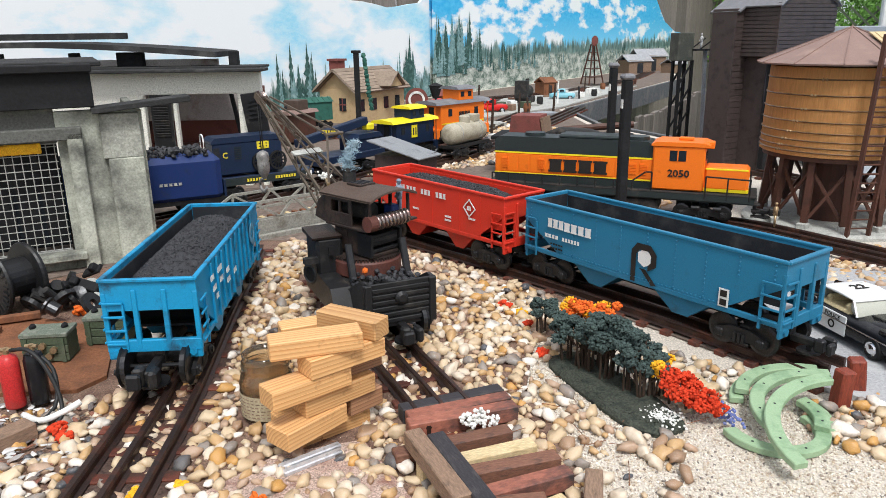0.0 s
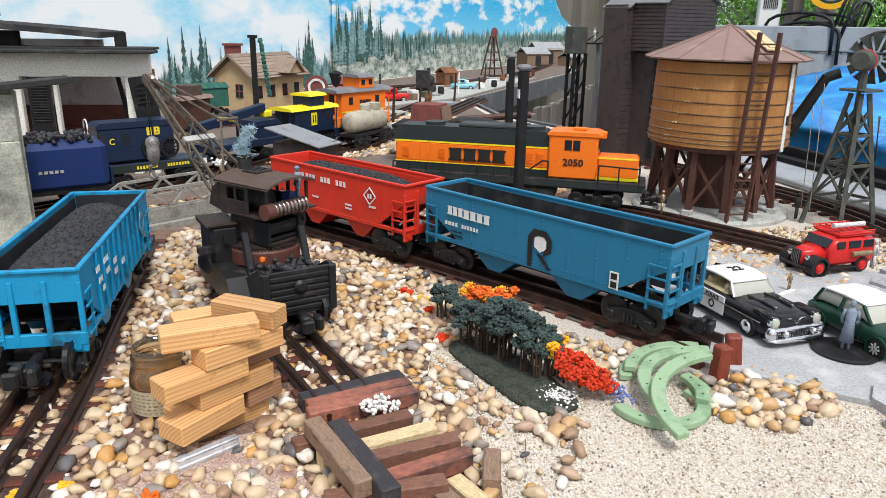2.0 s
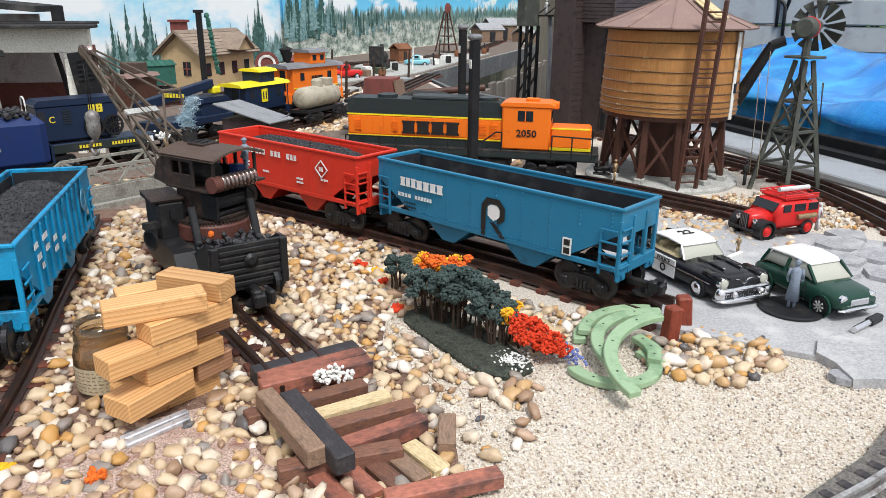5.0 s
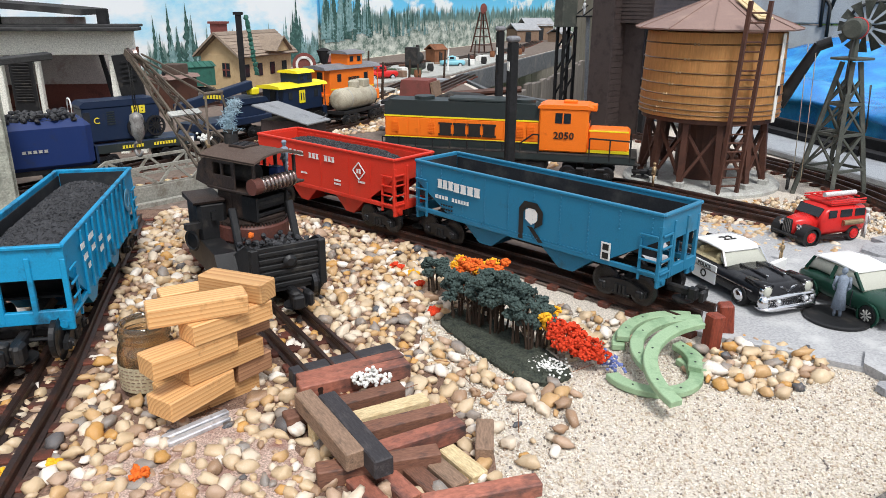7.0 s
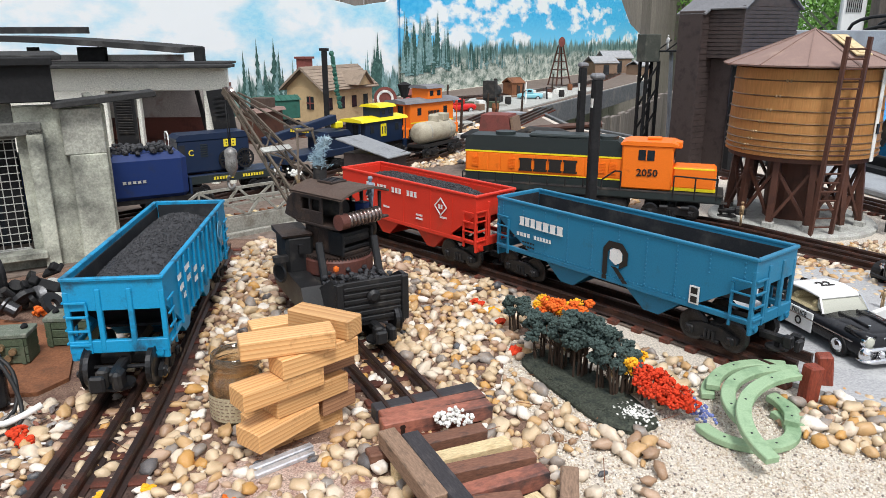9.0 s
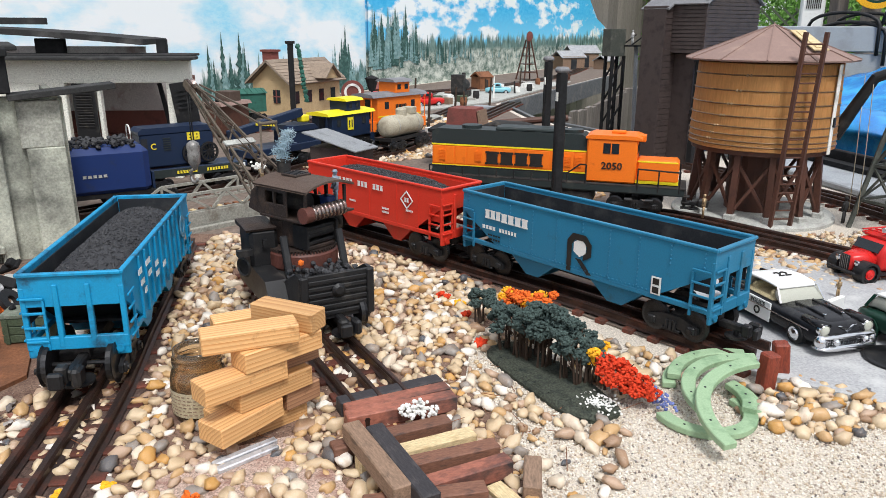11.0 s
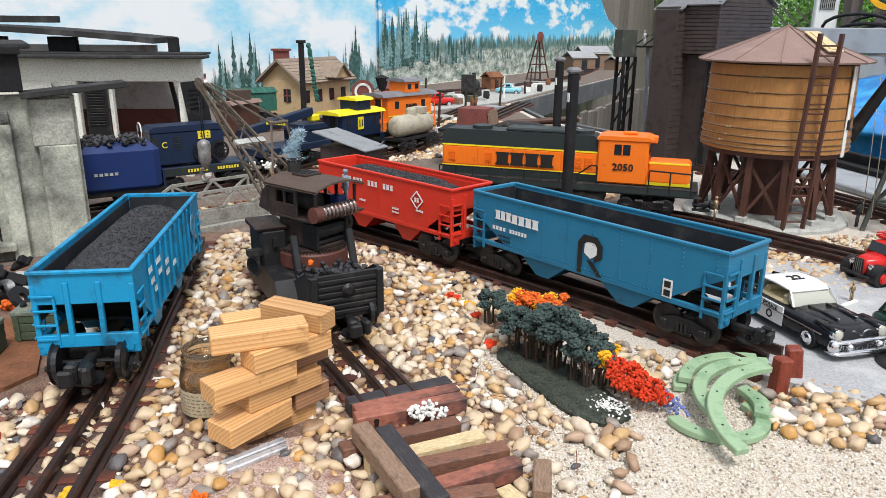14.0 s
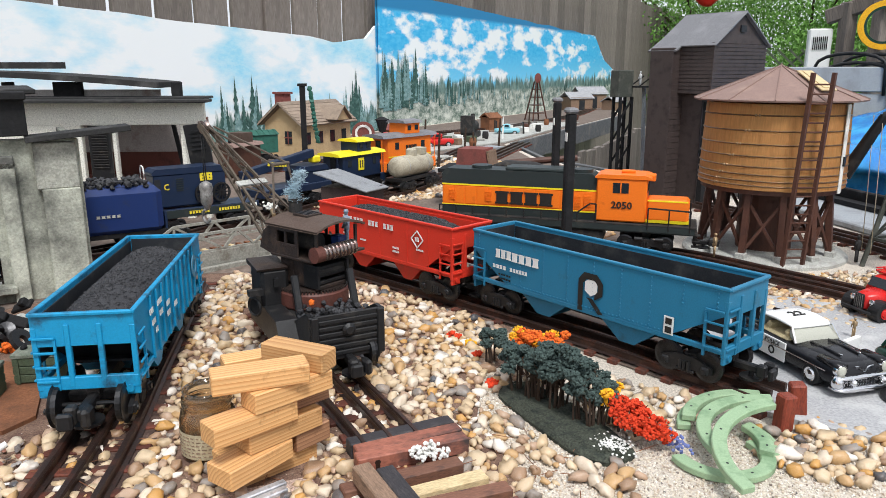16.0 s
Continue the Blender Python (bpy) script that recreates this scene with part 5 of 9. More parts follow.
# upper works, slewed so that the boom reaches out over the turntable
up = 66 + 137
U = pose(0, 0, 0.050, 0, 0, up) @ Matrix.Diagonal((0.92, 0.87, 0.97, 1))


def upart(name, bm, m, parent=cr, label="", smooth=False):
    o = part(name, bm, M[m], parent, label, smooth)
    if parent is cr:
        o.matrix_basis = U
    return o


# in these coordinates +x is the way of the boom
upart("base_plate", box(B(), -0.002, 0, 0.002, 0.048, 0.038, 0.004, bev=0.001), "cranebrown")
house = upart("winch_house", box(B(), 0.006, 0, 0.014, 0.034, 0.041, 0.024, bev=0.0010), "cranebrown", label="rusty riveted winch house")
for sy in (-1, 1):
    part("seam", box(B(), 0.006, sy * 0.0208, 0.0255, 0.034, 0.0010, 0.0016), M["cranebrown"], house)
    part("door", box(B(), 0.010, sy * 0.0208, 0.013, 0.013, 0.0010, 0.019, bev=0.0003), M["cranebrown"], house)
    upart("side_frame", box(B(), -0.019, sy * 0.0190, 0.0125, 0.020, 0.003, 0.021, bev=0.0006), "black")
for i in range(3):
    upart("winch_bar", box(B(), -0.020, 0, 0.0065 + i * 0.0065, 0.012, 0.035, 0.0032, bev=0.0006), "black")
upart("winch_drum", rod(B(), (-0.020, -0.017, 0.0150), (-0.020, 0.017, 0.0150), 0.0060, n=16), "blackm")
upart("platform", box(B(), -0.001, 0, 0.0275, 0.058, 0.055, 0.0025, bev=0.0006), "cranebrown")
upart("side_step", box(B(), -0.012, -0.036, 0.026, 0.026, 0.022, 0.002, ry=3, bev=0.0005), "cranebrown")
for k in range(9):
    yy = -0.021 + k * 0.0048
    coil = lathe(B(), [(0.0042, -0.0022), (0.0064, -0.0012), (0.0068, 0), (0.0064, 0.0012), (0.0042, 0.0022)], 18, pose(-0.0335, yy, 0.0345, 90, 0, 0))
    upart("coil", coil, "coilsteel", label="shiny worn steel coil", smooth=True)
upart("coil_core", rod(B(), (-0.0335, -0.024, 0.0345), (-0.0335, 0.022, 0.0345), 0.0040, n=12), "ringbrown")
upart("drum_end", rod(B(), (-0.0335, 0.0195, 0.0345), (-0.0335, 0.0290, 0.0345), 0.0068, n=16), "ringbrown")
for sy in (-1, 1):
    wall = upart("cab_wall", box(B(), 0.010, sy * 0.0262, 0.0340, 0.040, 0.0018, 0.0110, bev=0.0004), "cranebrown", label="riveted rust-brown cab side")
    for x0, x1, z0, z1 in ((-0.010, 0.030, 0.0500, 0.0535), (0.018, 0.030, 0.0395, 0.0500), (-0.010, -0.0065, 0.0395, 0.0500), (0.0055, 0.0080, 0.0395, 0.0500)):
        part("wall_panel", box(B(), (x0 + x1) / 2, sy * 0.0262, (z0 + z1) / 2, x1 - x0, 0.0018, z1 - z0), M["cranebrown"], wall)
    rv = B()
    for k in range(9):
        for zz in (0.0300, 0.0375):
            box(rv, -0.008 + k * 0.0045, sy * 0.0273, zz, 0.0009, 0.0008, 0.0009)
    for k in range(6):
        for xx in (0.0195, 0.0285):
            box(rv, xx, sy * 0.0273, 0.0400 + k * 0.0024, 0.0009, 0.0008, 0.0009)
    tagged(part("rivets", rv, M["cranebrown"], wall), kind="stuff")
    upart("cab_post", box(B(), -0.0335, sy * 0.0250, 0.0440, 0.0024, 0.0024, 0.020), "cranebrown")
    upart("front_plate", prism(B(), [(0.0295, 0.026), (0.0480, 0.030), (0.0420, 0.046), (0.0295, 0.054)], 0.0024, Matrix.Translation((0, sy * 0.0225, 0))), "cranebrown")
upart("cab_front", box(B(), 0.0305, 0, 0.0410, 0.0018, 0.0500, 0.0250), "cranebrown")
upart("boiler", rod(B(), (-0.014, 0.004, 0.039), (0.020, 0.004, 0.039), 0.0085, n=18), "blackm")
upart("blue_motor", box(B(), -0.022, -0.014, 0.0365, 0.012, 0.010, 0.016, bev=0.001), "navy2", label="bright blue motor housing")
rf = B()
n = 12
prev = None
for i in range(n + 1):
    a = (i / n - 0.5) * 1.75
    y0, z0 = 0.0400 * math.sin(a), 0.0535 + 0.0165 * (math.cos(a) - 0.64)
    cur = [rf.verts.new((xx, y0, z0 + dz)) for dz in (0, 0.0018) for xx in (-0.041, 0.031)]
    if prev:
        rf.faces.new((prev[0], prev[1], cur[1], cur[0]))
        rf.faces.new((prev[2], cur[2], cur[3], prev[3]))
        rf.faces.new((prev[0], cur[0], cur[2], prev[2]))
        rf.faces.new((prev[1], prev[3], cur[3], cur[1]))
    prev = cur
bmesh.ops.recalc_face_normals(rf, faces=rf.faces[:])
rfo = upart("cab_roof", rf, "cranroof", label="arched rust-brown roof")
part("roof_vent", box(B(), 0.004, 0, 0.0617, 0.020, 0.020, 0.0022, bev=0.0005), M["cranebrown"], rfo)
for i in range(4):
    part("vent_slot", box(B(), 0.004, -0.0070 + i * 0.0046, 0.0630, 0.016, 0.0018, 0.0008), M["inner"], rfo)
# short smoke stack on the roof with its tuft of wool
upart("stack", lathe(B(), [(0.0066, 0.050), (0.0066, 0.070), (0.0072, 0.071), (0.0072, 0.0735)], 18, pose(0.024, -0.003, 0)), "blackm", label="short black smoke stack")
sm = B()
rs = random.Random(2)
for k in range(760):
    hgt = rs.random()
    c = Vector((0.024 - 0.004 * hgt + rs.gauss(0, 0.0034), -0.003 + 0.004 * math.sin(hgt * 5) + rs.gauss(0, 0.0032), 0.072 + hgt * 0.026))
    d = Vector((rs.gauss(0, 1), rs.gauss(0, 1), rs.gauss(0, 1))).normalized() * rs.uniform(0.0012, 0.0032)
    rod(sm, c - d, c + d, 0.00017, n=3, caps=False)
tagged(upart("smoke_wool", sm, "smoke", label="tuft of blue-grey wool as smoke"), kind="stuff")
# lattice boom
boom = upart("boom", B(), "boomgrey", label="weathered lattice boom")
foot, tip = Vector((0.033, 0, 0.028)), Vector((0.158, 0, 0.128))
BW, BD = 0.0200, 0.0150


def boom_at(u, sy, top):
    """A place on a boom chord: u along it, sy the side, top 0 or 1."""
    w = BW - (BW - 0.0040) * max(0, u - 0.12) / 0.88
    d = BD * (1 - 0.78 * u) * (1 if u > 0.1 else 0.6 + 4 * u)
    ax = (tip - foot).normalized()
    return foot.lerp(tip, u) + Vector((-ax.z, 0, ax.x)) * d * top + Vector((0, sy * w, 0))


for sy in (-1, 1):
    for top in (0, 1):
        bm = B()
        for u0, u1 in ((0, 0.15), (0.15, 0.6), (0.6, 1.0)):
            beam(bm, boom_at(u0, sy, top), boom_at(u1, sy, top), 0.0023)
        part("chord", bm, M["boomgrey"], boom)
    for i in range(6):
        u0, u1 = 0.08 + i * 0.150, 0.08 + (i + 1) * 0.150
        part("lacing", beam(B(), boom_at(u0, sy, i % 2), boom_at(u1, sy, 1 - i % 2), 0.0014), M["boomgrey"], boom)
        part("upright", beam(B(), boom_at(u1, sy, 0), boom_at(u1, sy, 1), 0.0015), M["boomgrey"], boom)
for top in (0, 1):
    for i in range(5):
        u0, u1 = 0.14 + i * 0.16, 0.14 + (i + 1) * 0.16
        sg = 1 if (i + top) % 2 else -1
        part("lacing", beam(B(), boom_at(u0, sg, top), boom_at(u1, -sg, top), 0.0014), M["boomgrey"], boom)
pc_ = boom_at(0.46, 0, 1)
part("tie_plate", box(B(), pc_.x, 0, pc_.z + 0.001, 0.007, 0.036, 0.0016, ry=-30), M["concrete"], boom, "pale grey tie plate")
part("tip_sheave", lathe(B(), [(0.002, -0.004), (0.0065, -0.003), (0.005, 0), (0.0065, 0.003), (0.002, 0.004)], 18, pose(tip.x + 0.001, 0, tip.z + 0.002, 90, 0, 0)), M["coilsteel"], boom, "worn metal tip pulley")
for sy in (-1, 1):
    part("tip_cheek", beam(B(), (tip.x - 0.012, sy * 0.0048, tip.z - 0.006), (tip.x + 0.005, sy * 0.0046, tip.z + 0.005), 0.0012, 0.0070), M["boomgrey"], boom)
# the gantry over the cab and the stays to the tip
apex = Vector((0.040, 0, 0.103))
for sy in (-1, 1):
    gb = beam(B(), (0.030, sy * 0.019, 0.050), apex + Vector((0, sy * 0.009, 0)), 0.0020)
    beam(gb, apex + Vector((0, sy * 0.009, 0)), tip + Vector((-0.010, sy * 0.0040, 0.003)), 0.0015)
    part("gantry_leg", gb, M["boomgrey"], boom)
part("gantry_bar", rod(B(), apex + Vector((0, -0.011, 0)), apex + Vector((0, 0.011, 0)), 0.0016), M["boomgrey"], boom)
for yy in (-0.003, 0.004):
    tube("cable", [(tip.x, yy * 0.5, tip.z + 0.006), (0.105, yy, 0.100), (0.062, yy * 1.4, 0.076), (0.030, yy * 1.6, 0.060)], 0.00045, M["bark"], boom)
knot = B()
rk_ = random.Random(6)
for k in range(60):
    lump(knot, 0.046 + rk_.gauss(0, 0.0028), 0.010 + rk_.gauss(0, 0.0022), 0.064 + rk_.gauss(0, 0.0018), 0.0014, 0.0011, 0.0011, k, 0.7)
part("string_knot", knot, M["flower"], boom, "frayed white string knot")
part("brass_clip", beam(beam(B(), (0.042, 0.012, 0.0625), (0.030, 0.019, 0.0600), 0.0030), (0.031, 0.0185, 0.0605), (0.031, 0.0205, 0.0545), 0.0012), M["brass"], boom, "brass wire clip")
hx = tip.x + 0.0065
for yy in (-0.0012, 0.0012):
    tube("hoist_line", [(hx, yy, tip.z + 0.002), (hx, yy, tip.z - 0.052)], 0.0006, M["rubber"], boom)
hk = part("hook_block", lathe(B(), [(0.001, 0.016), (0.0062, 0.013), (0.0074, 0.0085), (0.0062, 0.004), (0.0068, 0.003), (0.0066, -0.006), (0.0040, -0.010), (0.0020, -0.014)], 18, pose(hx, 0, tip.z - 0.067)), M["hookgrey"], boom, "grey worn hook block", True)
tube("hook", [(hx + 0.0062 * math.sin(a), 0.002, tip.z - 0.087 + 0.0066 * math.cos(a)) for a in [i * 0.45 for i in range(11)]], 0.0017, M["hookgrey"], hk)


# ---- small painted figures ----
def figure(name, x, y, z, h, rz, material, label, skirt=False, group="painted figures"):
    """A cast figure, plain in shape: one mesh."""
    bm = B()
    if skirt:
        lathe(bm, [(h * 0.13, h * 0.16), (h * 0.085, h * 0.55), (h * 0.10, h * 0.78), (h * 0.04, h * 0.85)], 14)
        for sy in (-1, 1):
            rod(bm, (0, sy * h * 0.05, 0), (0, sy * h * 0.05, h * 0.2), h * 0.03)
    else:
        for sy in (-1, 1):
            rod(bm, (0.0, sy * h * 0.055, 0), (0, sy * h * 0.045, h * 0.48), h * 0.04, h * 0.05)
        lathe(bm, [(h * 0.08, h * 0.45), (h * 0.085, h * 0.6), (h * 0.11, h * 0.8), (h * 0.04, h * 0.86)], 12)
    for sy in (-1, 1):
        rod(bm, (0, sy * h * 0.11, h * 0.8), (h * 0.03, sy * h * 0.14, h * 0.60), h * 0.032, n=8)
        rod(bm, (h * 0.03, sy * h * 0.14, h * 0.60), (h * 0.09, sy * h * 0.10, h * 0.50), h * 0.028, n=8)
    lump(bm, 0, 0, h * 0.93, h * 0.06, h * 0.055, h * 0.075, 1, 0.1, 2)
    if not skirt:
        lathe(bm, [(h * 0.085, h * 0.965), (h * 0.06, h * 0.975), (h * 0.055, h * 1.01), (h * 0.02, h * 1.02)], 12)
    o = part(name, bm, M[material], None, "", True)
    o.matrix_basis = pose(x, y, z, 0, 0, rz)
    return tagged(o, label, "figurine", group)


figure("crane_man_figurine", -0.037, 0.627, 0.0895, 0.033, 200, "cloth_grey", "small grey-blue painted workman figurine on the crane step")


# ---- foreground: timber, jar, shrubs ----
def block(cx, cy, z, rz, L=0.057, W=0.0175, H=0.0126, m="pine", label="bare pine building block in a leaning stack", name="wooden_block", cat="block", group="stacked pine blocks", tilt=0.0):
    bm = box(B(), 0, 0, 0, L, W, H, bev=0.0007)
    o = part(name, bm, M[m])
    o.matrix_basis = pose(cx, cy, z + H / 2, 0, tilt, rz)
    return tagged(o, label, cat, group)


def corner_block(x, y, z, a, **kw):
    L, W = kw.get("L", 0.057), kw.get("W", 0.0175)
    u, v = (math.cos(radians(a)), math.sin(radians(a))), (-math.sin(radians(a)), math.cos(radians(a)))
    return block(x + u[0] * L / 2 + v[0] * W / 2, y + u[1] * L / 2 + v[1] * W / 2, z, a, **kw)


corner_block(-0.0900, 0.3900, 0, 38, L=0.054)
corner_block(-0.1030, 0.4080, 0, 40, L=0.056)
corner_block(-0.0890, 0.3680, 0.0127, 51, W=0.021, L=0.047)
block(-0.0540, 0.4240, 0.0127, 44, L=0.026, W=0.016, m="pine_shaded", label="short pine block in a leaning stack, darkened for shade")
corner_block(-0.0810, 0.3850, 0.0254, 42.6, L=0.052)
corner_block(-0.0960, 0.4015, 0.0254, 42, L=0.050, W=0.016)
corner_block(-0.0960, 0.3690, 0.0381, 40.5, L=0.0535)
block(-0.0560, 0.4280, 0.0381, 41, L=0.030, W=0.017, m="pine_shaded", label="short pine block in a leaning stack, darkened for shade")
corner_block(-0.0760, 0.3840, 0.0508, 40, L=0.053)
block(-0.0860, 0.4480, 0.0508, 22, L=0.044, W=0.016)
block(-0.0755, 0.3985, 0.0635, 17.5, L=0.055, W=0.0165, H=0.0118)
block(-0.0570, 0.4280, 0.0635, -30, L=0.046, W=0.0155)

jar = thing("glass_jar", -0.1195, 0.4400, 0, 0, "dusty empty glass jar with a yellowed paper label", "jar")
part("body", lathe(B(), [(0.0175, 0.0005), (0.0195, 0.003), (0.0200, 0.008), (0.0200, 0.030), (0.0185, 0.035), (0.0165, 0.0375), (0.0165, 0.039), (0.0178, 0.040), (0.0178, 0.042), (0.0166, 0.043), (0.0176, 0.0445), (0.0165, 0.046), (0.0165, 0.050), (0.0150, 0.050), (0.0150, 0.038), (0.0180, 0.033), (0.0185, 0.006), (0.016, 0.003)], 40), M["jarglass"], jar, smooth=True)
lab = B()
n = 26
cols = []
for i in range(n + 1):
    a = radians(170 + 170 * i / n)
    cols.append([lab.verts.new((0.0203 * math.cos(a), 0.0203 * math.sin(a), z)) for z in (0.006, 0.024)])
for a, b in zip(cols, cols[1:]):
    lab.faces.new((a[0], b[0], b[1], a[1]))
lb = part("label", lab, M["paper"], jar, "yellowed paper label")
for i in range(6):
    bm = B()
    for k in range(10):
        a = radians(205 + 11 * k + 2 * (i % 2))
        box(bm, 0.0205 * math.cos(a), 0.0205 * math.sin(a), 0.0215 - i * 0.0026, 0.0030 - 0.0007 * ((k + i) % 3), 0.0003, 0.0006, rz=math.degrees(a) + 90)
    part("print_line", bm, M["greytimber"], lb)

jar.scale = (0.88, 0.88, 0.93)
jar.location.x, jar.location.y = -0.1165, 0.4350
silver = block(-0.0795, 0.3800, 0.0018, 37, 0.040, 0.0050, 0.0035, "alu", "short scuffed silver metal bar beside the blocks", "metal_bar", "bar", "metal bars")
block(-0.0770, 0.3740, 0.0018, 37, 0.038, 0.0050, 0.0032, "alu", "short grey metal-edged strip beside the blocks", "metal_bar", "bar", "metal bars")

TIMB = [(-0.028, 0.424, 0.040, 0.451, 0.001, "blktimber"), (-0.023, 0.413, 0.044, 0.438, 0.002, "redtimber"), (-0.022, 0.400, 0.047, 0.422, 0.004, "redtimber"),
        (-0.029, 0.371, 0.041, 0.397, 0.001, "brntimber"), (-0.014, 0.356, 0.054, 0.381, 0.001, "paletimber"), (-0.004, 0.345, 0.066, 0.366, 0.002, "brntimber"),
        (0.002, 0.322, 0.070, 0.349, 0.003, "redtimber"), (-0.010, 0.318, 0.054, 0.326, 0.0015, "brntimber")]
for x0, y0, x1, y1, z, m in TIMB:
    block((x0 + x1) / 2, (y0 + y1) / 2, z, math.degrees(math.atan2(y1 - y0, x1 - x0)), math.hypot(x1 - x0, y1 - y0), 0.0105, 0.0105, m,
          {"blktimber": "tar-blackened square timber in a loose pile", "redtimber": "red-stained square timber with black patches", "brntimber": "dark brown square timber in a loose pile", "paletimber": "pale bare square timber in a loose pile"}[m], "square_timber", "timber", "loose timbers")
block(-0.004, 0.343, 0.0135, math.degrees(math.atan2(-0.064, 0.028)), 0.070, 0.0105, 0.0105, "greytimber", "grey-brown timber laid across the pile", "square_timber", "timber", "loose timbers")
block(0.0095, 0.337, 0.0135, math.degrees(math.atan2(-0.070, 0.029)), 0.074, 0.0105, 0.0105, "blktimber", "black timber laid across the pile", "square_timber", "timber", "loose timbers")
block(0.081, 0.338, 0.001, 78, 0.030, 0.010, 0.010, "greytimber", "weathered grey timber stub on the sand", "square_timber", "timber", "loose timbers")
for k, (x, y, m) in enumerate(((0.030, 0.309, "redtimber"), (0.043, 0.312, "brntimber"), (0.055, 0.316, "greytimber"), (0.066, 0.322, "paletimber"), (0.016, 0.303, "redtimber"))):
    block(x, y, 0.0005, -62, 0.030, 0.0105, 0.006, m, "stained timber offcut below the pile", "timber_offcut", "timber", "loose timbers")
block(0.070, 0.290, 0.004, 8, 0.06, 0.010, 0.008, "redtimber", "red-stained timber offcut on the sand", "timber_offcut", "timber", "loose timbers")

fl = B()
rf = random.Random(11)
for k in range(120):
    a, r = rf.uniform(0, 6.28), 0.0095 * math.sqrt(rf.random())
    lump(fl, r * math.cos(a) * 1.3, r * math.sin(a) * 0.6, 0.002 + rf.random() * 0.012 * (1 - r / 0.014), 0.0013, 0.0013, 0.0013, k, 0.1)
o = part("bead_cluster", fl, M["flower"])
o.location = (0.022, 0.402, 0.0095)
tagged(o, "cluster of small white beads lying on timbers", "bead cluster", "", "stuff")

# wooded islet
isle = thing("turf_islet", 0.1175, 0.4610, 0, -66, "dark green turf base with dark shrubs on it", "model scenery")
tb = B()
rings = []
for r, z in ((1.0, 0.0005), (1.0, 0.003), (0.9, 0.0055), (0.6, 0.0065), (0.25, 0.007)):
    ring = []
    for k in range(36):
        a = 2 * math.pi * k / 36
        q = 1 + 0.10 * noise.noise(Vector((math.cos(a) * 1.5, math.sin(a) * 1.5, 3)))
        ring.append(tb.verts.new((0.0655 * r * q * math.copysign(abs(math.cos(a)) ** 0.6, math.cos(a)), 0.0205 * r * q * math.copysign(abs(math.sin(a)) ** 0.6, math.sin(a)), z + 0.0006 * noise.noise(Vector((k, r * 9, 1))))))
    rings.append(ring)
for p_, q_ in zip(rings, rings[1:]):
    for k in range(36):
        tb.faces.new((p_[k], p_[(k + 1) % 36], q_[(k + 1) % 36], q_[k]))
tb.faces.new(rings[-1])
part("turf", tb, M["turf"], isle)
sp_ = B()
gt_ = B()
r9 = random.Random(9)
for k in range(150):
    lump(sp_, 0.050 + r9.gauss(0, 0.0060), 0.004 + r9.gauss(0, 0.0050), 0.0060, 0.0011, 0.0010, 0.0007, k, 0.5)
for k in range(900):
    a, q = r9.uniform(0, 6.28), math.sqrt(r9.random())
    lump(gt_, 0.062 * q * math.cos(a), 0.0185 * q * math.sin(a), 0.0058, 0.0011, 0.0010, 0.0009, k, 0.9)
tagged(part("snow_patch", sp_, M["flower"], isle, "pale dusted patch"), kind="stuff")
tagged(part("turf_texture", gt_, M["turf"], isle), kind="stuff")


def clump(bm, x, y, z, r, n, size, rng, flat=0.7, seed=0):
    for k in range(n):
        d = Vector((rng.gauss(0, 1), rng.gauss(0, 1), rng.gauss(0, 1))).normalized() * r * (0.55 + 0.5 * rng.random())
        s = size * rng.uniform(0.6, 1.3)
        lump(bm, x + d.x, y + d.y, z + d.z * flat, s, s, s * 0.9, seed + k, 0.9, 1)


def shrub(name, x, y, h, r, m, label, cat="shrub", trunks=4, n=70, seed=1, size=0.0026, group="shrubs"):
    """A model shrub: thin forked stems and a ragged crown of small clumps."""
    rng = random.Random(seed)
    t = thing(name, x, y, 0.005, 0, label, cat, group)
    for k in range(trunks):
        a = rng.uniform(0, 6.28)
        b = (rng.uniform(-0.6, 0.6) * r, rng.uniform(-0.6, 0.6) * r, h * 0.75)
        root = (b[0] * 0.5 + 0.002 * math.cos(a), b[1] * 0.5, 0)
        bm = rod(B(), root, b, 0.0010, 0.0005, n=6)
        for i in range(3):
            q = Vector(root).lerp(Vector(b), 0.5 + 0.15 * i)
            rod(bm, q, q + Vector((rng.uniform(-0.006, 0.006), rng.uniform(-0.006, 0.006), 0.007)), 0.0005, 0.0003, n=5)
        part("stem", bm, M["bark"], t)
    bm = B()
    for k in range(9):
        clump(bm, rng.uniform(-0.85, 0.85) * r, rng.uniform(-0.85, 0.85) * r, h * rng.uniform(0.58, 0.98), r * rng.uniform(0.30, 0.52), n // 9, size, rng, 0.75, seed * 100 + k * 30)
    part("crown", bm, M[m], t)
    return t


DK = "dark grey-green model shrub with bare stems"
for k, (x, y, h, r) in enumerate(((0.083, 0.560, 0.030, 0.010), (0.094, 0.503, 0.040, 0.011), (0.101, 0.490, 0.042, 0.010), (0.110, 0.484, 0.046, 0.011), (0.116, 0.471, 0.044, 0.010), (0.124, 0.474, 0.048, 0.012), (0.129, 0.454, 0.042, 0.010), (0.136, 0.464, 0.044, 0.011), (0.133, 0.444, 0.032, 0.008), (0.143, 0.445, 0.030, 0.008), (0.118, 0.495, 0.044, 0.011))):
    shrub("model_shrub", x, y, h * 0.95, r * 1.08, "foliage", DK, seed=20 + k, n=640, size=0.0013, trunks=6)
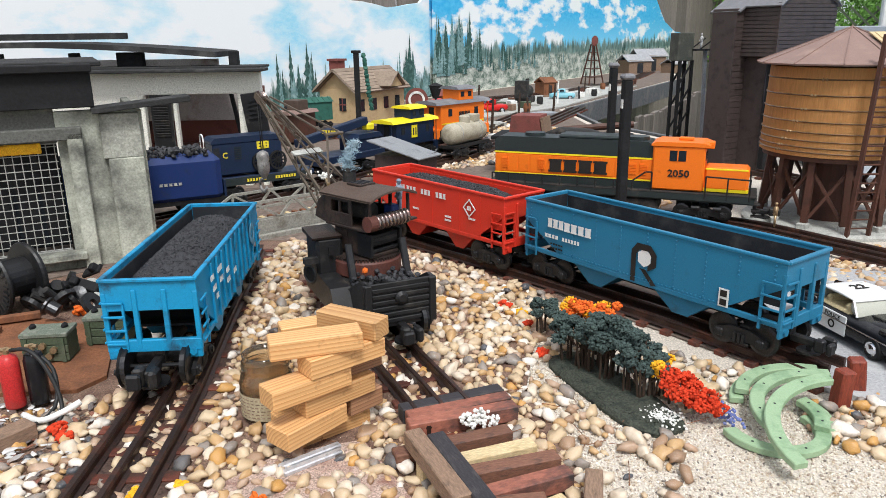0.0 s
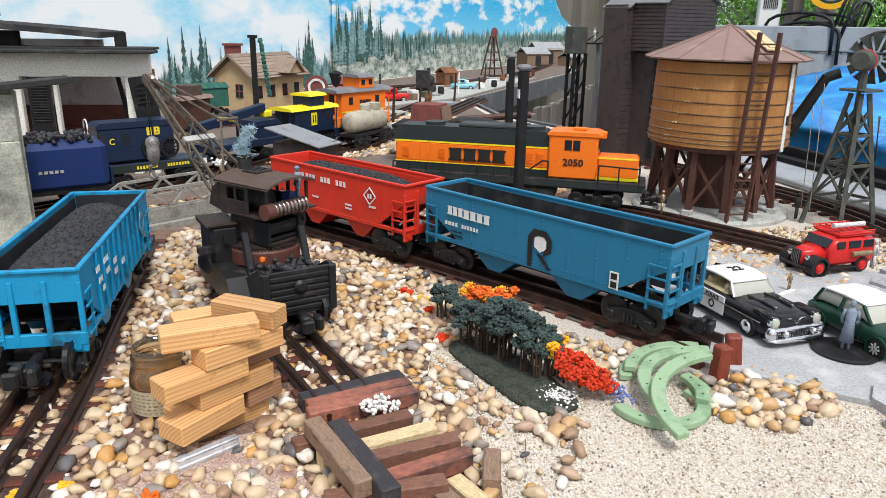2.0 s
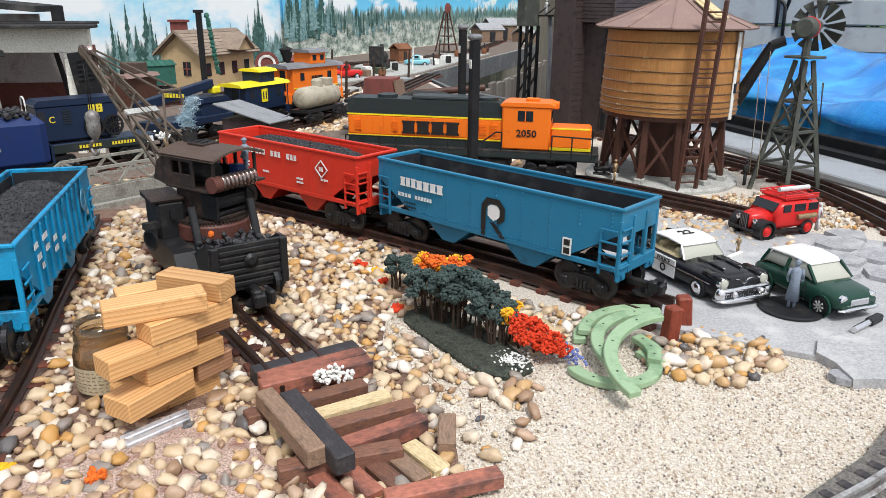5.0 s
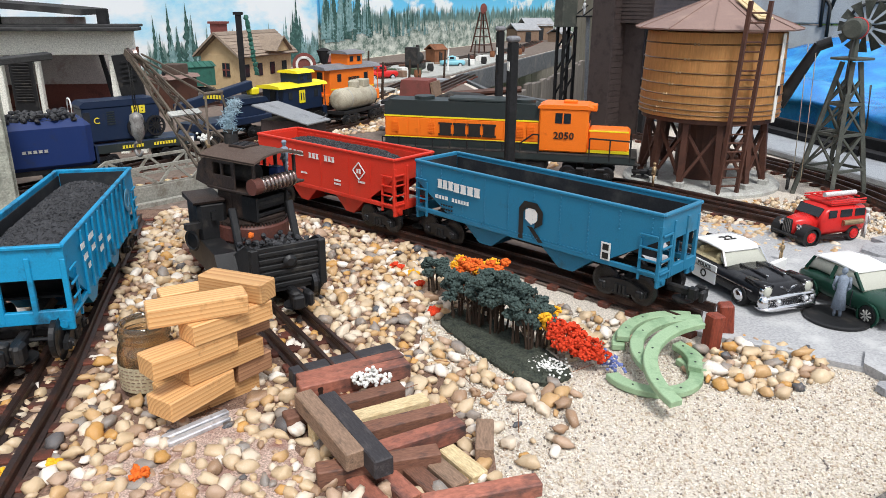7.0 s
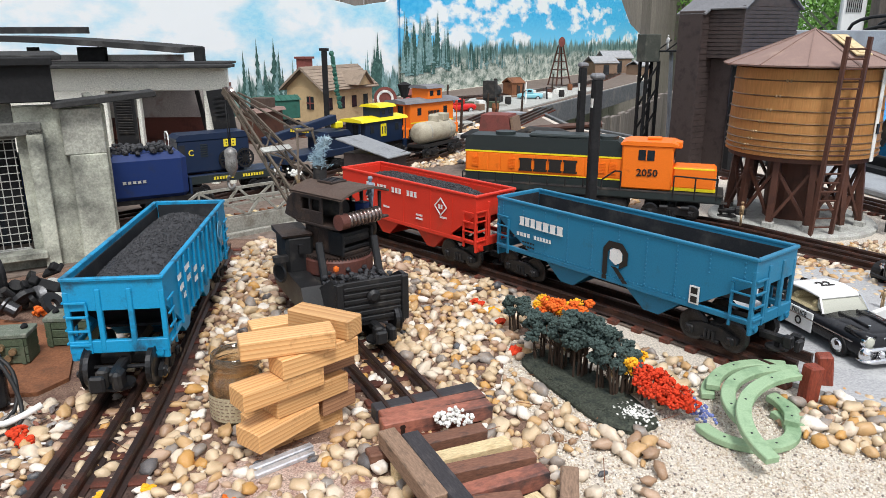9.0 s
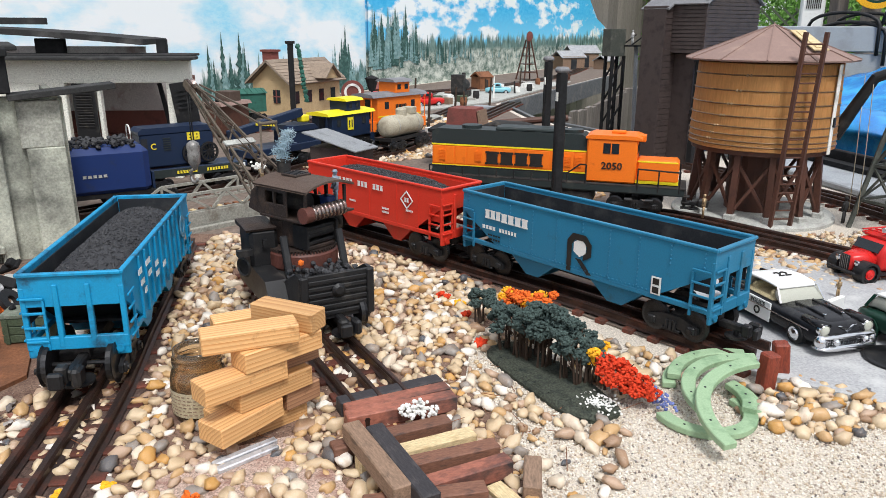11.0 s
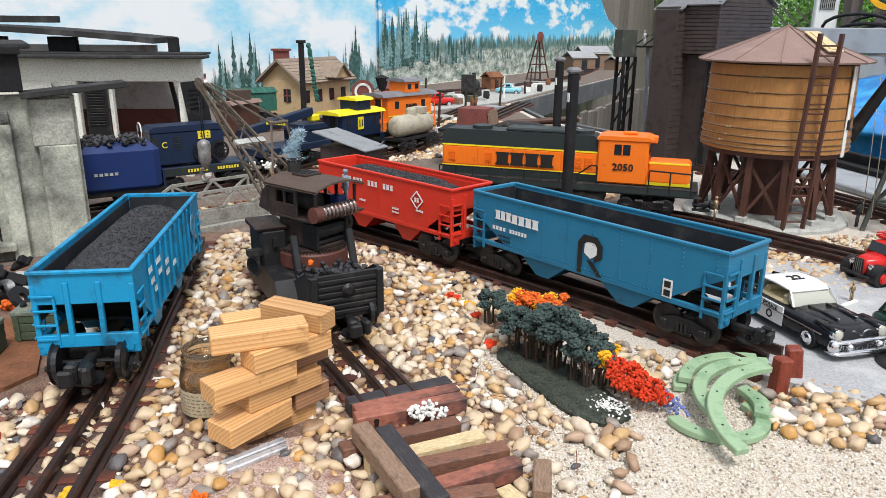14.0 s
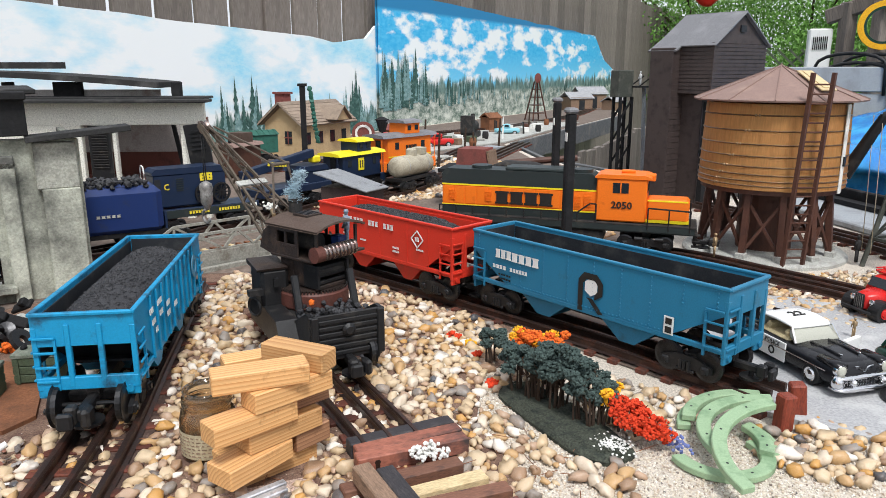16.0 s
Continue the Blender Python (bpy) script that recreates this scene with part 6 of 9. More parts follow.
for k, (x, y, h, r, m, l) in enumerate(((0.112, 0.522, 0.040, 0.012, "orafol", "bright orange flocked autumn shrub"), (0.125, 0.508, 0.043, 0.010, "orafol", "bright orange flocked autumn shrub"), (0.105, 0.529, 0.036, 0.013, "orafol", "bright orange flocked autumn shrub"), (0.117, 0.514, 0.040, 0.010, "yelfol", "yellow flocked autumn shrub"), (0.100, 0.540, 0.038, 0.009, "yelfol", "yellow flocked autumn shrub"), (0.121, 0.512, 0.041, 0.009, "orafol", "orange flocked autumn shrub"),
                                      (0.150, 0.449, 0.026, 0.009, "yelfol", "yellow flocked autumn shrub"), (0.161, 0.432, 0.019, 0.014, "redfol", "vivid red flocked shrub"), (0.168, 0.424, 0.010, 0.013, "redfol", "vivid red flocked shrub"), (0.155, 0.438, 0.022, 0.012, "redfol", "vivid red flocked shrub"))):
    shrub("autumn_shrub", x, y, h, r * 0.98, m, l, trunks=2, seed=60 + k, n=520, size=0.00115, group="autumn shrubs")
bf = B()
rb = random.Random(8)
for k in range(60):
    u = rb.random()
    lump(bf, 0.176 + 0.010 * u + rb.gauss(0, 0.003), 0.430 - 0.024 * u + rb.gauss(0, 0.003), 0.004 + 0.008 * rb.random(), 0.0012, 0.0012, 0.0012, k, 0.4)
tagged(part("blue_flowers", bf, M["bluefol"]), "spray of tiny pale blue flowers by the red shrub", "flowers", "", "stuff")
for k, (x, y, m, r) in enumerate(((-0.246, 0.412, "redfol", 0.008), (-0.238, 0.402, "redfol", 0.006), (-0.168, 0.343, "yelfol", 0.006), (0.074, 0.580, "redfol", 0.005), (0.078, 0.520, "redfol", 0.006), (-0.100, 0.335, "orafol", 0.006), (0.061, 0.625, "redfol", 0.004), (0.071, 0.606, "yelfol", 0.005), (-0.252, 0.330, "orafol", 0.006), (-0.332, 0.62, "orafol", 0.008), (-0.147, 0.352, "yelfol", 0.004), (0.056, 0.628, "redfol", 0.005))):
    bm = B()
    clump(bm, 0, 0, r * 0.5, r * 0.8, 26, 0.0020, random.Random(90 + k), 0.6, 700 + 30 * k)
    o = part("moss_tuft", bm, M[m])
    o.location = (x, y, 0.002)
    tagged(o, "small tuft of bright dyed moss on the ground", "moss", "moss tufts")


def arc_piece(cx, cy, z, r, a0, a1, tilt=0, w=0.0092, th=0.0046):
    """A curved plastic strip with a raised edge and small holes."""
    bm = B()
    n = 18
    rows = []
    for i in range(n + 1):
        a = radians(a0 + (a1 - a0) * i / n)
        c, s_ = math.cos(a), math.sin(a)
        rows.append([bm.verts.new((rr * c, rr * s_, zz)) for rr, zz in ((r - w / 2, 0), (r + w / 2, 0), (r + w / 2, th), (r - w / 2, th))])
    for p_, q_ in zip(rows, rows[1:]):
        for k in range(4):
            bm.faces.new((p_[k], p_[(k + 1) % 4], q_[(k + 1) % 4], q_[k]))
    bm.faces.new(rows[0][::-1])
    bm.faces.new(rows[-1])
    bmesh.ops.recalc_face_normals(bm, faces=bm.faces[:])
    es = [e for e in bm.edges if e.is_manifold and e.calc_face_angle(0) > 0.8]
    bmesh.ops.bevel(bm, geom=es, offset=0.0006, segments=1, affect="EDGES")
    t = thing("curved_strip", cx, cy, z, 0, "pale green curved plastic strip in a heap", "plastic strip", "green curved strips", rx=tilt)
    part("strip", bm, M["arcgreen"], t)
    for i in range(3):
        a = radians(a0 + (a1 - a0) * (i + 0.6) / 3.2)
        part("hole", rod(B(), (r * math.cos(a), r * math.sin(a), th - 0.001), (r * math.cos(a), r * math.sin(a), th + 0.0002), 0.0008, n=8), M["inner"], t)
    return t


arc_piece(0.2080, 0.4060, 0.001, 0.0285, 185, 385)
arc_piece(0.2476, 0.4294, 0.0010, 0.0500, 63, 166)
arc_piece(0.2500, 0.4270, 0.0060, 0.0500, 68, 160, 1)
arc_piece(0.2535, 0.4010, 0.0110, 0.0545, 76, 194, 2)
arc_piece(0.2680, 0.3650, 0.0130, 0.0735, 98, 194, 4)
arc_piece(0.2060, 0.4150, 0.0060, 0.0330, -34, 26, 3)
arc_piece(0.2110, 0.4210, 0.0010, 0.0350, -40, 30)
for x, y, rz, h, tl in ((0.2675, 0.4390, 12, 0.026, 3), (0.2885, 0.4560, -15, 0.026, -6)):
    o = part("wooden_peg", box(B(), 0, 0, h / 2, 0.0105, 0.0105, h, bev=0.0012), M["peg"])
    o.matrix_basis = pose(x, y, 0, 0, tl, rz)
    tagged(o, "short square red-brown wooden peg standing upright", "peg", "wooden pegs")


# ---- toy cars ----
def loft(stations, n=20, power=3.2):
    """A smooth body through stations (x, bottom, top, half width)."""
    bm = B()
    rings = []
    for x, zb, zt, hw in stations:
        zc, hz = (zb + zt) / 2, (zt - zb) / 2
        ring = []
        for k in range(n):
            a = 2 * math.pi * (k + 0.5) / n
            c, s_ = math.cos(a), math.sin(a)
            ring.append(bm.verts.new((x, hw * math.copysign(abs(c) ** (2 / power), c), zc + hz * math.copysign(abs(s_) ** (2 / power), s_))))
        rings.append(ring)
    for p_, q_ in zip(rings, rings[1:]):
        for k in range(n):
            bm.faces.new((p_[k], p_[(k + 1) % n], q_[(k + 1) % n], q_[k]))
    bm.faces.new(rings[0])
    bm.faces.new(rings[-1][::-1])
    bmesh.ops.recalc_face_normals(bm, faces=bm.faces[:])
    return bm


def car_wheel(parent, x, y, r, w=0.008, hub="chrome", spokes=0):
    sy = 1 if y > 0 else -1
    m = pose(x, y, r, 90, 0, 0)
    wh = part("wheel", lathe(B(), [(r * 0.55, -w / 2), (r * 0.92, -w / 2), (r, -w * 0.3), (r, w * 0.3), (r * 0.92, w / 2), (r * 0.55, w / 2)], 28, m), M["tyre"], parent, smooth=False)
    part("rim", lathe(B(), [(r * 0.62, -0.001), (r * 0.66, 0.0006), (r * 0.5, 0.0), (r * 0.42, 0.001), (r * 0.15, 0.0014), (0.0001, 0.0016)], 24, pose(x, y + sy * w / 2, r, -90 * sy, 0, 0)), M[hub], wh)
    if spokes:
        for k in range(spokes):
            a = 2 * math.pi * k / spokes
            part("spoke", box(B(), x + r * 0.33 * math.cos(a), y + sy * (w / 2 + 0.0014), r + r * 0.33 * math.sin(a), r * 0.5, 0.0008, r * 0.13, ry=-math.degrees(a)), M["concrete"], wh)
    return wh


pc = thing("police_car", 0.3405, 0.5420, 0.0045, -79, "black and white fifties toy police car with chrome bumpers", "toy car", "toy cars")
part("body", loft([(-0.0635, 0.010, 0.020, 0.021), (-0.060, 0.006, 0.0235, 0.0245), (-0.045, 0.005, 0.0245, 0.0258), (-0.02, 0.005, 0.0240, 0.0262), (0.01, 0.005, 0.0238, 0.0262), (0.04, 0.005, 0.0235, 0.0258), (0.056, 0.0055, 0.0225, 0.0250), (0.0615, 0.008, 0.0205, 0.0225)], 28, 4.5), M["carblack"], pc, smooth=True)
part("hood", loft([(0.012, 0.018, 0.0248, 0.019), (0.03, 0.018, 0.0252, 0.018), (0.050, 0.018, 0.0240, 0.016), (0.058, 0.018, 0.0215, 0.013)], 20, 3), M["carblack"], pc, smooth=True)
part("interior", box(B(), -0.014, 0, 0.0225, 0.040, 0.042, 0.006, bev=0.002), M["tan"], pc, "tan upholstered interior")
for xx in (-0.022, 0.0):
    part("seat", box(B(), xx, 0, 0.0255, 0.006, 0.038, 0.010, bev=0.002), M["tan"], pc)
part("windscreen", loft([(0.0035, 0.0232, 0.0350, 0.0185), (0.006, 0.0232, 0.0335, 0.0200), (0.0140, 0.0232, 0.0245, 0.0215)], 20, 4), M["carglass"], pc, "dusty curved windscreen", True)
part("rear_window", loft([(-0.040, 0.0235, 0.0250, 0.0200), (-0.032, 0.0235, 0.0340, 0.0190), (-0.029, 0.0235, 0.0352, 0.0180)], 20, 4), M["carglass"], pc, "", True)
rfp = part("roof", loft([(-0.034, 0.0335, 0.0350, 0.0175), (-0.028, 0.0335, 0.0372, 0.0195), (-0.012, 0.0340, 0.0385, 0.0200), (0.002, 0.0335, 0.0372, 0.0195), (0.007, 0.0330, 0.0348, 0.0175)], 22, 3.2), M["carwhite"], pc, "white roof with dark numerals", True)
for sy in (-1, 1):
    for a, b in (((0.014, 0.0212, 0.0238), (0.006, 0.0190, 0.0345)), ((-0.031, 0.0205, 0.0238), (-0.029, 0.0185, 0.0345))):
        part("pillar", beam(B(), (a[0], sy * a[1], a[2]), (b[0], sy * b[1], b[2]), 0.0016), M["chrome"], pc)
    dr = part("door", box(B(), -0.005, sy * 0.0262, 0.0145, 0.030, 0.0012, 0.0165, bev=0.0005), M["carwhite"], pc, "white door panel with badge")
    dm_ = pose(-0.005, sy * 0.0271, 0.0195, 90, 0, 0 if sy < 0 else 180)
    words("POLICE", 0.0050, dm_, M["dark_ink"], dr, 1.05)
    part("badge", lathe(B(), [(0.0022, 0), (0.0036, 0), (0.0036, 0.0003), (0.0022, 0.0003)], 18, pose(-0.005, sy * 0.0270, 0.0125, 90, 0, 0)), M["dark_ink"], dr)
    part("side_trim", box(B(), 0.0, sy * 0.0268, 0.0172, 0.105, 0.0008, 0.0010), M["chrome"], pc)
    part("headlight", lathe(B(), [(0.0052, -0.002), (0.0054, 0.0006), (0.0046, 0.0016), (0.0040, 0.0008)], 20, pose(0.0598, sy * 0.0200, 0.0192, 0, 90, 0)), M["chrome"], pc, "round chrome headlight")
    part("fender_fin", loft([(-0.063, 0.018, 0.026, 0.002), (-0.05, 0.018, 0.0275, 0.0022), (-0.03, 0.018, 0.0255, 0.002)], 10, 2.5), M["carblack"], pc, "", True).location.y = sy * 0.022
    for xx in (-0.036, 0.038):
        car_wheel(pc, xx, sy * 0.0225, 0.0085)
mesh = part("grille", box(B(), 0.0610, 0, 0.0112, 0.004, 0.040, 0.0085, bev=0.0012), M["inner"], pc, "dark mesh grille in a chrome surround")
for i in range(16):
    part("grille_bar", box(B(), 0.0633, -0.0185 + i * 0.00247, 0.0112, 0.0008, 0.0007, 0.0070), M["chrome"], mesh)
part("grille_cross_bar", box(B(), 0.0636, 0, 0.0112, 0.0009, 0.038, 0.0009), M["chrome"], mesh)
bmp = part("bumper", loft([(0.058, 0.0045, 0.0082, 0.0275), (0.0640, 0.0038, 0.0086, 0.0272), (0.0680, 0.0046, 0.0080, 0.0235)], 28, 3), M["chrome"], pc, "heavy chrome bumper", True)
part("upper_bumper_bar", loft([(0.059, 0.0138, 0.0162, 0.0262), (0.0645, 0.0134, 0.0166, 0.0258), (0.0668, 0.0140, 0.0160, 0.0220)], 28, 3), M["chrome"], bmp, "", True)
for sy in (-1, 1):
    part("bumper_end", lump(B(), 0.0620, sy * 0.0236, 0.0106, 0.0050, 0.0044, 0.0066, 1, 0.05, 2), M["chrome"], bmp, "", True)
    part("bumper_guard", lump(B(), 0.0668, sy * 0.0135, 0.0118, 0.0030, 0.0026, 0.0028, 1, 0.05, 2), M["chrome"], bmp, "", True)
    part("lens", lathe(B(), [(0.0042, 0), (0.0036, 0.0012), (0.0018, 0.0020), (0.0001, 0.0022)], 18, pose(0.0607, sy * 0.0200, 0.0192, 0, 90, 0)), M["carglass"], pc, "pale headlight glass", True)
    part("headlight_hood", loft([(0.040, 0.019, 0.0252, 0.0044), (0.054, 0.019, 0.0256, 0.0048), (0.0612, 0.0205, 0.0252, 0.0050)], 14, 2.6), M["carblack"], pc, "", True).location.y = sy * 0.0198
    part("hood_spear", loft([(0.016, 0.0235, 0.0262, 0.0008), (0.034, 0.0235, 0.0266, 0.0012), (0.046, 0.0235, 0.0262, 0.0007)], 10, 2.4), M["carblack"], pc, "", True).location.y = sy * 0.0085
    part("spear_tip", lump(B(), 0.0470, sy * 0.0085, 0.0258, 0.0016, 0.0008, 0.0008, 1, 0.05, 2), M["chrome"], pc, "", True)
part("hood_emblem", prism(B(), [(-0.0085, 0.0022), (-0.0055, 0.0022), (0, -0.0002), (0.0055, 0.0022), (0.0085, 0.0022), (0, -0.0026)], 0.0014, pose(0.0614, 0, 0.0196, 0, 0, 90)), M["chrome"], pc)
odoor = part("open_door", box(B(), 0.012, 0.036, 0.0145, 0.004, 0.022, 0.0155, rz=18, bev=0.0006), M["carwhite"], pc, "white door standing open")
words("22", 0.0125, pose(-0.012, 0, 0.0388, 0, 0, 90), M["dark_ink"], rfp, 1.05, "roof_numerals", 0.0003)

mi = thing("small_green_car", 0.4150, 0.4830, 0.0045, -80, "dark green toy car with a white roof", "toy car", "toy cars")
part("body", loft([(-0.048, 0.010, 0.022, 0.020), (-0.044, 0.006, 0.0245, 0.0225), (-0.03, 0.0055, 0.0255, 0.0235), (0.0, 0.0055, 0.0255, 0.0237), (0.02, 0.0055, 0.0252, 0.0235), (0.038, 0.006, 0.0238, 0.0225), (0.046, 0.008, 0.0215, 0.0205), (0.049, 0.010, 0.019, 0.0185)], 28, 4), M["cargreen"], mi, smooth=True)
part("cabin", loft([(-0.042, 0.0240, 0.0270, 0.0195), (-0.034, 0.0240, 0.0375, 0.0185), (0.006, 0.0240, 0.0385, 0.0188), (0.012, 0.0240, 0.0340, 0.0200), (0.021, 0.0240, 0.0262, 0.0210)], 22, 4), M["carglass"], mi, "dusty glazed cabin", True)
part("roof", loft([(-0.037, 0.0365, 0.0378, 0.0175), (-0.032, 0.0368, 0.0402, 0.0190), (-0.012, 0.0370, 0.0418, 0.0192), (0.006, 0.0366, 0.0402, 0.0188), (0.010, 0.0362, 0.0374, 0.0170)], 22, 3.4), M["carwhite"], mi, "glossy white roof", True)
for sy in (-1, 1):
    for a, b in (((0.021, 0.0208, 0.0250), (0.009, 0.0185, 0.0370)), ((-0.010, 0.0235, 0.0250), (-0.010, 0.0190, 0.0370)), ((-0.041, 0.0200, 0.0250), (-0.035, 0.0180, 0.0370))):
        part("pillar", beam(B(), (a[0], sy * a[1], a[2]), (b[0], sy * b[1], b[2]), 0.0022), M["cargreen"], mi)
    part("headlight", lathe(B(), [(0.0040, -0.002), (0.0040, 0.001), (0.0030, 0.0018), (0.001, 0.0022)], 18, pose(0.0465, sy * 0.0160, 0.0180, 0, 90, 0)), M["chrome"], mi)
    for xx in (-0.031, 0.032):
        car_wheel(mi, xx, sy * 0.0205, 0.0086, 0.0075, "wheel", 8)
        part("wheel_arch", lathe(B(), [(0.0088, -0.001), (0.0104, -0.001), (0.0104, 0.001), (0.0088, 0.001)], 24, pose(xx, sy * 0.0238, 0.0085, 90, 0, 0)), M["cargreen"], mi)
part("grille", box(B(), 0.0490, 0, 0.0155, 0.002, 0.020, 0.006, bev=0.0008), M["chrome"], mi)
part("bumper", loft([(0.047, 0.0085, 0.0115, 0.0225), (0.050, 0.0083, 0.0118, 0.0220), (0.052, 0.009, 0.011, 0.019)], 20, 3), M["chrome"], mi, "", True)
part("door_seam", box(B(), 0.014, -0.0236, 0.016, 0.0006, 0.0008, 0.015), M["inner"], mi)
base = lathe(B(), [(0.024, 0), (0.024, 0.0015), (0.0225, 0.0022)], 36)
o = part("figurine_base", base, M["black"])
o.matrix_basis = pose(0.3840, 0.4640, 0.0046)
tagged(o, "flat round black base under a figurine", "base")
mi.scale = (0.92, 0.92, 0.92)
figure("lady_figurine", 0.3840, 0.4640, 0.0068, 0.040, 60, "cloth_grey", "grey-blue coated figurine standing on a round base", True)

va = thing("red_utility_van", 0.4980, 0.6560, 0.0045, 190, "red vintage toy fire van with roof rack", "toy van", "toy cars")
part("body", loft([(-0.042, 0.008, 0.034, 0.0185), (-0.040, 0.007, 0.0365, 0.0195), (-0.02, 0.007, 0.0375, 0.0200), (0.004, 0.007, 0.0375, 0.0198), (0.010, 0.007, 0.0350, 0.0192), (0.015, 0.007, 0.0280, 0.0185)], 26, 5), M["carred"], va, smooth=True)
part("bonnet", loft([(0.013, 0.008, 0.0275, 0.0150), (0.028, 0.008, 0.0260, 0.0110), (0.036, 0.008, 0.0245, 0.0085), (0.0385, 0.009, 0.0225, 0.0070)], 20, 3), M["carred"], va, smooth=True)
part("windscreen", box(B(), 0.0135, 0, 0.0310, 0.0012, 0.030, 0.010, ry=-35), M["darkglass"], va)
for sy in (-1, 1):
    for x0, w in ((0.003, 0.010), (-0.014, 0.015), (-0.032, 0.013)):
        part("side_window", box(B(), x0, sy * 0.0198, 0.0300, w, 0.001, 0.0080, bev=0.0003), M["darkglass"], va)
    part("fender", lathe(B(), [(0.0088, -0.006), (0.0112, -0.006), (0.0112, 0.006), (0.0088, 0.006)], 24, pose(0.0275, sy * 0.0165, 0.0085, 90, 0, 0)), M["black"], va)
    part("running_board", box(B(), 0.0, sy * 0.0195, 0.0068, 0.040, 0.006, 0.0015), M["black"], va)
    for xx in (-0.027, 0.0275):
        car_wheel(va, xx, sy * 0.0175, 0.0080, 0.007, "carred")
    part("headlight", lathe(B(), [(0.0001, -0.004), (0.0028, -0.001), (0.003, 0.001), (0.001, 0.0018)], 16, pose(0.036, sy * 0.0115, 0.0175, 0, 90, 0)), M["chrome"], va)
    part("hose_roll", rod(B(), (-0.035, sy * 0.0215, 0.0205), (-0.010, sy * 0.0215, 0.0205), 0.0028, n=12), M["brass"], va)
gv = part("grille", box(B(), 0.0392, 0, 0.0165, 0.0015, 0.012, 0.0150, bev=0.0005), M["wheel"], va, "tall dark radiator grille")
for k in range(5):
    part("grille_bar", box(B(), 0.0402, -0.0044 + k * 0.0022, 0.0165, 0.0006, 0.0005, 0.0135), M["hookgrey"], gv)
part("bumper", box(B(), 0.0425, 0, 0.0085, 0.0020, 0.036, 0.0030, bev=0.0008), M["black"], va)
rack = part("roof_rack", box(B(), -0.018, 0, 0.0388, 0.044, 0.034, 0.0015), M["carred"], va)
for sy in (-1, 1):
    part("rack_rail", rod(B(), (-0.040, sy * 0.017, 0.0430), (0.006, sy * 0.017, 0.0430), 0.0008, n=8), M["carred"], rack)
    part("rack_rail", rod(B(), (-0.040, sy * 0.017, 0.0405), (0.006, sy * 0.017, 0.0405), 0.0008, n=8), M["carred"], rack)
for k in range(6):
    part("ladder_rung", rod(B(), (-0.036 + k * 0.008, -0.012, 0.0440), (-0.036 + k * 0.008, 0.012, 0.0440), 0.0007, n=6), M["carred"], rack)
part("roof_hose", rod(B(), (-0.036, 0.006, 0.0470), (0.004, 0.006, 0.0470), 0.0026, n=12), M["cloth_white"], rack, "rolled white hose")
part("bell", lathe(B(), [(0.0032, 0), (0.0026, 0.002), (0.0016, 0.0045), (0.0006, 0.005)], 14, pose(0.012, -0.0195, 0.0230)), M["brass"], va, "small brass bell")
figure("fireman_figurine", 0.5480, 0.6500, 0.0045, 0.030, 0, "cloth_white", "white-clad figurine at the back of the van")
figure("brown_figurine", 0.4200, 0.5950, 0.0045, 0.018, 90, "brass", "small tan figurine sitting on the road")


# ---- towers ----
wt = thing("water_tower", 0.516, 0.930, 0, 0, "ochre wooden water tank on brown trestle legs", "water tower")
part("base", lathe(B(), [(0.118, 0), (0.118, 0.004), (0.114, 0.007), (0.02, 0.008)], 48), M["concrete"], wt, "round pale concrete base")
tank = part("tank", lathe(B(), [(0.101, 0.098), (0.1025, 0.099), (0.0985, 0.206), (0.05, 0.207)], 64), M["tank"], wt)
for k in range(64):
    a = 2 * math.pi * k / 64
    st = B()
    for r0, z0, r1, z1 in ((0.1029, 0.099, 0.0989, 0.206),):
        w = 0.0046
        vs = [st.verts.new(((r0 + dr) * math.cos(a) - s_ * math.sin(a) * w, (r0 + dr) * math.sin(a) + s_ * math.cos(a) * w, z0)) for s_ in (-1, 1) for dr in (0,)]
        v2 = [st.verts.new(((r1 + dr) * math.cos(a) - s_ * math.sin(a) * w, (r1 + dr) * math.sin(a) + s_ * math.cos(a) * w, z1)) for s_ in (-1, 1) for dr in (0,)]
        f = st.faces.new((vs[0], vs[1], v2[1], v2[0]))
        bmesh.ops.solidify(st, geom=[f], thickness=-0.0006)
    if -200 < math.degrees(a) - 360 < 40 and k % 1 == 0:
        part("stave", st, M["tank"], tank)
    else:
        st.free()
for z in (0.104, 0.110, 0.118, 0.128, 0.141, 0.156, 0.173, 0.192):
    r = 0.1034 - (z - 0.099) * 0.0374
    part("hoop", lathe(B(), [(r, z - 0.0009), (r + 0.0010, z), (r, z + 0.0009)], 64), M["hoopwire"], tank, "thin metal hoop")
    a = radians(194 + (z - 0.099) * 350)
    part("hoop_lug", lump(lump(B(), r * math.cos(a), r * math.sin(a), z, 0.0022, 0.0022, 0.0022, 1, 0.2), r * math.cos(a + 0.05), r * math.sin(a + 0.05), z, 0.002, 0.002, 0.002, 2, 0.2), M["brass"], tank)
roof_t = part("roof", lathe(B(), [(0.118, 0.2085), (0.119, 0.2105), (0.0015, 0.2525), (0.0005, 0.256)], 12), M["tankroof"], wt, "dusty brown faceted conical roof")
for k in range(12):
    a = 2 * math.pi * k / 12
    part("ridge", beam(B(), (0.119 * math.cos(a), 0.119 * math.sin(a), 0.2112), (0, 0, 0.2535), 0.0014), M["tankroof"], roof_t)
part("roof_ladder", box(box(B(), 0.020, -0.060, 0.2345, 0.022, 0.070, 0.0014, rx=19), 0.020, -0.06, 0.2358, 0.010, 0.06, 0.001, rx=19), M["paletimber"], roof_t, "pale wooden roof hatch")
